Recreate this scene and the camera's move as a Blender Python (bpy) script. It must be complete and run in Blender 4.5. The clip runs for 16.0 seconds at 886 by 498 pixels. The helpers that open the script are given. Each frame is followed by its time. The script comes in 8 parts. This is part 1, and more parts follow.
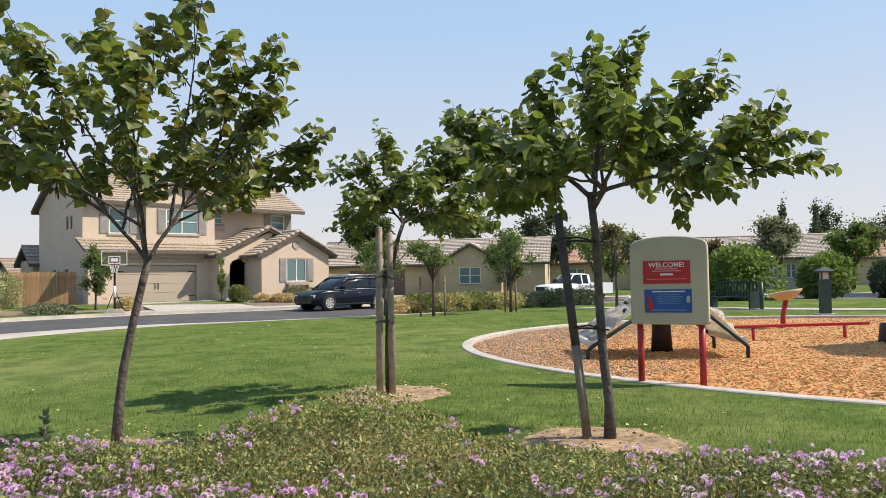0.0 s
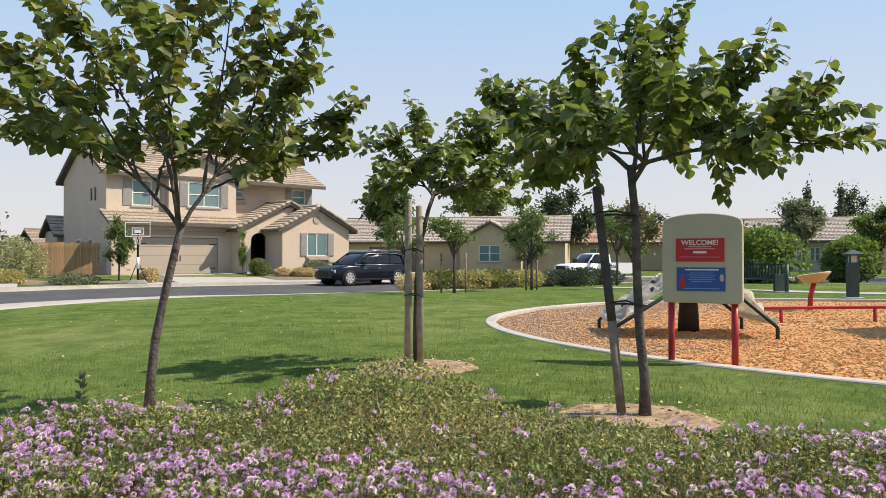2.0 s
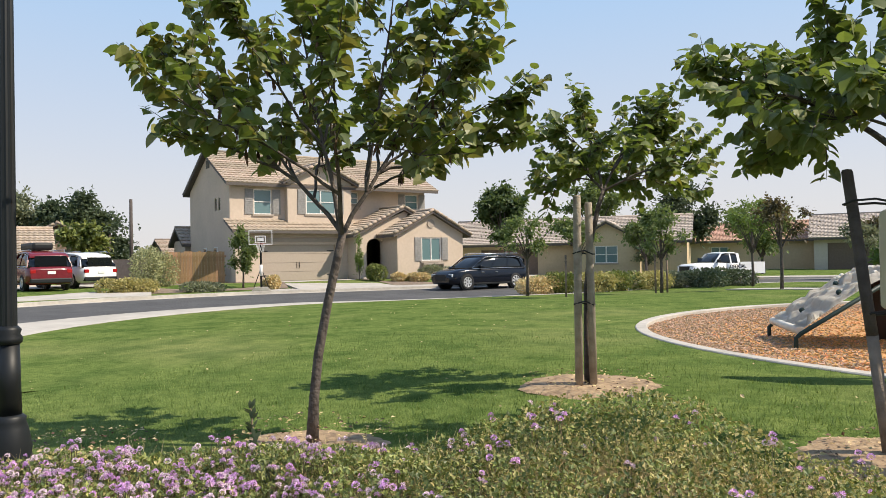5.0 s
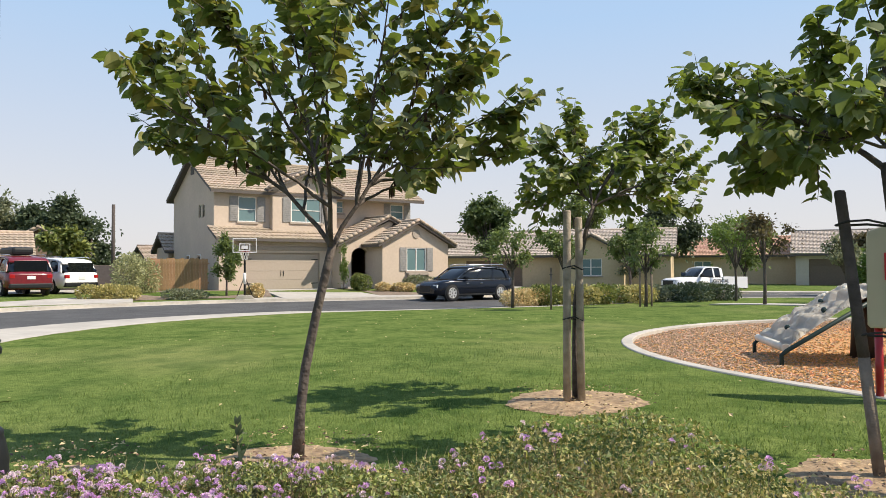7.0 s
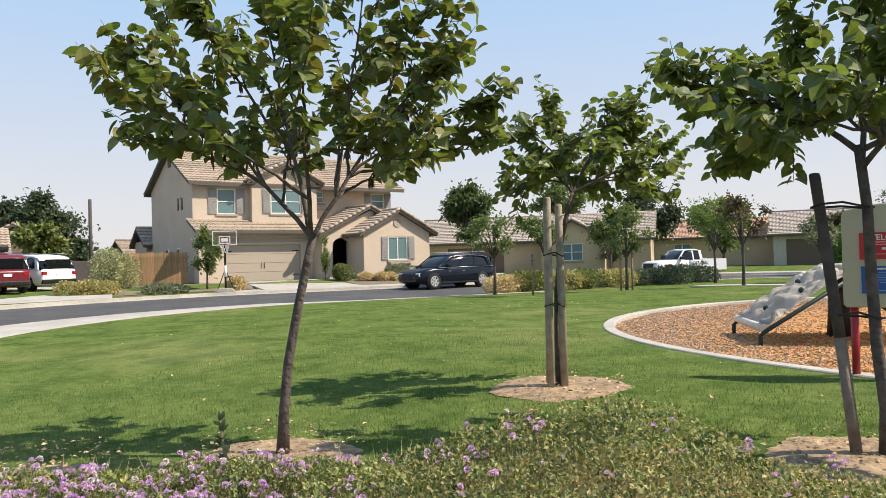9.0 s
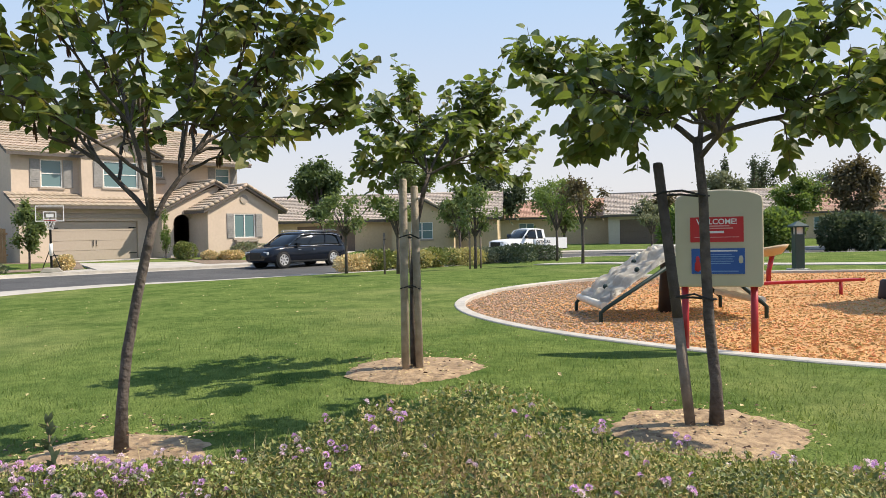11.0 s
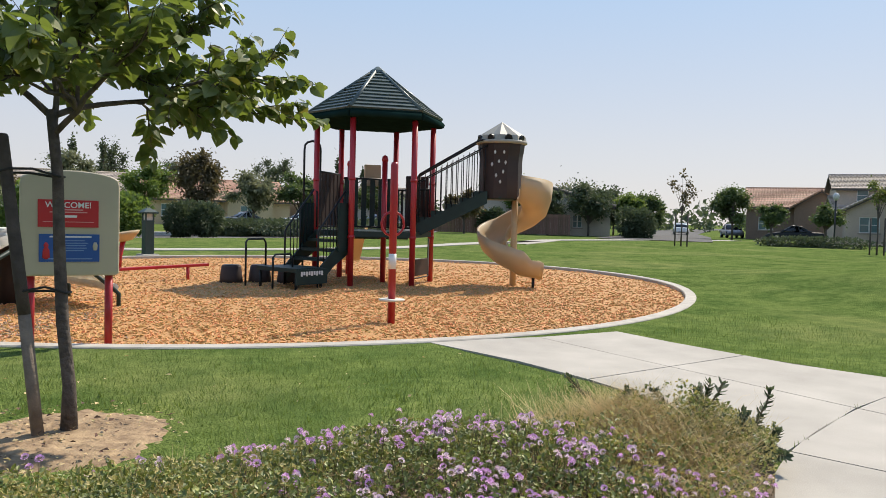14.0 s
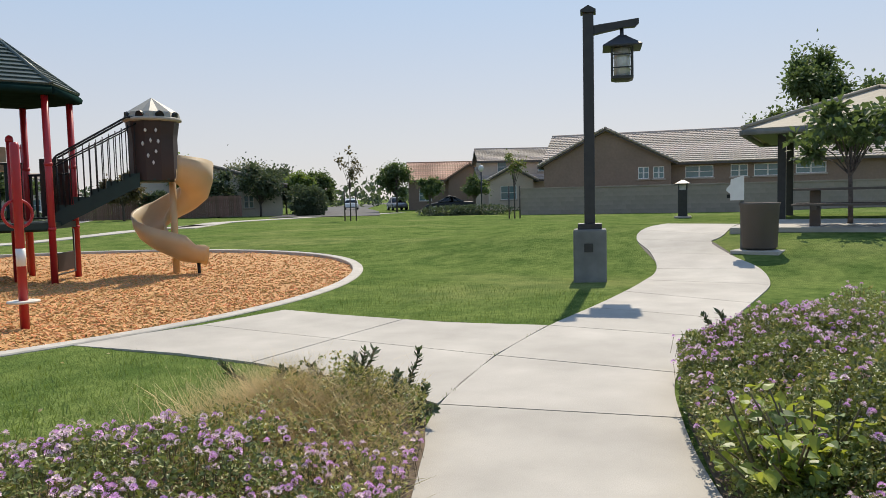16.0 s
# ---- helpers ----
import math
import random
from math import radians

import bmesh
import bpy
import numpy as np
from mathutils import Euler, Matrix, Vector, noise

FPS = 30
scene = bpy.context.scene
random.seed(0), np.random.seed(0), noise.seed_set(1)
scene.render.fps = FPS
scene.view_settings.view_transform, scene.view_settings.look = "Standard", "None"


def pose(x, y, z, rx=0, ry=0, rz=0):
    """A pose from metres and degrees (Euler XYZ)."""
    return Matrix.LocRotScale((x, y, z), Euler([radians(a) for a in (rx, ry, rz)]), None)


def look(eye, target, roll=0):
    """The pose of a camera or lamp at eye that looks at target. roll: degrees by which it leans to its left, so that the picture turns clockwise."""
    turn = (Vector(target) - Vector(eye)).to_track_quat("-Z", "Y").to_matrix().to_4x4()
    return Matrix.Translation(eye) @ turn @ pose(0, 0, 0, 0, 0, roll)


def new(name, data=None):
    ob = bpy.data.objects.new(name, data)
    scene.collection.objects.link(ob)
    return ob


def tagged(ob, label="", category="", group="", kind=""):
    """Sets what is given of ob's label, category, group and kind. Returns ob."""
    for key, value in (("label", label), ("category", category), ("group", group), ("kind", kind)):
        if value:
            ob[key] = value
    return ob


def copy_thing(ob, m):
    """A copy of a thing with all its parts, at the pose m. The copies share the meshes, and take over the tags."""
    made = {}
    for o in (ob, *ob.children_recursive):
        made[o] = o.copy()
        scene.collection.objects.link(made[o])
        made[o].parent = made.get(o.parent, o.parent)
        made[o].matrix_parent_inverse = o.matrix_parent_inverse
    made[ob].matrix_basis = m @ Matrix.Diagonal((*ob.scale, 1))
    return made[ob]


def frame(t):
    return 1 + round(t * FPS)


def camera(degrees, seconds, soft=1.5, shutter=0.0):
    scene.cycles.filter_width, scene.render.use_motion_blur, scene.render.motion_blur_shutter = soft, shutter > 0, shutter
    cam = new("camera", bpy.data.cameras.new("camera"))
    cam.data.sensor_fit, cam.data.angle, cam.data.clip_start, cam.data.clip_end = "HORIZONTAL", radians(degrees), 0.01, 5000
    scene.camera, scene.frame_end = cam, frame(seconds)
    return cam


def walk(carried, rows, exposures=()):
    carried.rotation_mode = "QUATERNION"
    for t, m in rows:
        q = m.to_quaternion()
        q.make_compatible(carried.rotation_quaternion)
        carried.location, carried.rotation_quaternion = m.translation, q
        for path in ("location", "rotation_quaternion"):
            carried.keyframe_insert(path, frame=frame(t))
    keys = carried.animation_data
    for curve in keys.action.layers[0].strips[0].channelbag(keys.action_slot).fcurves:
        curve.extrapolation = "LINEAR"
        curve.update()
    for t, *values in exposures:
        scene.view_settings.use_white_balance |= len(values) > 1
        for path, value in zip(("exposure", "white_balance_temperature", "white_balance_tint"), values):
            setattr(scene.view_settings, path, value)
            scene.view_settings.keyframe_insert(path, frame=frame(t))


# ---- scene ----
cam = camera(61.6, 16.0, soft=0.75)
PATH = [
    (0, (1.254, -0.323, 1.329), (0.367, 1.468, 1.409), -1.0),
    (0.5, (1.257, -0.328, 1.322), (0.398, 1.477, 1.394), -0.6),
    (1, (1.238, -0.329, 1.311), (0.392, 1.482, 1.367), -0.3),
    (1.5, (1.2, -0.339, 1.307), (0.329, 1.461, 1.345), -0.0),
    (2, (1.09, -0.31, 1.281), (0.159, 1.46, 1.302), 0.0),
    (2.5, (0.974, -0.184, 1.288), (-0.029, 1.547, 1.301), -0.3),
    (3, (0.847, -0.077, 1.305), (-0.218, 1.615, 1.318), -0.9),
    (3.5, (0.615, -0.049, 1.312), (-0.508, 1.606, 1.328), -1.5),
    (4, (0.364, -0.013, 1.299), (-0.801, 1.612, 1.322), -1.6),
    (4.2, (0.259, 0.067, 1.296), (-0.921, 1.681, 1.32), -1.5),
    (6.5, (0.006, 0.14, 1.327), (-1.127, 1.787, 1.375), 0.0),
    (7, (0.003, 0.141, 1.334), (-1.132, 1.787, 1.392), -0.2),
    (7.5, (-0.005, 0.147, 1.329), (-1.145, 1.789, 1.39), -0.5),
    (8, (0.005, 0.145, 1.327), (-1.136, 1.787, 1.382), -1.0),
    (8.2, (0.012, 0.138, 1.327), (-1.125, 1.782, 1.378), -1.2),
    (10.3, (-0.026, 0.176, 1.401), (-0.941, 1.954, 1.367), -1.2),
    (10.5, (-0.038, 0.186, 1.397), (-0.911, 1.985, 1.36), -1.2),
    (11, (-0.093, 0.223, 1.395), (-0.833, 2.081, 1.35), -1.2),
    (11.5, (-0.15, 0.281, 1.386), (-0.708, 2.201, 1.336), -1.1),
    (12, (-0.201, 0.401, 1.428), (-0.513, 2.376, 1.38), -0.9),
    (12.5, (-0.226, 0.479, 1.433), (-0.228, 2.478, 1.382), -0.4),
    (13, (-0.195, 0.502, 1.432), (0.127, 2.475, 1.374), 0.2),
    (13.5, (-0.177, 0.529, 1.413), (0.443, 2.429, 1.344), 1.0),
    (14, (-0.163, 0.495, 1.416), (0.704, 2.295, 1.333), 1.5),
    (14.4, (-0.16, 0.471, 1.406), (0.881, 2.177, 1.314), 1.5),
    (14.5, (-0.149, 0.478, 1.414), (0.933, 2.157, 1.317), 1.4),
    (15, (-0.092, 0.458, 1.397), (1.184, 1.994, 1.284), 0.8),
    (15.5, (0.036, 0.464, 1.398), (1.477, 1.845, 1.268), -0.3),
    (16, (0.079, 0.509, 1.393), (1.614, 1.785, 1.256), -1.3),
]
walk(cam, [(t, look(e, g, r)) for t, e, g, r in PATH], [(0.0, 0.36, 6950, 11), (4.0, 0.36, 7000, 11), (8.0, 0.39, 7000, 11), (11.5, 0.45, 6950, 11), (13.0, 0.34, 6900, 11), (14.5, 0.22, 6850, 10), (16.0, 0.17, 6850, 10)])

# ---- world, sun, exposure ----
SUN_DIR = Vector((0.62, 0.283, 0.731)).normalized()
world = bpy.data.worlds.new("world")
scene.world = world
world.use_nodes = True
wn = world.node_tree.nodes
sky = wn.new("ShaderNodeTexSky")
sky.sky_type, sky.sun_disc = "NISHITA", False
sky.sun_elevation = math.asin(SUN_DIR.z)
sky.sun_rotation = math.atan2(SUN_DIR.x, SUN_DIR.y)
sky.altitude, sky.air_density, sky.dust_density, sky.ozone_density = 100, 1.0, 1.0, 1.6
# summer haze: paler towards the horizon, even all round
wl = world.node_tree.links
wco, wsep = wn.new("ShaderNodeTexCoord"), wn.new("ShaderNodeSeparateXYZ")
wl.new(wco.outputs["Generated"], wsep.inputs[0])
wramp = wn.new("ShaderNodeValToRGB")
wramp.color_ramp.elements[0].position, wramp.color_ramp.elements[1].position = 0.0, 0.8
wramp.color_ramp.elements[0].color, wramp.color_ramp.elements[1].color = (6.3, 6.3, 6.75, 1), (2.4, 4.0, 7.2, 1)
for wp, wc in ((0.1, (5.7, 6.1, 7.0, 1)), (0.32, (3.7, 5.5, 8.1, 1))):
    wramp.color_ramp.elements.new(wp).color = wc
wl.new(wsep.outputs["Z"], wramp.inputs[0])
wmix = wn.new("ShaderNodeMix")
wmix.data_type = "RGBA"
wmix.inputs[0].default_value = 0.85
wl.new(sky.outputs[0], wmix.inputs[6]), wl.new(wramp.outputs[0], wmix.inputs[7])
wl.new(wmix.outputs[2], wn["Background"].inputs[0])
wn["Background"].inputs[1].default_value = 0.098
sun = new("sun", bpy.data.lights.new("sun", "SUN"))
sun.data.energy, sun.data.angle, sun.data.color = 5.0, radians(0.6), (1.0, 0.92, 0.79)
sun.matrix_world = look(SUN_DIR * 50, (0, 0, 0))

# ---- materials ----
def mat(name, color, rough=0.8, metal=0.0, color2=None, scale=8.0, bump=0.0, bump_scale=40.0, vary=0.0, island=0.0,
        detail=5.0, spec=0.5, stain=0.0, stain_scale=0.7, translucent=None, sheen=0.0):
    """A surface with two scales of noise in its colour, fine relief, and a shift from piece to piece."""
    m = bpy.data.materials.new(name)
    m.use_nodes = True
    n, l = m.node_tree.nodes, m.node_tree.links
    b = n["Principled BSDF"]
    b.inputs["Roughness"].default_value = rough
    b.inputs["Metallic"].default_value = metal
    b.inputs["Specular IOR Level"].default_value = spec
    co = n.new("ShaderNodeTexCoord")
    c2 = color2 or tuple(c * 0.78 for c in color)
    nz = n.new("ShaderNodeTexNoise")
    nz.inputs["Scale"].default_value, nz.inputs["Detail"].default_value = scale, detail
    l.new(co.outputs["Object"], nz.inputs["Vector"])
    ramp = n.new("ShaderNodeValToRGB")
    ramp.color_ramp.elements[0].position, ramp.color_ramp.elements[1].position = 0.32, 0.68
    ramp.color_ramp.elements[0].color, ramp.color_ramp.elements[1].color = (*c2, 1), (*color, 1)
    l.new(nz.outputs["Fac"], ramp.inputs[0])
    out = ramp.outputs[0]
    if stain:
        st = n.new("ShaderNodeTexNoise")
        st.inputs["Scale"].default_value, st.inputs["Detail"].default_value = stain_scale, 6
        l.new(co.outputs["Object"], st.inputs["Vector"])
        mp = n.new("ShaderNodeMapRange")
        mp.inputs[1].default_value, mp.inputs[2].default_value = 0.35, 0.7
        mp.inputs[3].default_value, mp.inputs[4].default_value = 1 - stain, 1 + stain * 0.4
        l.new(st.outputs["Fac"], mp.inputs[0])
        hs = n.new("ShaderNodeHueSaturation")
        l.new(out, hs.inputs["Color"]), l.new(mp.outputs[0], hs.inputs["Value"])
        out = hs.outputs[0]
    if vary or island:
        src = n.new("ShaderNodeObjectInfo").outputs["Random"] if vary else n.new("ShaderNodeNewGeometry").outputs["Random Per Island"]
        k = vary or island
        mp = n.new("ShaderNodeMapRange")
        mp.inputs[3].default_value, mp.inputs[4].default_value = 1 - k, 1 + k
        l.new(src, mp.inputs[0])
        hs = n.new("ShaderNodeHueSaturation")
        l.new(out, hs.inputs["Color"]), l.new(mp.outputs[0], hs.inputs["Value"])
        mp2 = n.new("ShaderNodeMapRange")
        mp2.inputs[3].default_value, mp2.inputs[4].default_value = 0.5 + k * 0.06, 0.5 - k * 0.06
        l.new(src, mp2.inputs[0]), l.new(mp2.outputs[0], hs.inputs["Hue"])
        out = hs.outputs[0]
    l.new(out, b.inputs["Base Color"])
    if bump:
        bz = n.new("ShaderNodeTexNoise")
        bz.inputs["Scale"].default_value, bz.inputs["Detail"].default_value = bump_scale, 4
        l.new(co.outputs["Object"], bz.inputs["Vector"])
        bp = n.new("ShaderNodeBump")
        bp.inputs["Strength"].default_value, bp.inputs["Distance"].default_value = bump, 0.02
        l.new(bz.outputs["Fac"], bp.inputs["Height"]), l.new(bp.outputs[0], b.inputs["Normal"])
    if translucent:
        tr = n.new("ShaderNodeBsdfTranslucent")
        tr.inputs[0].default_value = (*translucent[:3], 1)
        mx = n.new("ShaderNodeMixShader")
        mx.inputs[0].default_value = translucent[3]
        l.new(b.outputs[0], mx.inputs[1]), l.new(tr.outputs[0], mx.inputs[2])
        l.new(mx.outputs[0], n["Material Output"].inputs[0])
    return m


def glass_mat(name, color=(0.02, 0.03, 0.035), rough=0.05):
    m = bpy.data.materials.new(name)
    m.use_nodes = True
    b = m.node_tree.nodes["Principled BSDF"]
    b.inputs["Base Color"].default_value = (*color, 1)
    b.inputs["Roughness"].default_value = rough
    b.inputs["Specular IOR Level"].default_value = 0.6
    return m


def grass_mat(name):
    """Lawn: blade-sized grain, mown tufts and wide dry and lush patches."""
    m = bpy.data.materials.new(name)
    m.use_nodes = True
    n, l = m.node_tree.nodes, m.node_tree.links
    b = n["Principled BSDF"]
    b.inputs["Roughness"].default_value, b.inputs["Specular IOR Level"].default_value = 1.0, 0.0
    co = n.new("ShaderNodeTexCoord")
    def nse(sc, det):
        z = n.new("ShaderNodeTexNoise")
        z.inputs["Scale"].default_value, z.inputs["Detail"].default_value = sc, det
        l.new(co.outputs["Object"], z.inputs["Vector"])
        return z.outputs["Fac"]
    def ramp(f, lo, hi, c0, c1):
        r = n.new("ShaderNodeValToRGB")
        r.color_ramp.elements[0].position, r.color_ramp.elements[1].position = lo, hi
        r.color_ramp.elements[0].color, r.color_ramp.elements[1].color = (*c0, 1), (*c1, 1)
        l.new(f, r.inputs[0])
        return r.outputs[0]
    def mix(f, a, c, k=None):
        x = n.new("ShaderNodeMix")
        x.data_type = "RGBA"
        if k is None:
            l.new(f, x.inputs[0])
        else:
            x.inputs[0].default_value = k
        l.new(a, x.inputs[6]), l.new(c, x.inputs[7])
        return x.outputs[2]
    fine = ramp(nse(55, 6), 0.3, 0.7, (0.058, 0.09, 0.024), (0.21, 0.262, 0.078))
    tuft = ramp(nse(7, 6), 0.36, 0.68, (0.066, 0.112, 0.03), (0.2, 0.26, 0.08))
    wide = ramp(nse(0.22, 5), 0.5, 0.78, (0, 0, 0), (0.75, 0.75, 0.75))
    dry = ramp(nse(40, 5), 0.3, 0.7, (0.18, 0.2, 0.07), (0.33, 0.32, 0.14))
    col = mix(None, fine, tuft, 0.45)
    col = mix(wide, col, dry)
    dark = n.new("ShaderNodeMix")
    dark.data_type, dark.blend_type = "RGBA", "MULTIPLY"
    dark.inputs[0].default_value = 1.0
    l.new(col, dark.inputs[6])
    l.new(ramp(nse(1.3, 6), 0.36, 0.6, (0.6, 0.7, 0.66), (1.0, 1.0, 1.0)), dark.inputs[7])
    col = dark.outputs[2]
    l.new(col, b.inputs["Base Color"])
    bp = n.new("ShaderNodeBump")
    bp.inputs["Strength"].default_value, bp.inputs["Distance"].default_value = 0.9, 0.03
    l.new(nse(48, 3), bp.inputs["Height"]), l.new(bp.outputs[0], b.inputs["Normal"])
    return m


M_GRASS = grass_mat("lawn_grass")
M_BLADE = mat("grass_blade", (0.19, 0.255, 0.07), 0.6, color2=(0.08, 0.13, 0.03), scale=3, island=0.35, translucent=(0.2, 0.28, 0.05, 0.3))
M_CONC = mat("pale_concrete", (0.44, 0.41, 0.365), 0.9, color2=(0.375, 0.35, 0.31), scale=2.2, bump=0.15, bump_scale=120, stain=0.14, vary=0.05)
M_KERB = mat("kerb_concrete", (0.5, 0.465, 0.41), 0.9, color2=(0.4, 0.37, 0.325), scale=5, bump=0.2, bump_scale=90, stain=0.15)
M_JOINTP = mat("path_joint", (0.11, 0.095, 0.08), 0.95)
M_JOINT = mat("joint_dirt", (0.10, 0.085, 0.07), 0.95)
M_ASPH = mat("asphalt", (0.085, 0.083, 0.083), 0.9, color2=(0.06, 0.06, 0.06), scale=1.5, bump=0.3, bump_scale=150, stain=0.25, stain_scale=0.4)
M_CHIP = mat("wood_chip", (0.72, 0.4, 0.155), 0.85, color2=(0.5, 0.255, 0.09), scale=30, island=0.38)
M_CHIPBED = mat("wood_chip_bed", (0.64, 0.345, 0.13), 0.9, color2=(0.34, 0.17, 0.062), scale=38, bump=1.0, bump_scale=42, stain=0.15, stain_scale=0.6, detail=8)
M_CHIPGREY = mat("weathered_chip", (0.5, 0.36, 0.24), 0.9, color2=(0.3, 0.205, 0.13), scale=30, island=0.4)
M_DIRT = mat("bare_soil", (0.44, 0.315, 0.19), 0.95, color2=(0.21, 0.14, 0.085), scale=12, bump=1.0, bump_scale=22, stain=0.2, stain_scale=2)
M_MULCH = mat("garden_mulch", (0.26, 0.2, 0.15), 0.95, color2=(0.15, 0.11, 0.08), scale=7, bump=0.8, bump_scale=20, stain=0.2)
M_BEDSOIL = mat("bed_soil", (0.15, 0.105, 0.065), 0.95, color2=(0.08, 0.055, 0.035), scale=8, bump=0.8, bump_scale=25)
M_BARK = mat("young_bark", (0.13, 0.105, 0.09), 0.85, color2=(0.055, 0.043, 0.038), scale=14, bump=0.9, bump_scale=30)
M_STAKE = mat("weathered_stake", (0.27, 0.21, 0.16), 0.85, color2=(0.15, 0.115, 0.09), scale=9, bump=0.5, bump_scale=40)
M_STAKEG = mat("grey_brown_stake", (0.4, 0.345, 0.28), 0.85, color2=(0.24, 0.2, 0.16), scale=9, bump=0.5, bump_scale=40)
M_STAKED = mat("dark_stake", (0.09, 0.075, 0.068), 0.85, color2=(0.05, 0.04, 0.037), scale=9, bump=0.5, bump_scale=40)
M_RUBBER = mat("black_rubber", (0.02, 0.02, 0.021), 0.7)
LEAF_T = (0.30, 0.40, 0.06, 0.26)
M_LEAF = mat("redbud_leaf", (0.15, 0.185, 0.072), 0.45, color2=(0.06, 0.085, 0.028), scale=5, island=0.5, spec=0.35, translucent=LEAF_T)
M_LEAFO = mat("ageing_leaf", (0.21, 0.22, 0.085), 0.45, color2=(0.1, 0.11, 0.035), scale=5, island=0.45, spec=0.4, translucent=(0.32, 0.3, 0.05, 0.3))
M_POD = mat("seed_pod", (0.12, 0.06, 0.035), 0.7, color2=(0.07, 0.035, 0.022), island=0.3)
M_FAR_LEAF = mat("tree_leaf", (0.135, 0.18, 0.065), 0.6, color2=(0.075, 0.11, 0.038), scale=2, island=0.4, translucent=(0.24, 0.32, 0.08, 0.35))
M_DARK_LEAF = mat("dark_leaf", (0.095, 0.088, 0.045), 0.6, color2=(0.06, 0.05, 0.032), scale=2, island=0.45, translucent=(0.2, 0.16, 0.06, 0.3))
M_GREY_LEAF = mat("grey_green_leaf", (0.21, 0.225, 0.14), 0.7, color2=(0.13, 0.15, 0.085), scale=2, island=0.35, translucent=(0.28, 0.3, 0.16, 0.3))
M_POPLAR = mat("poplar_leaf", (0.085, 0.13, 0.05), 0.6, color2=(0.05, 0.082, 0.03), scale=2, island=0.4, translucent=(0.16, 0.23, 0.06, 0.3))
M_CONIFER = mat("conifer_leaf", (0.075, 0.105, 0.058), 0.7, color2=(0.045, 0.07, 0.036), scale=2, island=0.35, translucent=(0.12, 0.16, 0.07, 0.25))
M_HEDGE = mat("hedge_leaf", (0.115, 0.185, 0.045), 0.6, color2=(0.06, 0.105, 0.025), scale=3, island=0.45, translucent=(0.24, 0.34, 0.06, 0.35))
M_SHRUB = mat("lantana_leaf", (0.22, 0.265, 0.075), 0.5, color2=(0.06, 0.088, 0.022), scale=4, island=0.6, translucent=(0.3, 0.34, 0.07, 0.2))
M_VINE = mat("light_vine_leaf", (0.12, 0.2, 0.045), 0.5, color2=(0.05, 0.1, 0.025), scale=4, island=0.3, translucent=(0.42, 0.5, 0.08, 0.35))
M_SHRUBV = mat("sunlit_vine_leaf", (0.3, 0.36, 0.06), 0.5, color2=(0.2, 0.26, 0.04), scale=4, island=0.3, translucent=(0.45, 0.5, 0.06, 0.35))
M_PLUME = mat("pale_plume_leaf", (0.42, 0.42, 0.24), 0.7, color2=(0.26, 0.29, 0.12), scale=3, island=0.4, translucent=(0.4, 0.4, 0.2, 0.3))
M_SHRUBY = mat("dry_shrub_leaf", (0.5, 0.45, 0.19), 0.7, color2=(0.34, 0.31, 0.11), scale=4, island=0.4, translucent=(0.45, 0.4, 0.14, 0.35))
M_STRAW = mat("dry_grass", (0.78, 0.64, 0.37), 0.7, color2=(0.58, 0.45, 0.22), scale=3, island=0.35, translucent=(0.5, 0.42, 0.2, 0.35))
M_PURPLE = mat("purple_flower", (0.74, 0.44, 0.7), 0.6, color2=(0.56, 0.29, 0.56), scale=20, island=0.35, translucent=(0.7, 0.4, 0.78, 0.3))
M_PINK = mat("pale_flower", (0.8, 0.65, 0.7), 0.6, color2=(0.6, 0.46, 0.52), scale=20, island=0.3, translucent=(0.7, 0.5, 0.68, 0.3))
M_STEM = mat("shrub_stem", (0.16, 0.13, 0.07), 0.8, color2=(0.1, 0.08, 0.04), island=0.3)
M_RED = mat("red_powder_coat", (0.42, 0.018, 0.026), 0.35, color2=(0.35, 0.016, 0.022), scale=2, stain=0.1)
M_GREEN = mat("dark_green_plastic", (0.012, 0.035, 0.032), 0.5, color2=(0.009, 0.026, 0.024), scale=4, stain=0.15, spec=0.35)
M_ROOFG = mat("green_roof_plastic", (0.08, 0.112, 0.108), 0.42, color2=(0.06, 0.088, 0.085), scale=3, stain=0.2, vary=0.12)
# near-black and glossless: the shade under the tower roof is put into this green
M_EAVE = mat("shaded_matte_green_eave", (0.012, 0.03, 0.028), 1.0, color2=(0.009, 0.022, 0.02), scale=4, spec=0.0)
M_BLACKM = mat("black_coated_metal", (0.01, 0.012, 0.014), 0.5, spec=0.35)
M_BROWN = mat("brown_plastic", (0.042, 0.027, 0.024), 0.55, color2=(0.033, 0.021, 0.019), scale=3, spec=0.35)
M_TAN = mat("tan_plastic", (0.58, 0.46, 0.29), 0.42, color2=(0.53, 0.41, 0.25), scale=2, stain=0.12, translucent=(0.75, 0.48, 0.2, 0.22))
M_HAT = mat("weathered_grey_plastic", (0.42, 0.39, 0.33), 0.6, color2=(0.34, 0.315, 0.265), scale=4, stain=0.2)
M_TANS = mat("tan_panel", (0.52, 0.45, 0.325), 0.5, color2=(0.47, 0.405, 0.29), scale=2, stain=0.1)
M_STONEP = mat("moulded_stone_plastic", (0.74, 0.69, 0.59), 0.6, color2=(0.6, 0.555, 0.47), scale=6, stain=0.15)
M_SIGNR = mat("red_sign", (0.52, 0.02, 0.028), 0.4, color2=(0.5, 0.018, 0.025))
M_SIGNB = mat("blue_sign", (0.018, 0.09, 0.33), 0.4, color2=(0.016, 0.08, 0.3))
M_WHITE = mat("white_print", (0.75, 0.74, 0.72), 0.5, color2=(0.7, 0.69, 0.67))
M_BLUEL = mat("pale_blue_print", (0.2, 0.34, 0.6), 0.5)
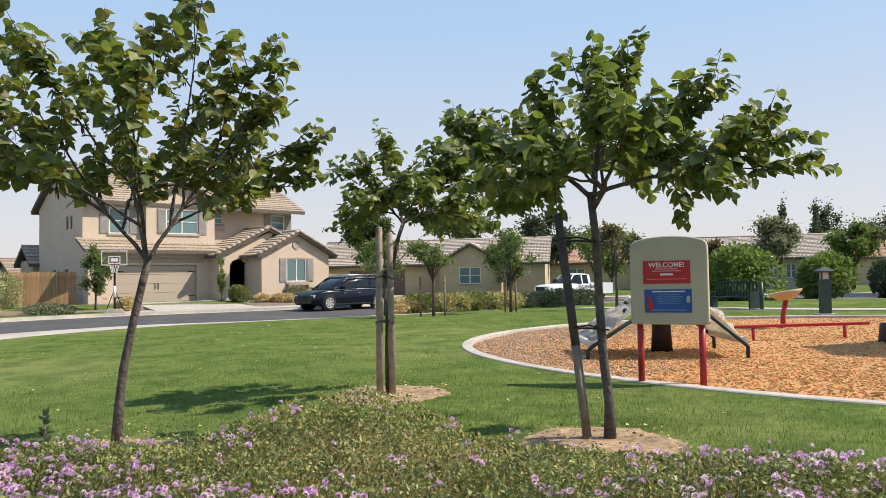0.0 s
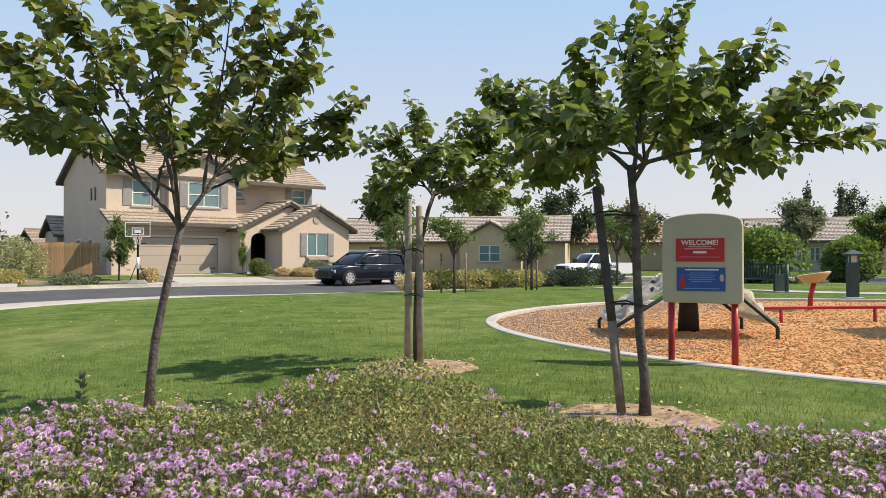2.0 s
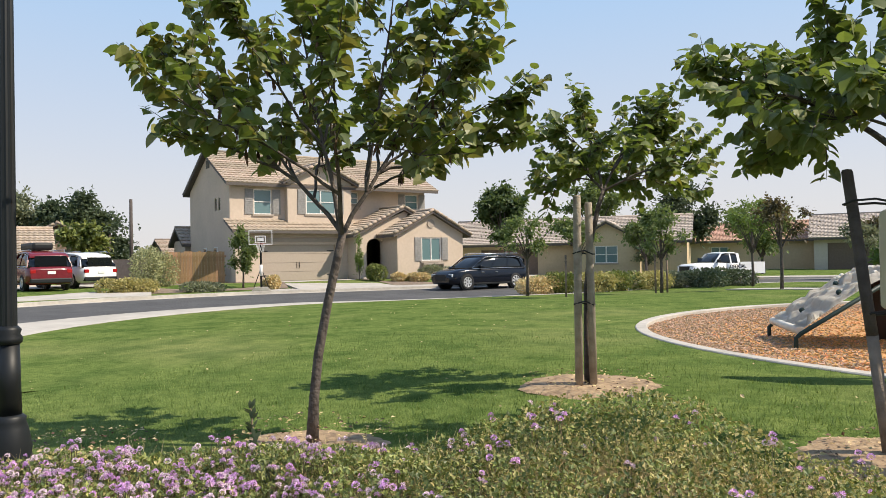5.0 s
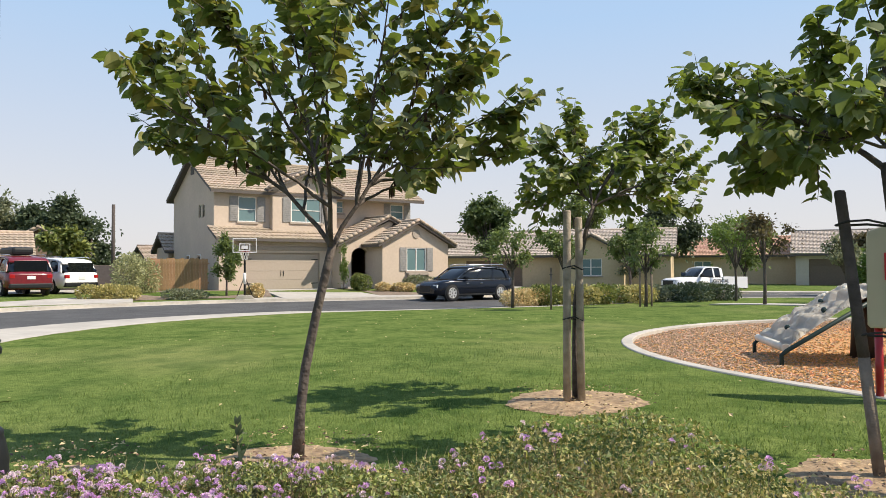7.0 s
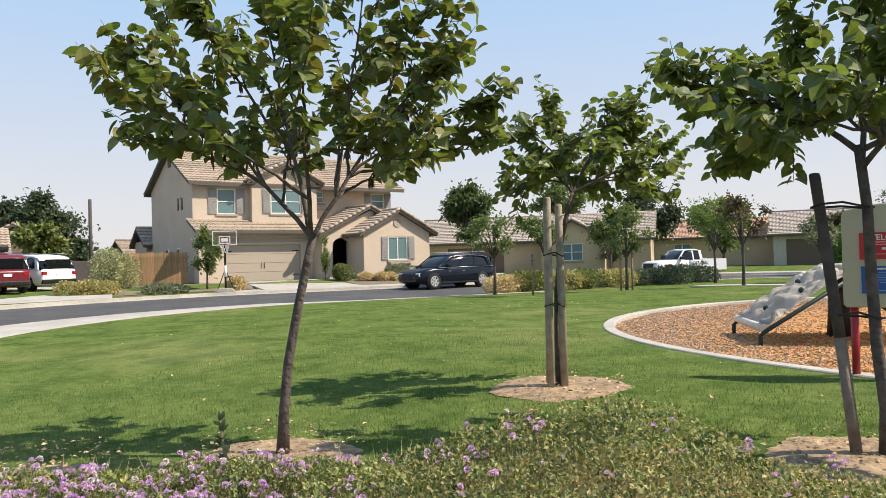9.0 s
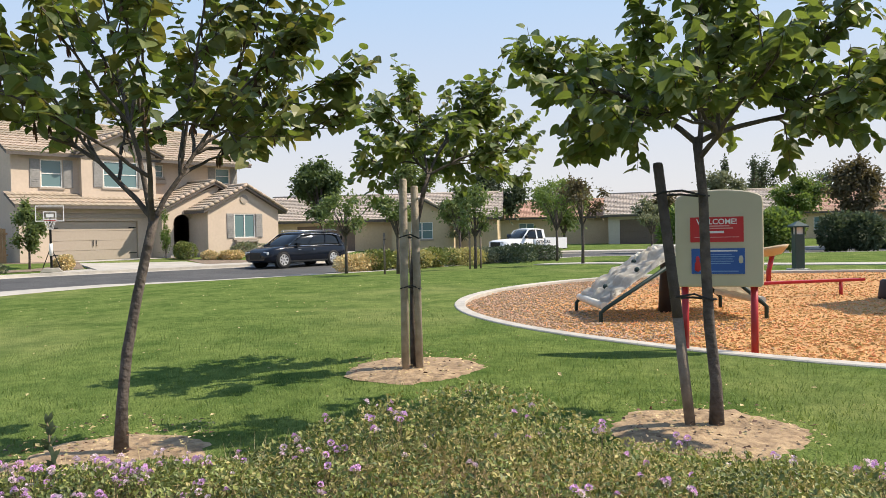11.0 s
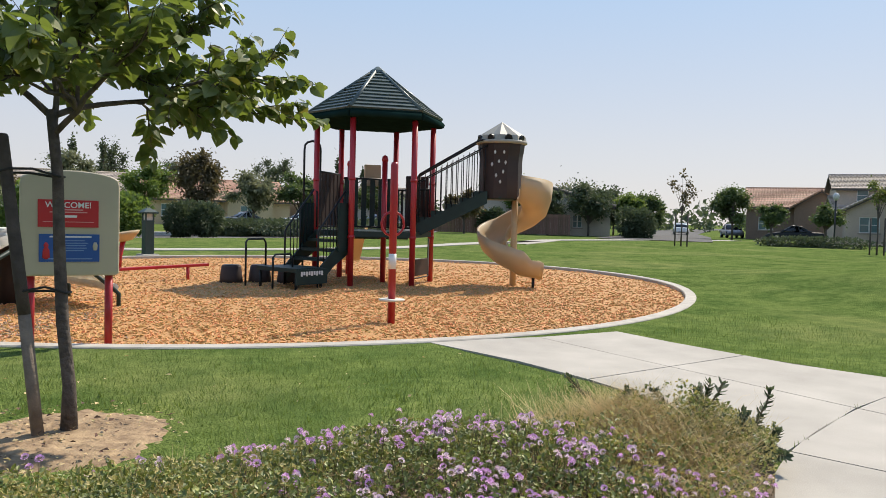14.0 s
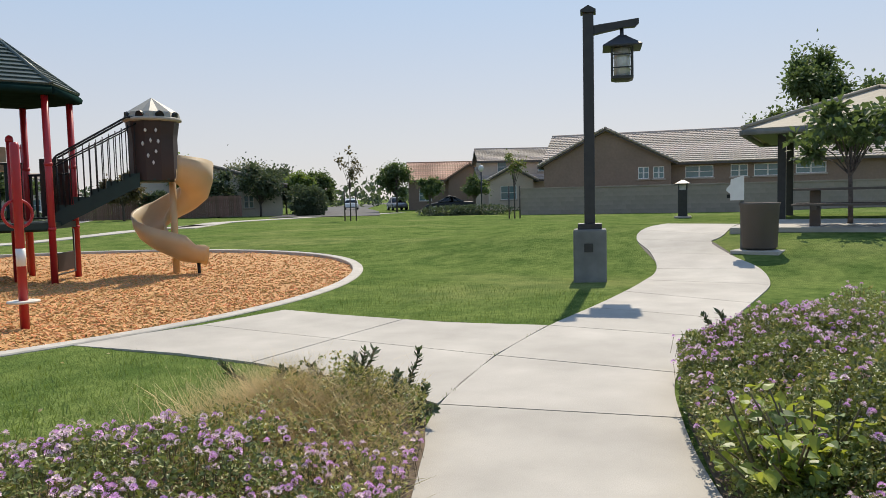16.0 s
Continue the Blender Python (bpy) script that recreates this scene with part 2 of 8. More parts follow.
M_REDL = mat("pale_red_print", (0.75, 0.35, 0.33), 0.5)
M_STUCCO = mat("beige_stucco", (0.57, 0.465, 0.375), 0.95, color2=(0.53, 0.43, 0.345), scale=6, bump=0.25, bump_scale=60, stain=0.08)
M_STUCCOY = mat("tan_stucco", (0.56, 0.44, 0.29), 0.95, color2=(0.51, 0.4, 0.26), scale=6, bump=0.25, bump_scale=60, stain=0.08)
M_STUCCOB = mat("brown_stucco", (0.26, 0.185, 0.14), 0.95, color2=(0.23, 0.165, 0.125), scale=6, bump=0.25, bump_scale=60, stain=0.08)
M_STUCCOW = mat("cream_stucco", (0.52, 0.48, 0.41), 0.95, color2=(0.48, 0.44, 0.37), scale=6, bump=0.2, bump_scale=60, stain=0.08)
M_TRIM = mat("taupe_trim", (0.37, 0.31, 0.26), 0.8, color2=(0.33, 0.28, 0.235))
M_TILE = mat("clay_roof_tile", (0.43, 0.345, 0.265), 0.85, color2=(0.31, 0.245, 0.19), scale=4, vary=0.22, island=0, stain=0.12)
M_TILER = mat("red_roof_tile", (0.5, 0.31, 0.22), 0.85, color2=(0.4, 0.24, 0.165), scale=4, vary=0.2)
M_TILEG = mat("grey_roof_tile", (0.45, 0.385, 0.325), 0.85, color2=(0.34, 0.285, 0.24), scale=4, vary=0.2)
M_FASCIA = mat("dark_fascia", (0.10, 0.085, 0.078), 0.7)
M_GARAGE = mat("garage_door_paint", (0.40, 0.335, 0.275), 0.6, color2=(0.375, 0.31, 0.255))
M_GARAGEB = mat("brown_garage_paint", (0.16, 0.115, 0.085), 0.6)
M_SHUTTER = mat("grey_shutter_paint", (0.30, 0.29, 0.28), 0.7)
M_FRAMEW = mat("white_vinyl", (0.78, 0.77, 0.74), 0.5)
M_PANE = glass_mat("window_pane", (0.12, 0.2, 0.21), 0.08)
M_PANED = glass_mat("dark_pane", (0.02, 0.025, 0.028), 0.06)
M_SOLAR = glass_mat("solar_cell", (0.012, 0.014, 0.02), 0.15)
M_FENCE = mat("cedar_fence", (0.40, 0.24, 0.125), 0.85, color2=(0.28, 0.16, 0.08), scale=5, vary=0.25, bump=0.3, bump_scale=30)
M_FENCER = mat("redwood_fence", (0.20, 0.115, 0.085), 0.85, color2=(0.14, 0.08, 0.06), scale=5, vary=0.2)
M_BLOCK = mat("block_wall", (0.31, 0.265, 0.22), 0.95, color2=(0.27, 0.23, 0.19), scale=3, vary=0.07, bump=0.3, bump_scale=50, stain=0.1)
M_GREYPOST = mat("painted_concrete_base", (0.20, 0.205, 0.2), 0.85, color2=(0.165, 0.17, 0.165), scale=6, stain=0.25, stain_scale=2)
M_BRONZE = mat("dark_bronze_paint", (0.02, 0.02, 0.022), 0.5, color2=(0.03, 0.03, 0.03))
M_GREENP = mat("green_bollard_paint", (0.025, 0.055, 0.05), 0.5)
M_FROST = mat("frosted_lens", (0.62, 0.63, 0.62), 0.4)
M_AGG = mat("aggregate_concrete", (0.165, 0.135, 0.115), 0.95, color2=(0.09, 0.075, 0.065), scale=90, bump=0.6, bump_scale=110)
M_TABLE = mat("dark_recycled_plank", (0.11, 0.085, 0.07), 0.75, color2=(0.085, 0.065, 0.055), scale=6)
M_SHELTER = mat("cream_metal_roof", (0.33, 0.29, 0.225), 0.7, color2=(0.28, 0.245, 0.19), spec=0.2)
M_CARBLUE = mat("dark_navy_paint", (0.006, 0.009, 0.017), 0.18, spec=0.4)
M_CARWHITE = mat("white_car_paint", (0.85, 0.85, 0.85), 0.25, color2=(0.83, 0.83, 0.83))
M_CARRED = mat("maroon_car_paint", (0.16, 0.012, 0.02), 0.2, spec=0.8)
M_CARGREY = mat("grey_car_paint", (0.2, 0.21, 0.23), 0.25)
M_CARGLASS = glass_mat("car_glass", (0.006, 0.008, 0.01), 0.06)
M_TYRE = mat("tyre_rubber", (0.016, 0.016, 0.017), 0.85)
M_RIM = mat("alloy_rim", (0.6, 0.61, 0.63), 0.35, metal=0.3)
M_CHROME = mat("bright_trim", (0.7, 0.71, 0.72), 0.2, metal=0.9)
M_LIGHTR = mat("red_lamp_lens", (0.35, 0.01, 0.012), 0.2)
M_LIGHTC = mat("clear_lamp_lens", (0.62, 0.64, 0.66), 0.1)
M_STRAWT = mat("tan_fence_paint", (0.25, 0.19, 0.15), 0.9)


# ---- building helpers ----
def link(name, bm, material, parent=None, label="", smooth=False):
    me = bpy.data.meshes.new(name)
    bm.normal_update()
    bm.to_mesh(me)
    bm.free()
    for mm in material if isinstance(material, (list, tuple)) else [material]:
        me.materials.append(mm)
    if smooth:
        for p in me.polygons:
            p.use_smooth = True
    ob = new(name, me)
    ob.parent = parent
    if label:
        ob["label"] = label
    return ob


def part(name, bm, material, parent, label="", smooth=False):
    return link(name, bm, material, parent, label, smooth)


def part_split(name, bm, material, parent, label=""):
    """One object for each separate piece of bm."""
    left = set(bm.faces)
    while left:
        todo = [next(iter(left))]
        got = {todo[0]}
        while todo:
            for v in todo.pop().verts:
                for f in v.link_faces:
                    if f not in got:
                        got.add(f)
                        todo.append(f)
        left -= got
        piece, seen = bmesh.new(), {}
        for f in sorted(got, key=lambda q: q.index):
            for v in f.verts:
                if v not in seen:
                    seen[v] = piece.verts.new(v.co)
            piece.faces.new([seen[v] for v in f.verts])
        part(name, piece, material, parent, label)
    bm.free()


def thing(name, m, label, category, group="", kind=""):
    ob = new(name)
    ob.empty_display_size = 0.1
    ob.matrix_basis = m
    return tagged(ob, label, category, group, kind)


def box(bm, x0, x1, y0, y1, z0, z1, bevel=0.0, m=None):
    r = bmesh.ops.create_cube(bm, size=1.0)
    vs = r["verts"]
    t = Matrix.Translation(((x0 + x1) / 2, (y0 + y1) / 2, (z0 + z1) / 2)) @ Matrix.Diagonal((abs(x1 - x0), abs(y1 - y0), abs(z1 - z0), 1))
    if m is not None:
        t = m @ t
    bmesh.ops.transform(bm, matrix=t, verts=vs)
    if bevel:
        es = list({e for v in vs for e in v.link_edges})
        bmesh.ops.bevel(bm, geom=es, offset=bevel, segments=2, affect="EDGES", profile=0.6)
    return bm


def newbox(*a, **k):
    return box(bmesh.new(), *a, **k)


def tube(bm, pts, radii, sides=8, cap=True, flat=1.0):
    """A tube along points, with one radius or one a point."""
    pts = [Vector(p) for p in pts]
    if not hasattr(radii, "__len__"):
        radii = [radii] * len(pts)
    rings, up = [], None
    for i, p in enumerate(pts):
        d = (pts[min(i + 1, len(pts) - 1)] - pts[max(i - 1, 0)])
        d = d.normalized() if d.length > 1e-9 else Vector((0, 0, 1))
        if up is None:
            up = d.orthogonal().normalized()
        side = d.cross(up)
        side = side.normalized() if side.length > 1e-6 else d.orthogonal().normalized()
        up = side.cross(d).normalized()
        rings.append([bm.verts.new(p + (side * math.cos(2 * math.pi * k / sides) + up * math.sin(2 * math.pi * k / sides) * flat) * radii[i]) for k in range(sides)])
    for a, b in zip(rings, rings[1:]):
        for k in range(sides):
            f = bm.faces.new((a[k], a[(k + 1) % sides], b[(k + 1) % sides], b[k]))
            f.smooth = True
    if cap:
        bm.faces.new(rings[0][::-1])
        bm.faces.new(rings[-1])
    return bm


def newtube(*a, **k):
    return tube(bmesh.new(), *a, **k)


def lathe(bm, profile, sides=20, m=None):
    """A turned body from (radius, height) pairs."""
    rings = []
    for r, z in profile:
        rings.append([bm.verts.new((r * math.cos(2 * math.pi * k / sides), r * math.sin(2 * math.pi * k / sides), z)) for k in range(sides)])
    for a, b in zip(rings, rings[1:]):
        for k in range(sides):
            f = bm.faces.new((a[k], a[(k + 1) % sides], b[(k + 1) % sides], b[k]))
            f.smooth = sides > 8
    bm.faces.new(rings[0][::-1])
    bm.faces.new(rings[-1])
    if m is not None:
        bmesh.ops.transform(bm, matrix=m, verts=[v for ring in rings for v in ring])
    return bm


def newlathe(*a, **k):
    return lathe(bmesh.new(), *a, **k)


def prism(bm, outline, axis, a, b, m=None):
    """An outline of (p, q) pairs pushed from a to b along axis 'x', 'y' or 'z'."""
    def at(p, q, w):
        return {"x": (w, p, q), "y": (p, w, q), "z": (p, q, w)}[axis]
    lo = [bm.verts.new(at(p, q, a)) for p, q in outline]
    hi = [bm.verts.new(at(p, q, b)) for p, q in outline]
    k = len(outline)
    for i in range(k):
        bm.faces.new((lo[i], lo[(i + 1) % k], hi[(i + 1) % k], hi[i]))
    bm.faces.new(lo[::-1]), bm.faces.new(hi)
    bmesh.ops.recalc_face_normals(bm, faces=list({f for v in lo + hi for f in v.link_faces}))
    if m is not None:
        bmesh.ops.transform(bm, matrix=m, verts=lo + hi)
    return bm


def newprism(*a, **k):
    return prism(bmesh.new(), *a, **k)


def rows_mesh(name, verts, faces, material, parent=None, label="", slots=None):
    me = bpy.data.meshes.new(name)
    me.from_pydata(verts, [], faces)
    for mm in material if isinstance(material, (list, tuple)) else [material]:
        me.materials.append(mm)
    if slots is not None:
        me.polygons.foreach_set("material_index", slots)
    me.update()
    ob = new(name, me)
    ob.parent = parent
    if label:
        ob["label"] = label
    return ob


def spin(u):
    """The pose that lays local x along the ground direction u."""
    return math.degrees(math.atan2(u[1], u[0]))


# ---- lie of the land ----
def S(t):
    t = min(1.0, max(0.0, t))
    return t * t * (3 - 2 * t)


U = Vector((0.317, 0.948))          # along the front of the large house and its street
U2 = Vector((0.95, 0.30)).normalized()
LOOP = Vector((-7.0, 16.0))         # centre of the street's bend round the lawn
PLAY = Vector((4.0, 17.0))          # centre of the playground
PLAY_R = 9.15


def road_line():
    """The street's middle: a bend, a straight along U, a corner and a straight along U2."""
    pts = []
    for i in range(15):
        a = radians(258 - i * (258 - 162) / 14)
        pts.append(LOOP + Vector((math.cos(a), math.sin(a))) * 17.6)
    a0 = Vector((-17.9, 31.0))
    a1 = Vector((-14.6, 41.2))
    for i in range(5):
        pts.append(a0.lerp(a1, i / 4))
    b0 = Vector((-9.0, 47.9))
    for i in range(1, 7):
        s = i / 7
        c = Vector((-13.0, 46.4))
        pts.append(a1 * (1 - s) ** 2 + c * 2 * s * (1 - s) + b0 * s * s)
    for i in range(6):
        pts.append(b0 + U2 * (5.0 * i))
    pts += [Vector((22, 60)), Vector((28, 70)), Vector((32, 90)), Vector((34, 130))]
    return pts


ROAD = road_line()
ROAD_W = 4.6


def road_d(x, y):
    """Distance from the street's middle."""
    p, best = Vector((x, y)), 1e9
    for a, b in zip(ROAD, ROAD[1:]):
        d = b - a
        s = max(0.0, min(1.0, (p - a).dot(d) / d.length_squared))
        best = min(best, (a + d * s - p).length)
    return best


def road_side(x, y):
    """Which side of the street a point is on: 1 at the park, -1 at the houses."""
    p, best, side = Vector((x, y)), 1e9, 1.0
    for a, b in zip(ROAD, ROAD[1:]):
        d = b - a
        s = max(0.0, min(1.0, (p - a).dot(d) / d.length_squared))
        o = p - a - d * s
        if o.length < best:
            best, side = o.length, math.copysign(1.0, d.y * o.x - d.x * o.y)
    return side


def land(x, y, rd=None):
    """Height of the land with no kerbs or roadbeds in it: the street falls a little towards the park, the front gardens rise."""
    rd = road_d(x, y) if rd is None else rd
    west = beyond = 0.0
    if rd < 60:
        side = road_side(x, y)
        tilt = max(-1.0, min(1.0, side * rd / 5))
        houses = -0.02 - 0.16 * S((y - 38) / 10)
        west = S((13.0 - rd) / 8.5) * S((28 - x) / 10) * (houses + (-0.19 - houses) * (tilt + 1) / 2)
        if side < 0:
            beyond = 0.24 * S((rd - 6.5) / 4.5) * S((-20 - x) / 6) * (1 - S((y - 40) / 8))
    east = S((x - 11.5) / 6) * (0.6 - 0.35 * S((x - 26) / 18)) * (1 - 0.75 * S((y - 9) / 8))
    return west + beyond + east


# ---- large structure ----
def band(bm, line, off0, off1, z, thick=0.0, close=False, step=None):
    """A strip beside a line of ground points, from one offset to another, that follows z(x, y)."""
    k = len(line)
    rows = []
    for i, p in enumerate(line):
        a = line[i - 1] if i or close else p
        b = line[(i + 1) % k] if i < k - 1 or close else p
        t = (b - a).normalized()
        nrm = Vector((t.y, -t.x))
        o0 = off0(i) if callable(off0) else off0
        o1 = off1(i) if callable(off1) else off1
        q0, q1 = p + nrm * o0, p + nrm * o1
        rows.append((bm.verts.new((*q0, z(*q0))), bm.verts.new((*q1, z(*q1)))))
        if thick:
            rows[-1] += (bm.verts.new((*q0, z(*q0) - thick)), bm.verts.new((*q1, z(*q1) - thick)))
    for i in range(k if close else k - 1):
        r, s = rows[i], rows[(i + 1) % k]
        bm.faces.new((r[0], r[1], s[1], s[0]))
        if thick:
            bm.faces.new((r[2], r[0], s[0], s[2])), bm.faces.new((r[1], r[3], s[3], s[1]))
    bmesh.ops.recalc_face_normals(bm, faces=bm.faces)
    return bm


def refine(line, step):
    out = []
    for a, b in zip(line, line[1:]):
        k = max(1, int((b - a).length / step))
        out += [a.lerp(b, i / k) for i in range(k)]
    return out + [line[-1]]


def play_r(a):
    def near(deg, wide):
        d = (math.degrees(a) - deg + 180) % 360 - 180
        return math.exp(-(d / wide) ** 2)
    return 8.95 + 0.35 * math.cos(a - radians(250)) + 0.35 * math.cos(2 * (a - radians(195))) + 0.3 * near(204, 25) - 0.28 * near(318, 28)


def in_play(x, y, grow=0.0):
    d = Vector((x, y)) - PLAY
    return d.length < play_r(math.atan2(d.y, d.x)) + grow


def build_ground():
    """One sheet of lawn and open land, finer near the walk, out to the horizon."""
    def axis(lo, hi):
        a = list(np.arange(lo, hi + 0.01, 0.55))
        d, x = 1.0, a[-1]
        while x < 2500:
            d *= 1.35
            x += d
            a.append(x)
        d, x = 1.0, a[0]
        while x > -2500:
            d *= 1.35
            x -= d
            a.insert(0, x)
        return a
    xs, ys = axis(-34, 20), axis(-12, 56)
    verts = []
    for y in ys:
        for x in xs:
            rd = road_d(x, y) if abs(x) < 140 and abs(y) < 160 else 99
            z = land(x, y, rd)
            if rd < ROAD_W + 0.3:
                z -= 0.3
            elif in_play(x, y, -0.1):
                z -= 0.2
            else:
                z += 0.012 * noise.noise(Vector((x * 0.7, y * 0.7, 0)))
            verts.append((x, y, z))
    w = len(xs)
    faces = [(j * w + i, j * w + i + 1, (j + 1) * w + i + 1, (j + 1) * w + i) for j in range(len(ys) - 1) for i in range(w - 1)]
    ob = rows_mesh("ground", verts, faces, M_GRASS)
    for p in ob.data.polygons:
        p.use_smooth = True
    tagged(ob, "mown green lawn with dry patches round the playground", "lawn", kind="structure")


build_ground()
road_fine = refine(ROAD, 1.2)
ob = link("road", band(bmesh.new(), road_fine, -ROAD_W, ROAD_W, lambda x, y: land(x, y) - 0.11), M_ASPH)
tagged(ob, "grey asphalt residential street curving round the lawn", "road", kind="structure")
for name, s in (("kerb_park", 1), ("kerb_houses", -1)):
    bm = band(bmesh.new(), road_fine, s * (ROAD_W - 0.38), s * (ROAD_W - 0.02), lambda x, y: land(x, y) - 0.095, 0.2)
    band(bm, road_fine, s * (ROAD_W - 0.02), s * (ROAD_W + 0.26), lambda x, y: land(x, y) + 0.022, 0.3)
    tagged(link(name, bm, M_KERB), "pale concrete kerb and gutter along the street", "kerb", kind="structure")
    bm = band(bmesh.new(), road_fine, s * (ROAD_W + 0.262), s * (ROAD_W + 1.25), lambda x, y: land(x, y) + 0.014)
    band(bm, road_fine, s * (ROAD_W + 1.25), s * (ROAD_W + 1.9), lambda x, y: land(x, y) + (0.014 if road_d(x, y) < ROAD_W + 1.5 else -0.06))
    tagged(link("verge_" + name[5:], bm, M_GRASS), "mown grass verge behind the kerb", "verge", kind="structure")
# footway on the house side, and the one that swings in on the park side
bm = band(bmesh.new(), road_fine[14:], -ROAD_W - 2.0, -ROAD_W - 0.262, lambda x, y: land(x, y) + 0.03, 0.15)
tagged(link("pavement", bm, M_CONC), "pale concrete footway before the houses", "pavement", kind="structure")
bend = road_fine[:30]
bm = band(bmesh.new(), bend, lambda i: ROAD_W - 0.41 - 2.3 * S((26 - i) / 18), ROAD_W - 0.4, lambda x, y: land(x, y) - 0.085, 0.1)
tagged(link("pavement_park", bm, M_CONC), "pale concrete footway tapering along the lawn", "pavement", kind="structure")
# second street far off behind the lawn
far_road = refine([Vector((40, 46)), Vector((56, 62)), Vector((72, 80)), Vector((130, 135)), Vector((200, 190))], 5)
ob = link("road_far", band(bmesh.new(), far_road, -4.5, 4.5, lambda x, y: land(x, y) + 0.05), M_ASPH)
tagged(ob, "distant asphalt street leading away from the park", "road", kind="structure")
for pts, wd in (([(-22, 47.5), (-12, 43.2)], 0), ([(20, 34), (27, 41), (40, 47), (52, 49)], 1.5), ([(-8, 31.5), (-3, 30.0), (2, 29.2), (8, 30.0), (16, 33), (24, 38)], 1.3)):
    if wd:
        ob = link("pavement_loop", band(bmesh.new(), refine([Vector(p) for p in pts], 1.5), -wd / 2, wd / 2, lambda x, y: land(x, y) + 0.03, 0.1), M_CONC)
        tagged(ob, "pale concrete park walk crossing the far lawn", "path", kind="structure")

# playground ring and chip bed
ring = [PLAY + Vector((math.cos(a), math.sin(a))) * play_r(a) for a in [2 * math.pi * i / 110 for i in range(110)]]
bm = bmesh.new()
prof = [(-0.21, -0.16), (-0.21, 0.02), (-0.195, 0.033), (-0.015, 0.033), (0.0, 0.02), (0.0, -0.16)]
cols = []
for i, p in enumerate(ring):
    d = (p - PLAY).normalized()
    cols.append([bm.verts.new((*(p + d * o), z)) for o, z in prof])
for i in range(len(ring)):
    a, b = cols[i], cols[(i + 1) % len(ring)]
    for j in range(len(prof) - 1):
        bm.faces.new((a[j], b[j], b[j + 1], a[j + 1]))
bmesh.ops.recalc_face_normals(bm, faces=bm.faces)
ob = link("playground_kerb", bm, M_KERB)
gv_ = bmesh.new()
rim = [[gv_.verts.new((*(p + (p - PLAY).normalized() * o), land(*p, 99) + z)) for o, z in ((0.0, 0.012), (0.5, 0.006), (0.95, -0.06))] for p in ring]
for i in range(len(ring)):
    q, w = rim[i], rim[(i + 1) % len(ring)]
    gv_.faces.new((q[0], q[1], w[1], w[0])), gv_.faces.new((q[1], q[2], w[2], w[1]))
bmesh.ops.recalc_face_normals(gv_, faces=gv_.faces)
tagged(link("verge_playground", gv_, M_GRASS), "mown grass edge round the playground kerb", "verge", kind="structure")
tagged(ob, "pale concrete kerb ringing the playground", "kerb", kind="structure")


def chip_z(x, y):
    return -0.045 + 0.02 * noise.noise(Vector((x * 0.9, y * 0.9, 3))) + 0.012 * noise.noise(Vector((x * 4, y * 4, 5)))


verts, faces = [(PLAY.x, PLAY.y, chip_z(*PLAY))], []
nr, na = 60, 180
for r in range(1, nr + 1):
    for k in range(na):
        a = 2 * math.pi * k / na
        p = PLAY + Vector((math.cos(a), math.sin(a))) * (play_r(a) - 0.15) * r / nr
        verts.append((p.x, p.y, chip_z(p.x, p.y)))
for k in range(na):
    faces.append((0, 1 + k, 1 + (k + 1) % na))
for r in range(nr - 1):
    for k in range(na):
        a, b = 1 + r * na + k, 1 + r * na + (k + 1) % na
        faces.append((a, a + na, b + na, b))
ob = rows_mesh("chip_bed", verts, faces, M_CHIPBED)
tagged(ob, "orange wood chip surface of the playground", "wood chips", kind="structure")

# park walk of separate slabs
LEFT = [(1.02, 1.76), (2.34, 2.74), (3.81, 3.68), (5.28, 4.26), (6.82, 4.67), (8.19, 4.92), (9.77, 5.24), (11.21, 5.59), (12.54, 5.98), (13.9, 6.7), (15.1, 7.55),
        (16.3, 7.97), (18.25, 8.2)]
RIGHT = [(2.02, 0.6), (3.24, 1.54), (4.44, 2.25), (5.54, 2.72), (7.08, 3.03), (8.2, 3.2), (9.5, 3.4), (11.5, 3.75), (12.9, 4.3), (13.95, 5.15), (15.0, 5.88),
         (15.75, 5.9), (18.3, 6.4)]


def slab(name_poly, z0=0.017, inset=0.009, parent=None):
    """One slab with its own edges, cut back a little all round."""
    pts = [Vector(p) for p in name_poly]
    c = sum(pts, Vector((0, 0))) / len(pts)
    bm = bmesh.new()
    top = [bm.verts.new((*(p + (c - p).normalized() * inset * 1.4), land(*p, 99) + z0)) for p in pts]
    low = [bm.verts.new((*(p + (c - p).normalized() * inset * 1.4), land(*p, 99) - 0.1)) for p in pts]
    bm.faces.new(top)
    k = len(pts)
    for i in range(k):
        bm.faces.new((low[i], low[(i + 1) % k], top[(i + 1) % k], top[i]))
    bmesh.ops.recalc_face_normals(bm, faces=bm.faces)
    return link("slab", bm, M_CONC, parent)


walk_base = band(bmesh.new(), refine([(Vector(a) + Vector(b)) / 2 for a, b in zip(LEFT, RIGHT)], 0.6), -0.7, 0.7, lambda x, y: land(x, y, 99) + 0.004)
walk_path = tagged(link("park_path", walk_base, M_JOINTP), "winding pale concrete walk of jointed slabs through the lawn", "path", kind="structure")


def curve(line, i):
    """Points along a smooth edge from one joint to the next."""
    p0, p1, p2, p3 = line[max(0, i - 1)], line[i], line[i + 1], line[min(len(line) - 1, i + 2)]
    out = []
    for k in range(7):
        f = k / 6
        out.append(0.5 * (2 * p1 + (p2 - p0) * f + (2 * p0 - 5 * p1 + 4 * p2 - p3) * f * f + (3 * p1 - p0 - 3 * p2 + p3) * f ** 3))
    return out


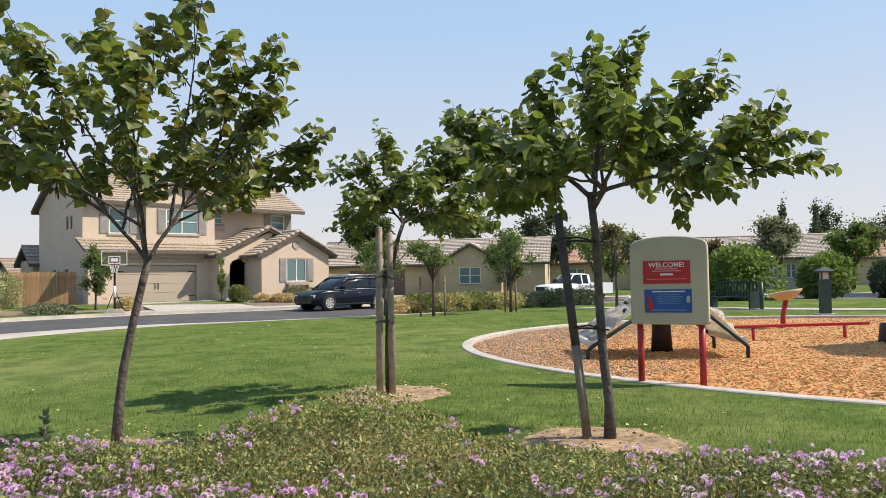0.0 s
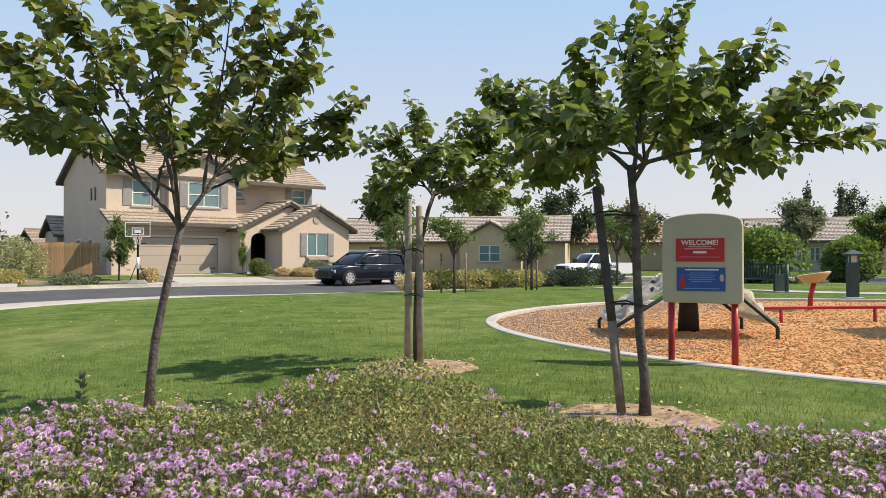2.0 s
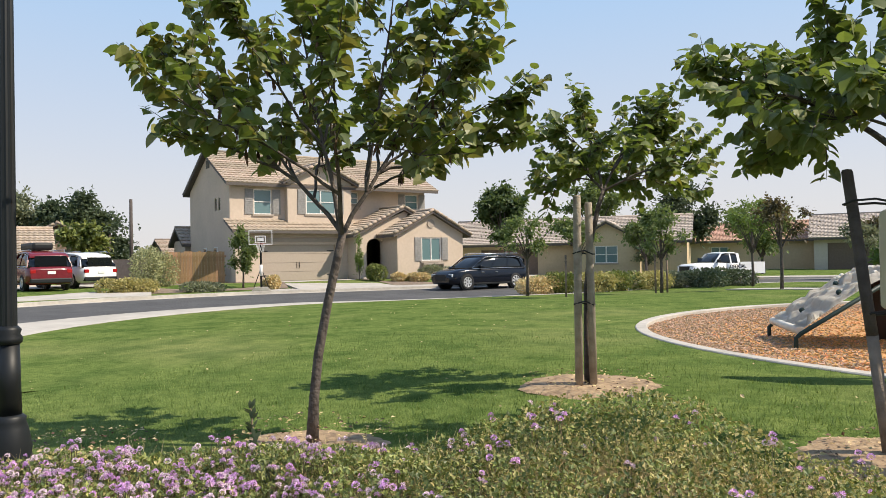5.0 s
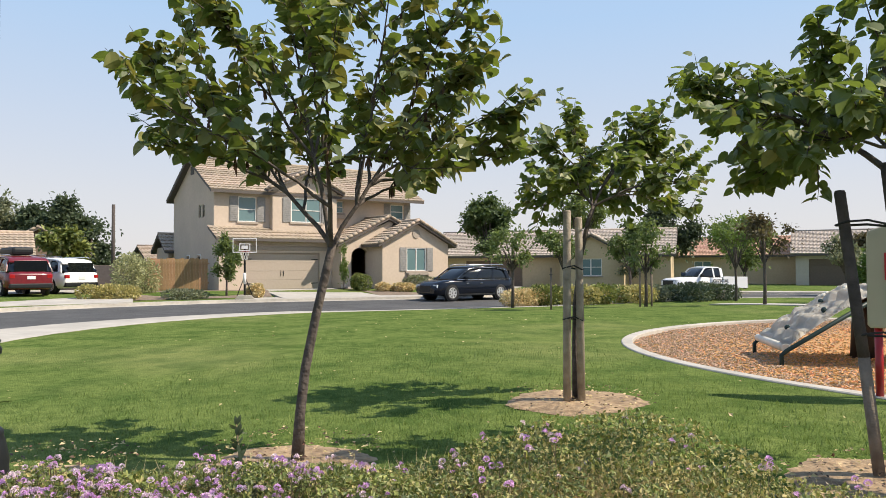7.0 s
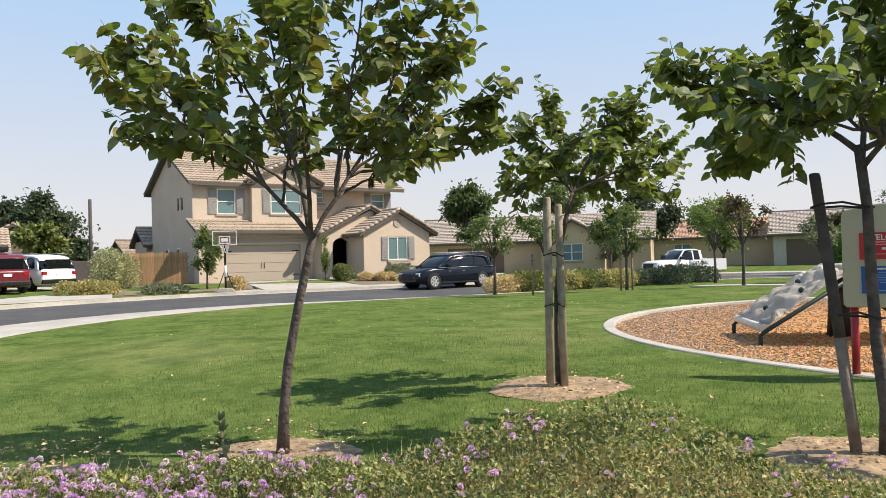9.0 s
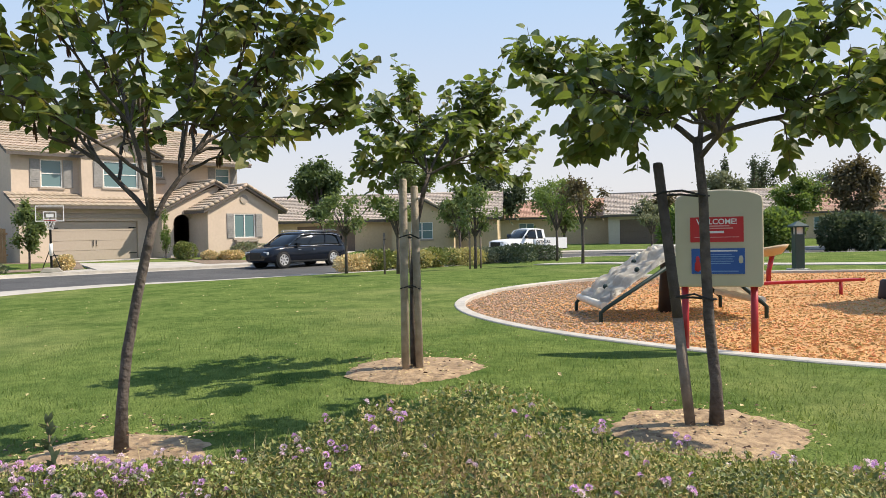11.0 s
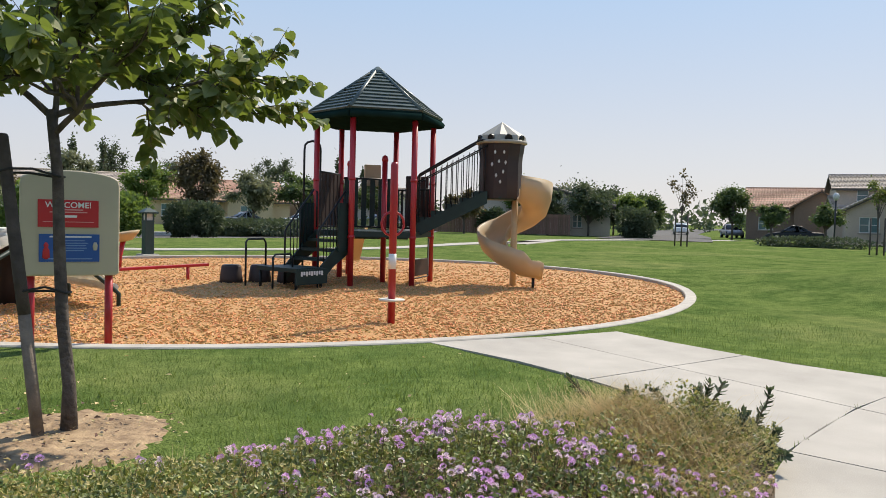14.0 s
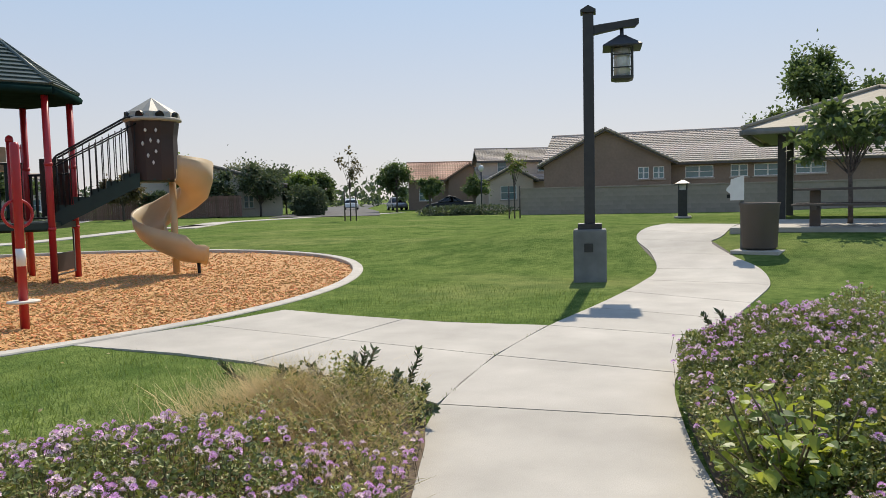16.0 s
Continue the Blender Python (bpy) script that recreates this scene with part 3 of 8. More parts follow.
LE, RI = [Vector(p) for p in LEFT], [Vector(p) for p in RIGHT]
for i in range(len(LE) - 1):
    slab(curve(LE, i) + curve(RI, i)[::-1], parent=walk_path)
bm = newprism([(3.5, 7.95), (3.95, 5.9), (3.9, 3.6), (5.3, 4.1), (6.85, 4.52), (6.3, 6.3), (6.0, 7.95)], "z", -0.1, 0.006)
conn = tagged(link("connecting_path", bm, M_JOINTP), "pale concrete apron from the walk to the playground kerb", "path", kind="structure")
J = {"a": (3.3, 8.12), "b": (3.72, 6.75), "c": (3.88, 5.84), "d": (3.93, 4.6), "e": (3.81, 3.685), "f": (5.28, 4.265), "g": (5.02, 6.05), "h": (4.75, 8.0),
     "i": (6.82, 4.675), "j": (6.38, 5.75), "k": (6.28, 6.28), "l": (6.12, 7.2), "m": (6.02, 8.1)}
for q in ("abcgh", "cdefg", "fijkg", "gklmh"):
    slab([J[c] for c in q], inset=0.007, parent=conn)
# bare soil round the young trees
def soil_disc(x, y, r, seed):
    rng = random.Random(seed)
    bm = bmesh.new()
    k, c = 56, bm.verts.new((0, 0, 0.024))
    rings = []
    for f, z in ((0.45, 0.024), (0.8, 0.02), (1.0, -0.012)):
        rings.append([])
        for i in range(k):
            a = 2 * math.pi * i / k
            rr = r * f * (1 + 0.16 * noise.noise(Vector((math.cos(a) * 2, math.sin(a) * 2, seed))) + rng.uniform(-0.045, 0.045))
            rings[-1].append(bm.verts.new((rr * math.cos(a), rr * math.sin(a), z + rng.uniform(-0.006, 0.006))))
    for i in range(k):
        bm.faces.new((c, rings[0][i], rings[0][(i + 1) % k]))
        for a, b in zip(rings, rings[1:]):
            bm.faces.new((a[i], b[i], b[(i + 1) % k], a[(i + 1) % k]))
    ob = link("soil_patch", bm, M_DIRT, smooth=True)
    ob.location = (x, y, land(x, y))
    tagged(ob, "bare dry soil and bark round a young tree", "soil", kind="structure")


for x, y, r, sd in ((-4.06, 4.05, 0.72, 1), (-3.2, 7.3, 0.75, 2), (-0.3, 5.6, 0.68, 3), (-5.2, 2.9, 0.6, 4)):
    soil_disc(x, y, r, sd)


# ---- houses ----
def wall_piece(bm, x0, x1, y0, y1, z0, z1, holes=()):
    """A wall slab along x, with openings (x0, x1, z0, z1) that go through it."""
    xs = sorted({x0, x1, *[h[0] for h in holes], *[h[1] for h in holes]})
    for a, b in zip(xs, xs[1:]):
        cut = sorted([(h[2], h[3]) for h in holes if h[0] <= a + 1e-6 and h[1] >= b - 1e-6])
        z = z0
        for c0, c1 in cut:
            if c0 > z + 1e-6:
                box(bm, a, b, y0, y1, z, c0)
            z = c1
        if z < z1 - 1e-6:
            box(bm, a, b, y0, y1, z, z1)
    return bm


def window(parent, x0, x1, z0, z1, y, bars=1, pane=None, trim=True, cross=True):
    """A window in a wall whose face is at y and looks along -y: frame, panes, sill and surround."""
    w = part("window", newbox(x0, x1, y + 0.1, y + 0.14, z0, z1), M_FRAMEW, parent, "white vinyl window")
    t = 0.06
    bm = bmesh.new()
    box(bm, x0, x1, y + 0.03, y + 0.1, z1 - t, z1), box(bm, x0, x1, y + 0.03, y + 0.1, z0, z0 + t)
    box(bm, x0, x0 + t, y + 0.03, y + 0.1, z0 + t, z1 - t), box(bm, x1 - t, x1, y + 0.03, y + 0.1, z0 + t, z1 - t)
    n = bars + 1
    for i in range(1, n):
        xm = x0 + (x1 - x0) * i / n
        box(bm, xm - t / 2, xm + t / 2, y + 0.035, y + 0.1, z0 + t, z1 - t)
    if cross:
        zm = (z0 + z1) / 2
        box(bm, x0 + t, x1 - t, y + 0.045, y + 0.1, zm - 0.025, zm + 0.025)
    part("frame", bm, M_FRAMEW, w)
    for i in range(n):
        a, b = x0 + (x1 - x0) * i / n + t, x0 + (x1 - x0) * (i + 1) / n - t
        part("pane", newbox(a, b, y + 0.075, y + 0.085, z0 + t, z1 - t), pane or M_PANE, w)
    if trim:
        part("sill", newbox(x0 - 0.1, x1 + 0.1, y - 0.07, y + 0.1, z0 - 0.12, z0, bevel=0.015), M_TRIM, w)
    return w


def tiles(bm_rows, parent, p0, along, up, length, height, mat_, group_name="roof_tile", course=0.36, taper=None, thick=0.035):
    """Courses of barrel tiles on a roof plane: each course is a wavy strip of its own, lapped over the one below."""
    along, up, p0 = Vector(along), Vector(up), Vector(p0)
    nrm = along.cross(up).normalized()
    if nrm.z < 0:
        nrm = -nrm
    k = max(1, int(height / course))
    for r in range(k):
        h0, h1 = height * r / k, height * (r + 1) / k + 0.05
        l0, l1 = (0.0, length) if taper is None else taper(h0, h1)
        if l1 - l0 < 0.15:
            continue
        n = max(2, int((l1 - l0) / 0.14))
        verts, faces = [], []
        for i in range(n + 1):
            s = l0 + (l1 - l0) * i / n
            wv = 0.028 * (1 if i % 2 else -0.2)
            for h, lift in ((h0, thick + wv + 0.03), (h1, thick * 0.3 + wv)):
                q = p0 + along * s + up * h + nrm * lift
                verts.append(tuple(q))
            verts.append(tuple(p0 + along * s + up * h0 + nrm * -0.01))
        for i in range(n):
            a, b = i * 3, (i + 1) * 3
            faces += [(a, b, b + 1, a + 1), (a + 2, b + 2, b, a)]
        rows_mesh(group_name, verts, faces, mat_, parent)


def gable_roof(parent, x0, x1, y0, y1, z, rise, ridge_axis, mat_, over=0.45, over_end=0.3, name="roof", tile=True):
    """A tiled gable roof with thickness; the ridge runs along x or y."""
    bm = bmesh.new()
    if ridge_axis == "x":
        ym, half = (y0 + y1) / 2, (y1 - y0) / 2
        sl = rise / half
        e = over * sl
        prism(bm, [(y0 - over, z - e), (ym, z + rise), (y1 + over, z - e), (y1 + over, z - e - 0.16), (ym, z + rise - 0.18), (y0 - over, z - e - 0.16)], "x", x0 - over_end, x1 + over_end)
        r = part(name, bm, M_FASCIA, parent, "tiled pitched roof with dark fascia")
        if tile:
            ln = math.hypot(half + over, rise + e)
            for s, yy in ((1, y0 - over), (-1, y1 + over)):
                tiles(None, r, (x0 - over_end - 0.02, yy, z - e), (1, 0, 0), Vector((0, s * (half + over), rise + e)).normalized(), x1 - x0 + 2 * over_end + 0.04, ln, mat_)
        part("ridge_tiles", newtube([(x0 - over_end, ym, z + rise + 0.05), (x1 + over_end, ym, z + rise + 0.05)], 0.1, 8), mat_, r)
    else:
        xm, half = (x0 + x1) / 2, (x1 - x0) / 2
        sl = rise / half
        e = over * sl
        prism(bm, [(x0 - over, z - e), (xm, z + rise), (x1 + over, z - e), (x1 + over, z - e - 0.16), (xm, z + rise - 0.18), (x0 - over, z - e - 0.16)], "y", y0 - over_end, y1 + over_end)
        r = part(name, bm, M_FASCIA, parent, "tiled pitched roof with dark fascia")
        if tile:
            ln = math.hypot(half + over, rise + e)
            for s, xx in ((1, x0 - over), (-1, x1 + over)):
                tiles(None, r, (xx, y0 - over_end - 0.02, z - e), (0, 1, 0), Vector((s * (half + over), 0, rise + e)).normalized(), y1 - y0 + 2 * over_end + 0.04, ln, mat_)
            # barrel tiles down the front verge
            for s in (1, -1):
                k = int(ln / 0.36)
                a = Vector((x0 - over if s > 0 else x1 + over, y0 - over_end, z - e))
                d = Vector((s * (half + over), 0, rise + e)).normalized()
                for i in range(k):
                    p = a + d * (0.36 * i)
                    part("verge_tile", newtube([p + Vector((0, 0.0, 0.07)), p + d * 0.38 + Vector((0, 0, 0.05))], [0.10, 0.085], 6), mat_, r)
        part("ridge_tiles", newtube([(xm, y0 - over_end, z + rise + 0.05), (xm, y1 + over_end, z + rise + 0.05)], 0.1, 8), mat_, r)
    return r


def garage_door(parent, x0, x1, z0, z1, y, mat_, handles=True):
    g = part("garage_door", newbox(x0, x1, y + 0.16, y + 0.2, z0, z1), mat_, parent, "panelled garage door with strap hinges")
    h = (z1 - z0) / 4
    for i in range(4):
        bm = newbox(x0 + 0.01, x1 - 0.01, y + 0.125, y + 0.16, z0 + i * h + 0.008, z0 + (i + 1) * h - 0.008, bevel=0.008)
        part("panel", bm, mat_, g)
    if handles:
        xm = (x0 + x1) / 2
        for s in (-1, 1):
            part("handle", newtube([(xm + s * 0.09, y + 0.09, z0 + 0.75), (xm + s * 0.09, y + 0.09, z0 + 1.1)], 0.018, 6), M_BLACKM, g)
            xe = x0 + 0.05 if s < 0 else x1 - 0.05
            for zz in (0.3, 1.75):
                part("strap_hinge", newbox(min(xe, xe - s * 0.45), max(xe, xe - s * 0.45), y + 0.1, y + 0.125, z0 + zz, z0 + zz + 0.05), M_BLACKM, g)
    return g


def shutter(parent, x0, x1, z0, z1, y):
    sh = part("shutter", newbox(x0, x1, y - 0.05, y, z0, z1), M_SHUTTER, parent, "grey louvred shutter")
    k = 12
    for i in range(k):
        zz = z0 + 0.06 + (z1 - z0 - 0.12) * i / k
        part("louvre", newbox(x0 + 0.05, x1 - 0.05, y - 0.065, y - 0.045, zz, zz + 0.06), M_SHUTTER, sh)


def large_house():
    """Two-storey beige house; local x along its front, y back, origin at the right foot of the garage door."""
    h = thing("house", pose(-32.25, 33.79, 0.27, 0, 0, 70.15), "two-storey beige stucco house with clay tile roofs and solar panels", "house")
    # ground-floor garage block
    bm = bmesh.new()
    wall_piece(bm, -6.5, 0.75, 0, 0.25, 0, 3.0, [(-5.05, -0.2, 0.0, 2.15)])
    box(bm, -6.5, -6.25, 0.25, 9.0, 0, 3.0), box(bm, -6.25, 0.75, 8.75, 9.0, 0, 3.0)
    part_split("wall", bm, M_STUCCO, h)
    garage_door(h, -5.04, -0.21, 0.0, 2.14, 0, M_GARAGE)
    part("foundation", newbox(-6.45, 7.3, 0.1, 8.9, -0.5, -0.004), M_CONC, h, "concrete foundation")
    part("wing_foundation", newbox(2.6, 7.3, -2.95, 0.1, -0.5, -0.004), M_CONC, h, "concrete foundation")
    part("lintel", newbox(-6.2, 0.3, -0.05, 0.0, 2.3, 2.55, bevel=0.012), M_TRIM, h)
    # upper storey
    bm = bmesh.new()
    ups = [(-5.05, -3.93, 4.0, 5.5), (-1.9, 0.1, 4.05, 5.55), (1.5, 2.3, 4.85, 5.62), (5.9, 6.95, 4.6, 5.6)]
    wall_piece(bm, -6.5, -3.1, 0.9, 1.1, 3.0, 6.0, [ups[0]])
    wall_piece(bm, -3.1, 1.2, 0.45, 0.65, 3.0, 6.15, [ups[1]])
    wall_piece(bm, 1.2, 7.5, 1.6, 1.8, 2.6, 6.05, ups[2:])
    box(bm, -3.1, -2.9, 0.65, 1.1, 3.0, 6.15), box(bm, 1.0, 1.2, 0.65, 1.8, 3.0, 6.15)
    ys = [1.1, 2.6, 3.0, 3.3, 3.7, 9.0]
    for y0, y1 in zip(ys, ys[1:]):
        if y0 in (2.6, 3.3):
            box(bm, -6.5, -6.3, y0, y1, 3.0, 4.3), box(bm, -6.5, -6.3, y0, y1, 5.1, 6.0)
        else:
            box(bm, -6.5, -6.3, y0, y1, 3.0, 6.0)
    box(bm, 7.3, 7.5, 1.8, 9.0, 0, 6.05), box(bm, -6.3, 7.3, 8.8, 9.0, 0, 6.0)
    # gable ends under the main ridge
    prism(bm, [(0.9, 6.0), (9.0, 6.0), (4.95, 8.1)], "x", -6.5, -6.3), prism(bm, [(1.6, 6.0), (9.0, 6.0), (4.95, 8.1)], "x", 7.3, 7.5)
    prism(bm, [(-3.1, 6.15), (1.2, 6.15), (-0.95, 7.25)], "y", 0.45, 0.65)
    part_split("upper_wall", bm, M_STUCCO, h)
    gable_roof(h, -6.5, 7.5, 0.9, 9.0, 6.05, 2.1, "x", M_TILE, 0.5, 0.35)
    gable_roof(h, -3.1, 1.2, 0.45, 5.0, 6.15, 1.05, "y", M_TILE, 0.4, 0.35)
    # small side windows
    for y0 in (2.6, 3.3):
        w = part("window", newbox(-6.42, -6.39, y0, y0 + 0.4, 4.3, 5.1), M_FRAMEW, h)
        part("pane", newbox(-6.46, -6.44, y0 + 0.05, y0 + 0.35, 4.35, 5.05), M_PANED, w)
    part("vent", newbox(-6.54, -6.5, 4.65, 5.25, 7.1, 7.6), M_FASCIA, h)
    for y0 in (3.2, 5.4):
        w = part("window", newbox(-6.55, -6.5, y0, y0 + 0.55, 1.0, 2.1, bevel=0.01), M_FRAMEW, h)
        part("pane", newbox(-6.565, -6.551, y0 + 0.06, y0 + 0.49, 1.06, 2.04), M_PANED, w)
    for i, (a, b, c, d) in enumerate(ups):
        yy = (0.9, 0.45, 1.6, 1.6)[i]
        window(h, a, b, c, d, yy, bars=1 if i == 1 else 0)
        if i in (0, 1, 3):
            wd = 0.5
            shutter(h, a - wd - 0.04, a - 0.04, c, d, yy), shutter(h, b + 0.04, b + wd + 0.04, c, d, yy)
    bm = newbox(1.4, 2.4, 1.4, 1.6, 4.45, 4.7, bevel=0.02)
    part("window_box", bm, M_TRIM, h)
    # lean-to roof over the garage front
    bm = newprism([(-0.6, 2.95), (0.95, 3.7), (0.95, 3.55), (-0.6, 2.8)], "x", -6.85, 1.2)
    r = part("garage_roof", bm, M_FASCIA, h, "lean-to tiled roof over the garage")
    tiles(None, r, (-6.87, -0.6, 2.95), (1, 0, 0), Vector((0, 1.55, 0.75)).normalized(), 8.1, math.hypot(1.55, 0.75), M_TILE)
    # entry with an arched opening
    bm = bmesh.new()
    arch = [(1.35, 2.0)] + [(1.97 - 0.62 * math.cos(a), 2.0 + 0.5 * math.sin(a)) for a in [math.pi * i / 10 for i in range(1, 10)]] + [(2.59, 2.0)]
    out = [(0.65, 0), (1.35, 0)] + arch + [(2.59, 0), (3.6, 0), (3.6, 2.75), (4.6, 3.35), (4.6, 4.35), (0.65, 2.9)]
    prism(bm, [(0.65, 0), (1.35, 0), (1.35, 2.0)] + arch[1:6] + [(1.97, 3.2), (0.65, 2.85)], "y", -1.2, -0.9)
    prism(bm, [(2.59, 0), (3.6, 0), (3.6, 3.9), (1.97, 3.2)] + arch[5:][::1], "y", -1.2, -0.9)
    prism(bm, [(0.65, 2.85), (3.6, 2.85), (4.6, 4.4)], "y", -1.18, -0.92)
    box(bm, 0.65, 0.9, -0.9, 1.6, 0, 2.9)
    part_split("entry_wall", bm, M_STUCCO, h)
    part("entry_back", newbox(0.9, 2.6, 1.4, 1.6, 0, 2.9), M_STUCCOB, h)
    part("front_door", newbox(1.5, 2.45, 1.3, 1.4, 0.1, 2.15, bevel=0.01), M_GARAGEB, h, "dark brown front door in the shaded entry")
    part("porch_step", newbox(0.9, 3.0, -1.6, 1.3, -0.02, 0.1, bevel=0.02), M_CONC, h)
    # front gable wing
    bm = bmesh.new()
    wall_piece(bm, 2.5, 7.4, -3.0, -2.75, 0, 2.85, [(4.25, 5.7, 1.05, 2.5)])
    prism(bm, [(2.5, 2.85), (7.4, 2.85), (4.95, 4.08)], "y", -3.0, -2.75)
    box(bm, 2.5, 2.75, -2.75, -0.9, 0, 2.85), box(bm, 7.15, 7.4, -2.75, 3.0, 0, 2.85)
    part_split("wing_wall", bm, M_STUCCO, h)
    window(h, 4.25, 5.7, 1.05, 2.5, -3.0, bars=1, cross=False)
    shutter(h, 3.75, 4.21, 1.05, 2.5, -3.0), shutter(h, 5.74, 6.2, 1.05, 2.5, -3.0)
    bm = newbox(4.2, 5.75, -3.3, -3.0, 0.8, 0.92, bevel=0.015)
    for i in range(5):
        box(bm, 4.25 + i * 0.35, 4.33 + i * 0.35, -3.25, -3.0, 0.6, 0.8)
    part_split("sill_bracket", bm, M_TRIM, h)
    part("medallion", newtube([(4.95, -3.05, 3.36), (4.95, -3.0, 3.36)], 0.27, 16), M_TRIM, h, "round plaster medallion in the gable")
    gable_roof(h, 2.5, 7.4, -3.0, 3.0, 2.9, 1.28, "y", M_TILE, 0.45, 0.35, "wing_roof")
    gable_roof(h, 0.7, 7.2, -1.2, 2.0, 2.9, 1.6, "y", M_TILE, 0.4, 0.3, "entry_roof")
    # rear lean-to seen past the side wall
    gable_roof(h, -6.8, -5.6, 9.3, 12.0, 2.7, 0.9, "x", M_TILE, 0.4, 0.3, "rear_roof")
    part("rear_wall", newbox(-6.8, -5.6, 9.3, 12.0, 0, 2.7), M_STUCCO, h)
    # solar panels on the street slope
    d = Vector((0, 5.1, 2.38)).normalized()
    for i in range(3):
        for j in range(2):
            bm = newbox(-5.6 + i * 1.1, -4.55 + i * 1.1, 0, 1.6, 0.12, 0.17)
            p = Vector((0, 2.0, 6.42)) + d * (1.65 * j)
            bmesh.ops.transform(bm, matrix=Matrix.Translation(p) @ Matrix.Rotation(math.atan2(d.z, d.y), 4, "X"), verts=bm.verts)
            part("solar_panel", bm, M_SOLAR, h, "black solar panel")
    return h


large_house()


def plain_house(m, label, wide, deep, eave, rise, wall_m, tile_m, wins=(), garage=None, wing=None, ridge="x", upper=None, tile=True, gname=""):
    """A house with openings in its front (local -y side), a tiled roof, and a front wing or an upper storey where it has one."""
    h = thing("house", m, label, "house", gname)
    bm = bmesh.new()
    holes = [(a, b, c, d) for a, b, c, d in wins if (wing is None or not (wing[0] - 0.01 <= a <= wing[1]))]
    front = list(holes)
    if garage:
        front.append((garage[0], garage[1], 0.0, 2.2))
    wall_piece(bm, 0, wide, 0, 0.25, 0, eave, front)
    box(bm, 0, 0.25, 0.25, deep, 0, eave), box(bm, wide - 0.25, wide, 0.25, deep, 0, eave), box(bm, 0.25, wide - 0.25, deep - 0.25, deep, 0, eave)
    if ridge == "x":
        for a in (0, wide - 0.25):
            prism(bm, [(0, eave), (deep, eave), (deep / 2, eave + rise - 0.1)], "x", a, a + 0.25)
    else:
        for a in (0, deep - 0.25):
            prism(bm, [(0, eave), (wide, eave), (wide / 2, eave + rise - 0.1)], "y", a, a + 0.25)
    part_split("wall", bm, wall_m, h)
    gable_roof(h, 0, wide, 0, deep, eave, rise, ridge, tile_m, 0.5, 0.4, tile=tile)
    for a, b, c, d in holes:
        window(h, a, b, c, d, 0, bars=1)
    if garage:
        garage_door(h, garage[0], garage[1], 0, 2.19, 0, garage[2], handles=False)
    if wing:
        x0, x1, fwd, wr = wing
        bm = bmesh.new()
        wh = [(a, b, c, d) for a, b, c, d in wins if x0 - 0.01 <= a <= x1]
        wall_piece(bm, x0, x1, -fwd, -fwd + 0.25, 0, eave, wh)
        box(bm, x0, x0 + 0.25, -fwd + 0.25, 0, 0, eave), box(bm, x1 - 0.25, x1, -fwd + 0.25, 0, 0, eave)
        prism(bm, [(x0, eave), (x1, eave), ((x0 + x1) / 2, eave + wr - 0.1)], "y", -fwd, -fwd + 0.25)
        part_split("wing_wall", bm, wall_m, h)
        gable_roof(h, x0, x1, -fwd, deep / 2, eave, wr, "y", tile_m, 0.45, 0.35, "wing_roof", tile=tile)
        for a, b, c, d in wh:
            window(h, a, b, c, d, -fwd, bars=1)
    if upper:
        x0, x1, z1, ur, uw = upper
        bm = bmesh.new()
        wall_piece(bm, x0, x1, 1.2, 1.4, eave, z1, uw)
        box(bm, x0, x0 + 0.2, 1.4, deep - 1, eave, z1), box(bm, x1 - 0.2, x1, 1.4, deep - 1, eave, z1), box(bm, x0, x1, deep - 1.2, deep - 1, eave, z1)
        part_split("upper_wall", bm, wall_m, h)
        gable_roof(h, x0, x1, 1.2, deep - 1, z1, ur, "x", tile_m, 0.45, 0.4, "upper_roof", tile=tile)
        for a, b, c, d in uw:
            window(h, a, b, c, d, 1.2, bars=0)
    return h


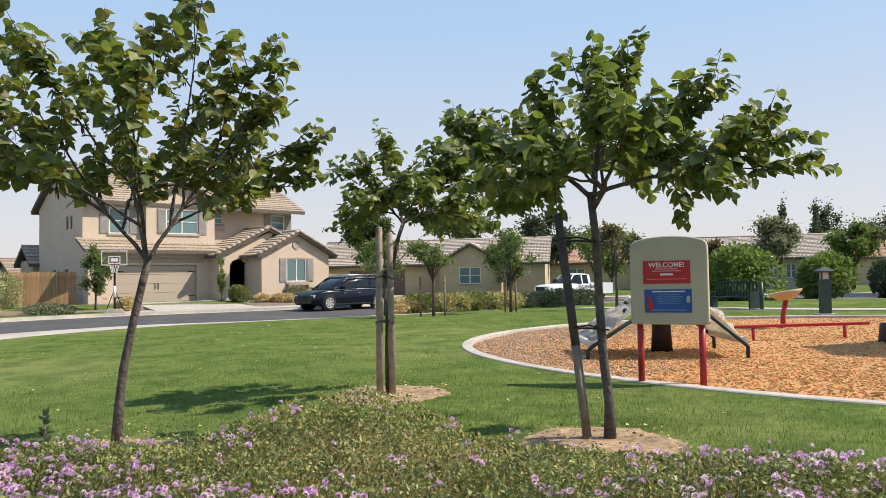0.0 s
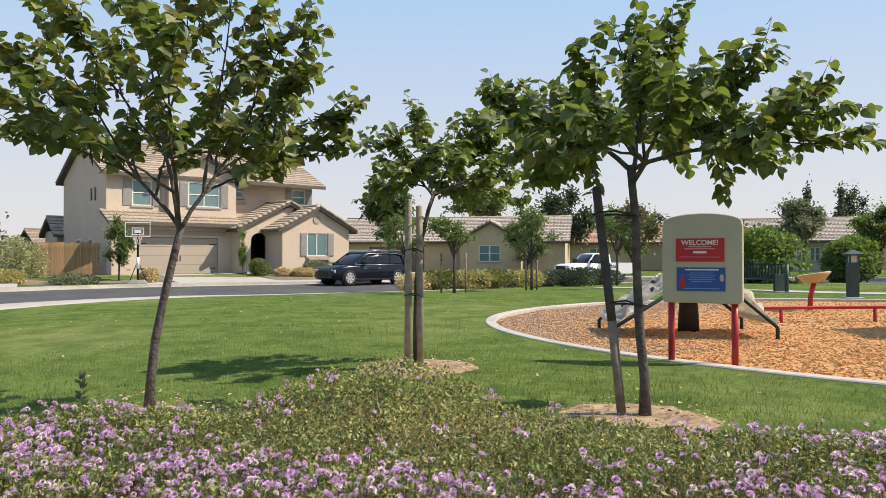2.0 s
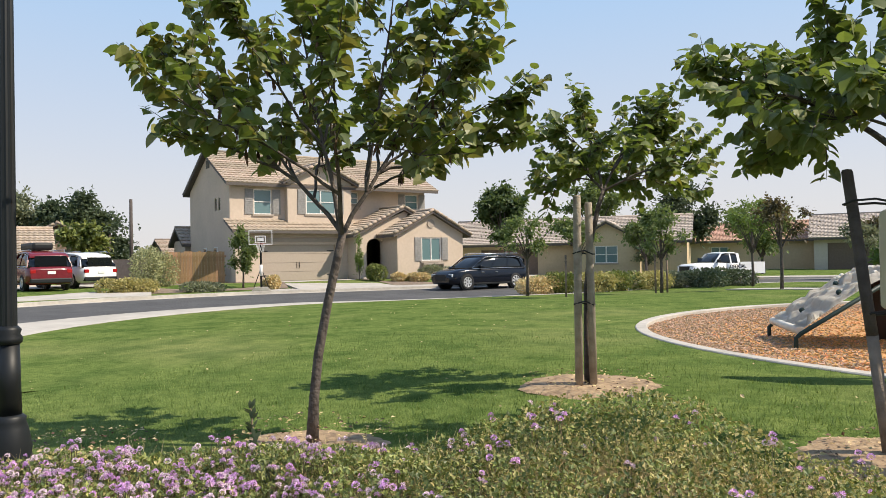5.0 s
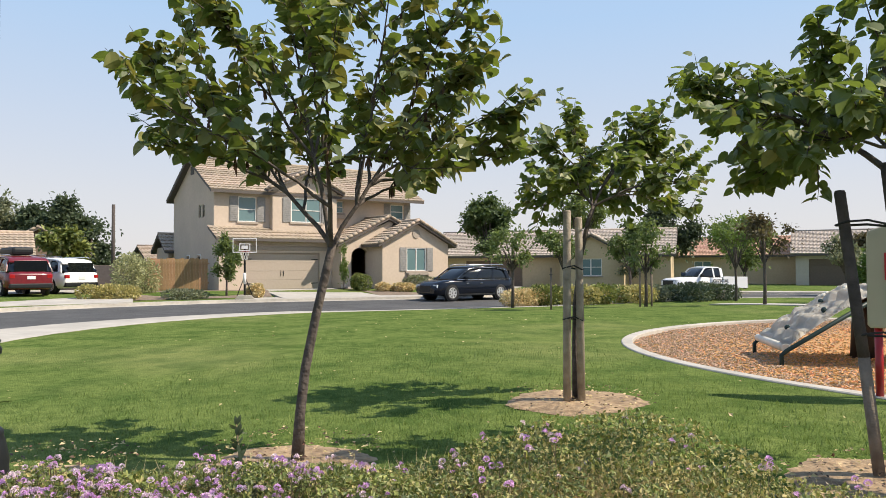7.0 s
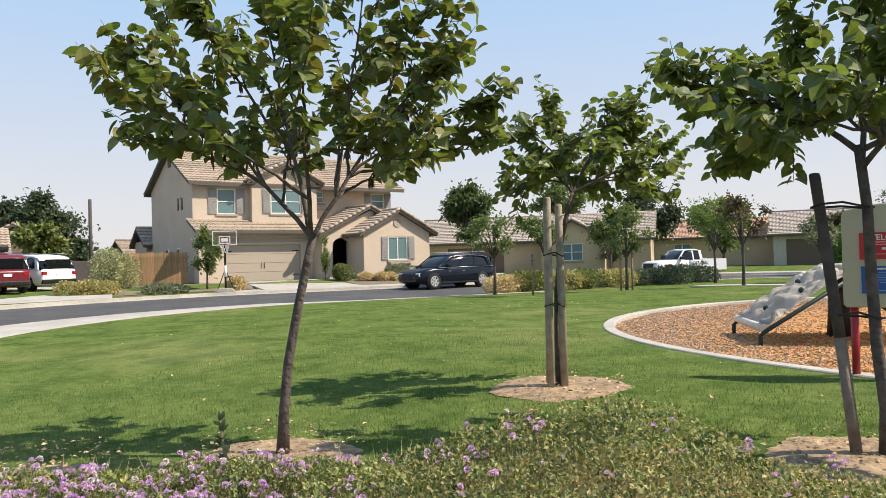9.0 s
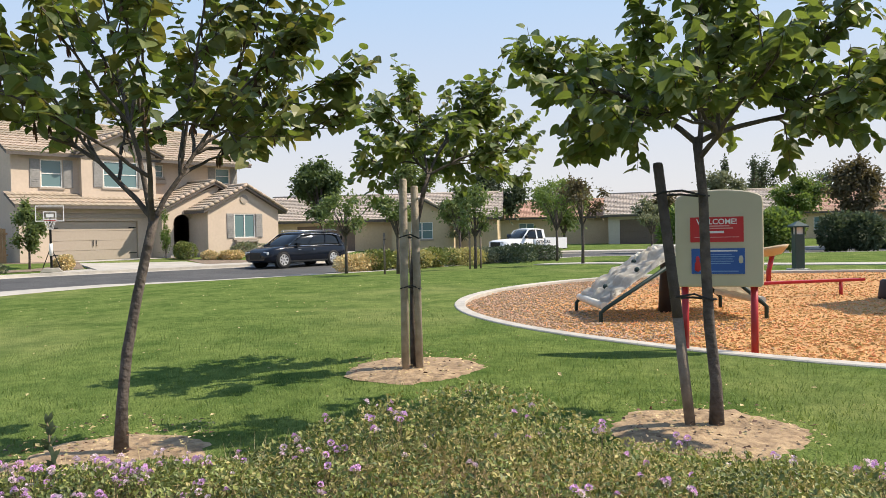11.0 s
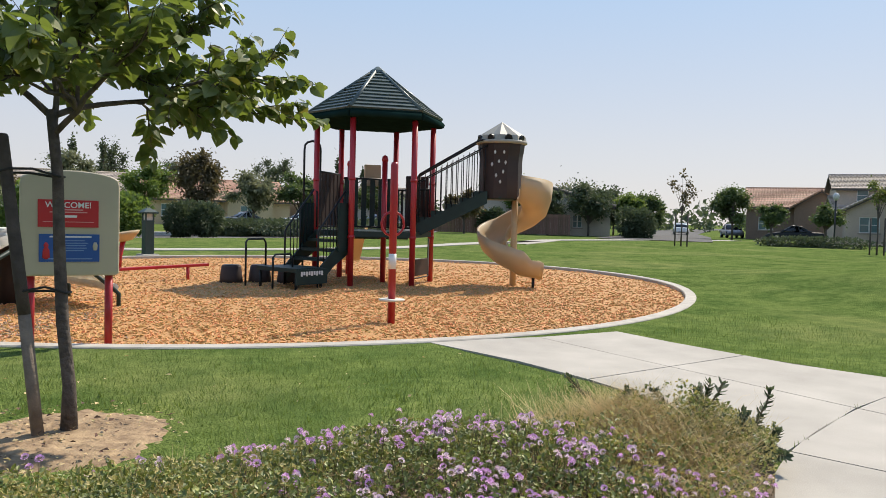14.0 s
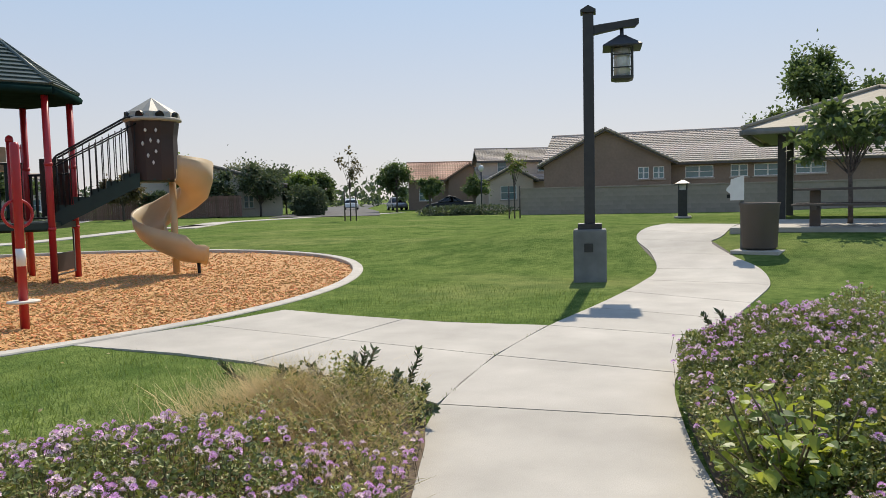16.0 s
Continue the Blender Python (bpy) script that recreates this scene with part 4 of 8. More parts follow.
# ---- playground ----
def playtower():
    t = thing("play_tower", pose(5.66, 16.15, -0.05, 0, 0, -12.0), "red and dark green play tower with hexagon roof and spiral slide", "play equipment")
    R, ZD = 1.3, 1.15
    hexa = [(R * math.cos(radians(a)), R * math.sin(radians(a))) for a in (240, 300, 0, 60, 120, 180)]
    for x, y in hexa:
        bm = newtube([(x, y, -0.1), (x, y, 3.72)], 0.063, 14)
        lathe(bm, [(0.075, 1.0), (0.075, 1.06)], 14, Matrix.Translation((x, y, 0)))
        lathe(bm, [(0.075, 2.2), (0.075, 2.26)], 14, Matrix.Translation((x, y, 0)))
        part("post", bm, M_RED, t, "red steel post")
    # roof: six planes of lapped shingle courses with hip ribs
    RE, ZE, ZA = 1.49, 3.66, 4.72
    eave = [Vector((RE * math.cos(radians(a)), RE * math.sin(radians(a)), ZE)) for a in (240, 300, 0, 60, 120, 180)]
    apex = Vector((0, 0, ZA))
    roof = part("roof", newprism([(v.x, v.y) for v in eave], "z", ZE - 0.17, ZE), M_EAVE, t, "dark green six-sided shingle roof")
    for i in range(6):
        a, b = eave[i], eave[(i + 1) % 6]
        mid = (a + b) / 2
        nrm = (b - a).cross(apex - a).normalized()
        n = 12
        for r in range(n):
            f0, f1 = r / n, (r + 1.12) / n
            f1 = min(f1, 0.985)
            p = [a.lerp(apex, f0), b.lerp(apex, f0), b.lerp(apex, f1), a.lerp(apex, f1)]
            lift = [0.045, 0.045, 0.012, 0.012]
            top = [q + nrm * h for q, h in zip(p, lift)]
            low = [p[0] - nrm * 0.005, p[1] - nrm * 0.005]
            verts = [tuple(v) for v in top + low]
            rows_mesh("shingle_course", verts, [(0, 1, 2, 3), (4, 5, 1, 0)], M_ROOFG, roof)
        part("hip_rib", newtube([a + Vector((0, 0, 0.02)), apex + Vector((0, 0, 0.03))], [0.05, 0.035], 6), M_ROOFG, roof)
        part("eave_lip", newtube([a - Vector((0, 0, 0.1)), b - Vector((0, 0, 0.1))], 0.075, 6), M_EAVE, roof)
    part("roof_cap", newlathe([(0.2, ZA - 0.09), (0.16, ZA - 0.03), (0.03, ZA + 0.06)], 6), M_ROOFG, roof)
    part("deck", newprism([(1.02 * x, 1.02 * y) for x, y in hexa], "z", ZD - 0.12, ZD), M_GREEN, t, "dark green perforated deck")
    # slatted guard panels on the far and left sides
    def guard(a, b, z0, z1, nm="guard_panel", mt=M_BROWN, n=6, wide=0.55):
        a, b = Vector(a), Vector(b)
        d = (b - a)
        ln = d.length
        d.normalize()
        o = Vector((d.y, -d.x))
        g = part(nm, newtube([(*(a + d * 0.07), z1), (*(b - d * 0.07), z1)], 0.025, 8), M_BLACKM, t, "slatted guard panel")
        part("lower_rail", newtube([(*(a + d * 0.07), z0 + 0.06), (*(b - d * 0.07), z0 + 0.06)], 0.02, 8), M_BLACKM, g)
        for i in range(n):
            c = a + d * (ln * (i + 0.7) / (n + 0.4))
            w = ln / n * wide / 2
            p0, p1 = c - d * w, c + d * w
            bm = newprism([(*(p0 - o * 0.02),), (*(p1 - o * 0.02),), (*(p1 + o * 0.02),), (*(p0 + o * 0.02),)], "z", z0 + 0.08, z1)
            part("slat", bm, mt, g)
    guard(hexa[5], hexa[4], ZD, 2.42), guard(hexa[4], hexa[3], ZD, 2.35, mt=M_GREEN)
    guard(hexa[3], hexa[2], ZD, 2.1, n=8, wide=0.25, mt=M_BLACKM)
    # oval brown panel by the right-hand posts
    x0, y0 = 0.72, 0.95
    bm = newbox(0.78, 1.32, 0.42, 0.5, ZD + 0.1, 2.42, bevel=0.035)
    part("bubble_panel", bm, M_BROWN, t, "brown rounded plastic panel")
    bm = newbox(-0.05, 0.36, 1.5, 1.58, 2.2, 2.72, bevel=0.03)
    part("top_panel", bm, M_TANS, t, "tan plastic panel")
    # shorter post with a ball cap, and the far platform it carries
    for x, y in ((0.2, -0.05), (-0.35, 1.95), (0.75, 1.95)):
        bm = newtube([(x, y, -0.1), (x, y, 2.72)], 0.062, 12)
        lathe(bm, [(0.07, 2.7), (0.075, 2.74), (0.06, 2.8), (0.02, 2.83)], 12, Matrix.Translation((x, y, 0)))
        part("short_post", bm, M_RED, t, "red post with a rounded cap")
    part("rear_deck", newbox(-0.6, 0.95, 0.9, 2.1, ZD - 0.22, ZD - 0.1, bevel=0.01), M_GREEN, t)
    # arched climbing loop on the far left
    lx, ly = -1.55, 0.35
    pts = [(lx, ly, -0.1), (lx, ly, 2.9)] + [(lx + 0.18 - 0.18 * math.cos(a), ly + 0.03, 2.95 + 0.16 * math.sin(a)) for a in (0.4, 0.9, 1.57, 2.2, 2.7)] + [(lx + 0.36, ly + 0.06, 2.9), (lx + 0.36, ly + 0.06, 2.2)]
    part("climbing_loop", newtube(pts, 0.024, 8), M_BLACKM, t, "black arched climbing rail")
    # steps down to the transfer platform
    d = Vector((-0.74, -0.67)).normalized()
    o = Vector((-d.y, d.x))
    start = Vector((-0.98, -0.56))
    for i in range(4):
        c = start + d * (0.12 + 0.2 * i)
        z = ZD - 0.19 * (i + 1)
        bm = newprism([(*(c - d * 0.16 - o * 0.45),), (*(c + d * 0.16 - o * 0.45),), (*(c + d * 0.16 + o * 0.45),), (*(c - d * 0.16 + o * 0.45),)], "z", z - 0.06, z)
        part("step", bm, M_GREEN, t)
    for s in (-1, 1):
        e = o * 0.47 * s
        bm = bmesh.new()
        a, b = start + e, start + d * 0.86 + e
        vs = [bm.verts.new((*p, z)) for p, z in ((a, ZD), (b, 0.44), (b, 0.1), (start + d * 0.5 + e, 0.42), (a, 0.7))]
        vs2 = [bm.verts.new((*(p + o * 0.04 * s), z)) for p, z in ((a, ZD), (b, 0.44), (b, 0.1), (start + d * 0.5 + e, 0.42), (a, 0.7))]
        bm.faces.new(vs), bm.faces.new(vs2[::-1])
        for i in range(5):
            bm.faces.new((vs[i], vs2[i], vs2[(i + 1) % 5], vs[(i + 1) % 5]))
        bmesh.ops.recalc_face_normals(bm, faces=bm.faces)
        part("stringer", bm, M_GREEN, t)
        rail = part("stair_rail", newtube([(*(a), ZD + 0.05), (*a, ZD + 0.82), (*(start + d * 0.1 + e), ZD + 0.86), (*(b + d * 0.02), 1.18), (*(b + d * 0.06), 1.1), (*(b + d * 0.06), 0.0)], 0.02, 8), M_BLACKM, t, "black stair handrail")
        for i in range(1, 9):
            f = i / 9
            p = a.lerp(b, f)
            part("baluster", newtube([(*p, ZD + (0.44 - ZD) * f), (*p, ZD + 0.84 + (1.18 - ZD - 0.84) * f)], 0.011, 6), M_BLACKM, rail)
    for s in (-1, 1):
        e = o * 0.52 * s
        p0, p1 = start + e + d * 0.02, start + e + d * 0.42
        bm = newprism([(*p0,), (*p1,), (*(p1 + o * 0.05 * s),), (*(p0 + o * 0.05 * s),)], "z", 0.72, 1.72)
        part("stair_side_panel", bm, M_GREEN, t, "dark green solid side panel")
    pc = start + d * 1.2
    bm = newprism([(*(pc - d * 0.4 - o * 0.55),), (*(pc + d * 0.4 - o * 0.55),), (*(pc + d * 0.4 + o * 0.55),), (*(pc - d * 0.4 + o * 0.55),)], "z", 0.34, 0.42)
    plat = part("transfer_platform", bm, M_GREEN, t, "low dark green transfer platform with pale lettering")
    face = pc + o * 0.553
    for s in (-1, 1):
        for q in (-1, 1):
            p = pc + d * 0.34 * s + o * 0.5 * q
            part("leg", newtube([(*p, -0.1), (*p, 0.36)], 0.03, 8), M_BLACKM, plat)
    p = pc + o * 0.56
    bm = newprism([(*(pc - d * 0.42 + o * 0.56),), (*(pc + d * 0.42 + o * 0.56),), (*(pc + d * 0.42 + o * 0.6),), (*(pc - d * 0.42 + o * 0.6),)], "z", 0.1, 0.4)
    part("side_panel", bm, M_GREEN, plat)
    for i in range(9):
        c = pc + d * (0.3 - 0.07 * i) + o * 0.605
        bm = newprism([(*(c - d * 0.024),), (*(c + d * 0.024),), (*(c + d * 0.024 + o * 0.006),), (*(c - d * 0.024 + o * 0.006),)], "z", 0.27 + 0.02 * (i % 2), 0.36)
        part("print_mark", bm, M_WHITE, plat)
    # hand loops by the platform
    for q, hgt in ((-0.62, 0.95), (0.15, 0.68)):
        c = pc + d * 0.62 + o * q
        pts = [(*c, -0.1), (*c, hgt - 0.06), (*(c - d * 0.06), hgt), (*(c - d * 0.46), hgt), (*(c - d * 0.52), hgt - 0.08), (*(c - d * 0.52), 0.3)]
        part("hand_loop", newtube(pts, 0.02, 8), M_BLACKM, t)
    # play counter hung under the deck
    bm = bmesh.new()
    tube(bm, [(0.72, -0.95, 1.0), (0.72, -0.95, 0.15), (1.22, -0.12, 0.15), (1.22, -0.12, 1.0)], 0.02, 8)
    ctr = part("counter_frame", bm, M_BLACKM, t)
    bm = newbox(-0.44, 0.44, -0.02, 0.02, 0.2, 0.56, bevel=0.015, m=Matrix.Translation((0.97, -0.54, 0)) @ Matrix.Rotation(radians(59), 4, "Z"))
    part("counter_panel", bm, M_BROWN, ctr, "brown play counter panel")
    # short tan slide behind
    prof = [(-0.3, 0.2), (-0.27, 0.0), (0.27, 0.0), (0.3, 0.2), (0.25, 0.2), (0.22, 0.04), (-0.22, 0.04), (-0.25, 0.2)]
    bm = bmesh.new()
    last = None
    for i in range(11):
        f = i / 10
        zz = ZD - 0.15 - (ZD - 0.4) * (f * f * (3 - 2 * f))
        ring_ = [bm.verts.new((-0.15 + a, 2.1 + 1.5 * f, zz + b)) for a, b in prof]
        if last:
            for k in range(len(prof)):
                bm.faces.new((last[k], last[(k + 1) % len(prof)], ring_[(k + 1) % len(prof)], ring_[k]))
        last = ring_
    bmesh.ops.recalc_face_normals(bm, faces=bm.faces)
    part("straight_slide", bm, M_TAN, t, "short tan plastic slide", smooth=True)
    # stairs up to the spiral slide
    inv = t.matrix_basis.inverted()
    L = lambda x, y, z: inv @ Vector((x, y, z))
    s0, s1 = L(6.45, 15.62, 1.28), L(7.84, 15.0, 2.02)
    d3 = (s1 - s0)
    dh = Vector((d3.x, d3.y)).normalized()
    oh = Vector((-dh.y, dh.x))
    run = Vector((d3.x, d3.y)).length
    n = 5
    for i in range(n):
        c = Vector((s0.x, s0.y)) + dh * run * (i + 0.5) / n
        z = s0.z + d3.z * (i + 1) / n
        bm = newprism([(*(c - dh * 0.14 - oh * 0.34),), (*(c + dh * 0.14 - oh * 0.34),), (*(c + dh * 0.14 + oh * 0.34),), (*(c - dh * 0.14 + oh * 0.34),)], "z", z - 0.13, z)
        part("upper_step", bm, M_GREEN, t)
    for s in (-1, 1):
        a = Vector((s0.x, s0.y)) + oh * 0.37 * s
        b = Vector((s1.x, s1.y)) + oh * 0.37 * s
        bm = bmesh.new()
        lo = [bm.verts.new((*p, z)) for p, z in ((a - dh * 0.1, s0.z - 0.05), (b, s1.z + 0.02), (b, s1.z - 0.26), (a, s0.z - 0.3))]
        hi = [bm.verts.new((*(p + oh * 0.045 * s), z)) for p, z in ((a - dh * 0.1, s0.z - 0.05), (b, s1.z + 0.02), (b, s1.z - 0.26), (a, s0.z - 0.3))]
        bm.faces.new(lo), bm.faces.new(hi[::-1])
        for i in range(4):
            bm.faces.new((lo[i], hi[i], hi[(i + 1) % 4], lo[(i + 1) % 4]))
        bmesh.ops.recalc_face_normals(bm, faces=bm.faces)
        part("upper_stringer", bm, M_GREEN, t)
        rail = part("upper_rail", newtube([(*a, s0.z), (*a, s0.z + 1.0), (*(a + dh * 0.06), s0.z + 1.08), (*(b - dh * 0.2), s1.z + 1.1), (*b, s1.z + 1.12)], 0.021, 8), M_BLACKM, t, "black baluster rail")
        part("upper_midrail", newtube([(*a, s0.z + 0.9), (*b, s1.z + 1.0)], 0.014, 6), M_BLACKM, rail)
        for i in range(13):
            f = (i + 0.5) / 13
            p = a.lerp(b, f)
            part("baluster", newtube([(*p, s0.z + d3.z * f + 0.02), (*p, s0.z + d3.z * f + 1.03)], 0.011, 6), M_BLACKM, rail)
    # slide tower: pierced brown drum under a pleated pale hat
    T = L(8.12, 14.85, 0)
    bm = bmesh.new()
    sides = 10
    def drum(k, z):
        a = 2 * math.pi * (k + 0.5) / sides
        r = 0.47 + 0.05 * S((z - 2.75) / 0.4)
        return (T.x + r * math.cos(a), T.y + r * math.sin(a), z)
    door_k = (7, 8)
    zs = [1.93, 2.2, 2.45, 2.55, 2.75, 2.85, 3.0, 3.17]
    lv = [[bm.verts.new(drum(k, z)) for z in zs] for k in range(sides)]
    for k in range(sides):
        for j in range(len(zs) - 1):
            bm.faces.new((lv[k][j], lv[(k + 1) % sides][j], lv[(k + 1) % sides][j + 1], lv[k][j + 1]))
    part("drum_panel", bm, M_BROWN, t, "brown pierced plastic drum")
    # diamond holes of the drum: solid pale insets with the sky's light as colour
    vdir = L(0, 0.4, 0) - T
    base = math.atan2(vdir.y, vdir.x)
    for da, zz in ((-0.28, 2.92), (0.12, 2.92), (-0.1, 2.72), (-0.42, 2.66), (0.1, 2.5), (-0.22, 2.42), (-0.02, 2.28), (0.2, 2.7)):
        a = base + da
        r = 0.475 + 0.04 * S((zz - 2.75) / 0.4)
        p = Vector((T.x + r * math.cos(a), T.y + r * math.sin(a), zz))
        bm = newprism([(-0.026, 0), (0, -0.045), (0.026, 0), (0, 0.045)], "y", -0.02, 0.02, Matrix.Translation(p) @ Matrix.Rotation(a + math.pi / 2, 4, "Z"))
        part("light_hole", bm, M_FROST, t, "solid pale diamond coloured like sky seen through a hole")
    bm = bmesh.new()
    k2 = 16
    lo = [bm.verts.new((T.x + (0.56 if k % 2 else 0.5) * math.cos(2 * math.pi * k / k2), T.y + (0.56 if k % 2 else 0.5) * math.sin(2 * math.pi * k / k2), 3.15)) for k in range(k2)]
    md = [bm.verts.new((T.x + (0.52 if k % 2 else 0.42) * math.cos(2 * math.pi * k / k2), T.y + (0.52 if k % 2 else 0.42) * math.sin(2 * math.pi * k / k2), 3.3)) for k in range(k2)]
    tp = bm.verts.new((T.x, T.y, 3.62))
    for k in range(k2):
        bm.faces.new((lo[k], lo[(k + 1) % k2], md[(k + 1) % k2], md[k])), bm.faces.new((md[k], md[(k + 1) % k2], tp))
    bm.faces.new(lo[::-1])
    hat = part("hat", bm, M_HAT, t, "pale pleated plastic hat with dark arches")
    part("hat_rim", newlathe([(0.5, 3.11), (0.57, 3.13), (0.57, 3.18), (0.5, 3.2)], 20, Matrix.Translation((T.x, T.y, 0))), M_HAT, hat)
    for k in range(8):
        a = 2 * math.pi * (k * 2) / k2
        p = Vector((T.x + 0.475 * math.cos(a), T.y + 0.475 * math.sin(a), 3.2))
        bm = newprism([(0.085 * math.cos(q), 0.115 * math.sin(q)) for q in [math.pi * i / 8 for i in range(9)]], "y", -0.03, 0.025, Matrix.Translation(p) @ Matrix.Rotation(a + math.pi / 2, 4, "Z") @ Matrix.Rotation(radians(18), 4, "X"))
        part("arch", bm, M_BLACKM, hat)
    part("slide_deck", newlathe([(0.44, 1.9), (0.46, 1.96)], 10, Matrix.Translation((T.x, T.y, 0))), M_GREEN, t)
    # spiral slide: a trough that winds one turn round its column
    H = L(8.42, 14.70, 0)
    part("slide_column", newtube([(H.x, H.y, -0.1), (H.x, H.y, 2.3)], 0.07, 12), M_TAN, t, "tan plastic slide column")
    trough = [(-0.30, 0.34), (-0.31, 0.16), (-0.24, 0.03), (-0.1, -0.03), (0.1, -0.03), (0.24, 0.04), (0.33, 0.2), (0.36, 0.42)]
    tin = [(0.31, 0.42), (0.28, 0.2), (0.2, 0.08), (0.08, 0.02), (-0.08, 0.02), (-0.2, 0.08), (-0.26, 0.2), (-0.26, 0.34)]
    prof = trough + tin
    view = math.atan2(L(0, 0.5, 0).y - H.y, L(0, 0.5, 0).x - H.x)   # towards the bed of flowers
    bm = bmesh.new()
    last, steps, RC = None, 56, 0.47
    for i in range(steps + 1):
        f = i / steps
        a = view + radians(8) + radians(367) * f
        z = 1.9 - 1.6 * (f ** 0.95)
        out = 0.0
        cx, cy = H.x + RC * math.cos(a), H.y + RC * math.sin(a)
        wall = 1.0 + 0.55 * math.sin(math.pi * min(1, f / 0.55)) * (1 if f < 0.55 else 0)
        ring_ = []
        for q, h in prof:
            hh = h * (wall if q > 0.25 else 1.0) + (max(q, 0) * 0.25)
            ring_.append(bm.verts.new((H.x + (RC + q) * math.cos(a), H.y + (RC + q) * math.sin(a), z + hh)))
        if last:
            for k in range(len(prof)):
                fc = bm.faces.new((last[k], last[(k + 1) % len(prof)], ring_[(k + 1) % len(prof)], ring_[k]))
                fc.smooth = True
        else:
            bm.faces.new(ring_)
        last = ring_
    # straight run-out
    a = view + radians(375)
    tan = Vector((-math.sin(a), math.cos(a)))
    rad = Vector((math.cos(a), math.sin(a)))
    for s_, dz in ((0.18, -0.04), (0.36, -0.05), (0.45, -0.1)):
        ring_ = [bm.verts.new((H.x + (RC + q) * rad.x + tan.x * s_, H.y + (RC + q) * rad.y + tan.y * s_, 0.3 + dz + h * 0.85)) for q, h in prof]
        for k in range(len(prof)):
            fc = bm.faces.new((last[k], last[(k + 1) % len(prof)], ring_[(k + 1) % len(prof)], ring_[k]))
            fc.smooth = True
        last = ring_
    bm.faces.new(last[::-1])
    bmesh.ops.recalc_face_normals(bm, faces=bm.faces)
    part("spiral_slide", bm, M_TAN, t, "tan moulded plastic spiral slide")
    p = Vector((H.x, H.y)) + rad * RC + tan * 0.33
    part("slide_foot", newtube([(*p, -0.1), (*p, 0.24)], 0.035, 8), M_BLACKM, t)
    return t


playtower()


def spinner():
    t = thing("spinner_pole", pose(3.64, 9.98, -0.04), "red standing spinner pole with ring handle and foot plate", "play equipment")
    part("pole", newtube([(0, 0, -0.1), (0, 0, 2.16), (0, 0, 2.2)], [0.052, 0.052, 0.04], 14), M_RED, t)
    ring_ = [(0.165 * math.cos(a), 0.02, 1.36 + 0.165 * math.sin(a)) for a in [2 * math.pi * i / 20 for i in range(21)]]
    part("ring_handle", newtube(ring_, 0.017, 8, cap=False), M_RED, t)
    part("foot_plate", newlathe([(0.17, 0.3), (0.18, 0.31), (0.18, 0.325), (0.15, 0.33)], 20), M_STONEP, t, "pale foot plate")
    part("sticker", newlathe([(0.0535, 0.74), (0.0535, 0.95)], 14), M_WHITE, t, "pale worn sticker")


spinner()


def welcome_sign():
    t = thing("welcome_sign", pose(-0.30, 8.97, -0.03, 0, 0, 2), "tan playground welcome sign on two red posts", "sign")
    for x in (-0.36, 0.36):
        part("post", newtube([(x, 0.03, -0.1), (x, 0.03, 0.8)], 0.04, 12), M_RED, t, "red steel post")
    w = 0.455
    arc = [(w * math.cos(a), 1.72 + 0.11 * math.sin(a)) for a in [math.pi * (0.08 + 0.84 * i / 14) for i in range(15)]]
    out = [(-w + 0.03, 0.76), (w - 0.03, 0.76), (w, 0.79), (w, 1.68)] + arc + [(-w, 1.68), (-w, 0.79)]
    bm = newprism(out, "y", -0.055, 0.085)
    es = [e for e in bm.edges if abs(e.verts[0].co.y - e.verts[1].co.y) < 1e-4]
    bmesh.ops.bevel(bm, geom=es, offset=0.022, segments=3, affect="EDGES", profile=0.6)
    part("panel", bm, M_TANS, t, "thick tan plastic panel with an arched top", smooth=False)
    red = part("red_plate", newbox(-0.295, 0.255, -0.064, -0.054, 1.255, 1.53), M_SIGNR, t, "red plate with white welcome lettering")
    blue = part("blue_plate", newbox(-0.285, 0.265, -0.064, -0.054, 0.905, 1.185), M_SIGNB, t, "blue plate with small print")
    cu = bpy.data.curves.new("lettering", "FONT")
    cu.body, cu.size, cu.align_x, cu.extrude = "WELCOME!", 0.082, "CENTER", 0.001
    cu.offset = 0.0012
    tx = new("lettering", cu)
    tx.matrix_basis = pose(-0.02, -0.0655, 1.452, 90, 0, 0)
    tx.parent = red
    cu.materials.append(M_WHITE)
    for wd, z, h in ((0.26, 1.425, 0.012), (0.34, 1.40, 0.012), (0.15, 1.352, 0.024), (0.46, 1.305, 0.007)):
        part("print_line", newbox(-0.02 - wd / 2, -0.02 + wd / 2, -0.067, -0.064, z, z + h), M_REDL if h < 0.02 else M_WHITE, red)
    for wd, z, h in ((0.38, 1.15, 0.016), (0.26, 1.115, 0.008), (0.32, 1.09, 0.008), (0.28, 1.065, 0.008), (0.3, 1.04, 0.008), (0.24, 1.015, 0.008), (0.4, 0.93, 0.01)):
        part("print_line", newbox(-wd / 2, wd / 2, -0.067, -0.064, z, z + h), M_WHITE if h > 0.01 else M_BLUEL, blue)
    part("red_figure", newlathe([(0.01, 0), (0.035, 0.02), (0.03, 0.09), (0.016, 0.12), (0.024, 0.14), (0.01, 0.17)], 10, Matrix.Translation((-0.22, -0.064, 0.93)) @ Matrix.Diagonal((1, 0.15, 1, 1))), M_SIGNR, blue)
    part("tan_figure", newlathe([(0.008, 0), (0.02, 0.01), (0.024, 0.05), (0.012, 0.085)], 10, Matrix.Translation((0.225, -0.064, 1.02)) @ Matrix.Diagonal((1, 0.15, 1, 1))), M_TANS, blue)


welcome_sign()


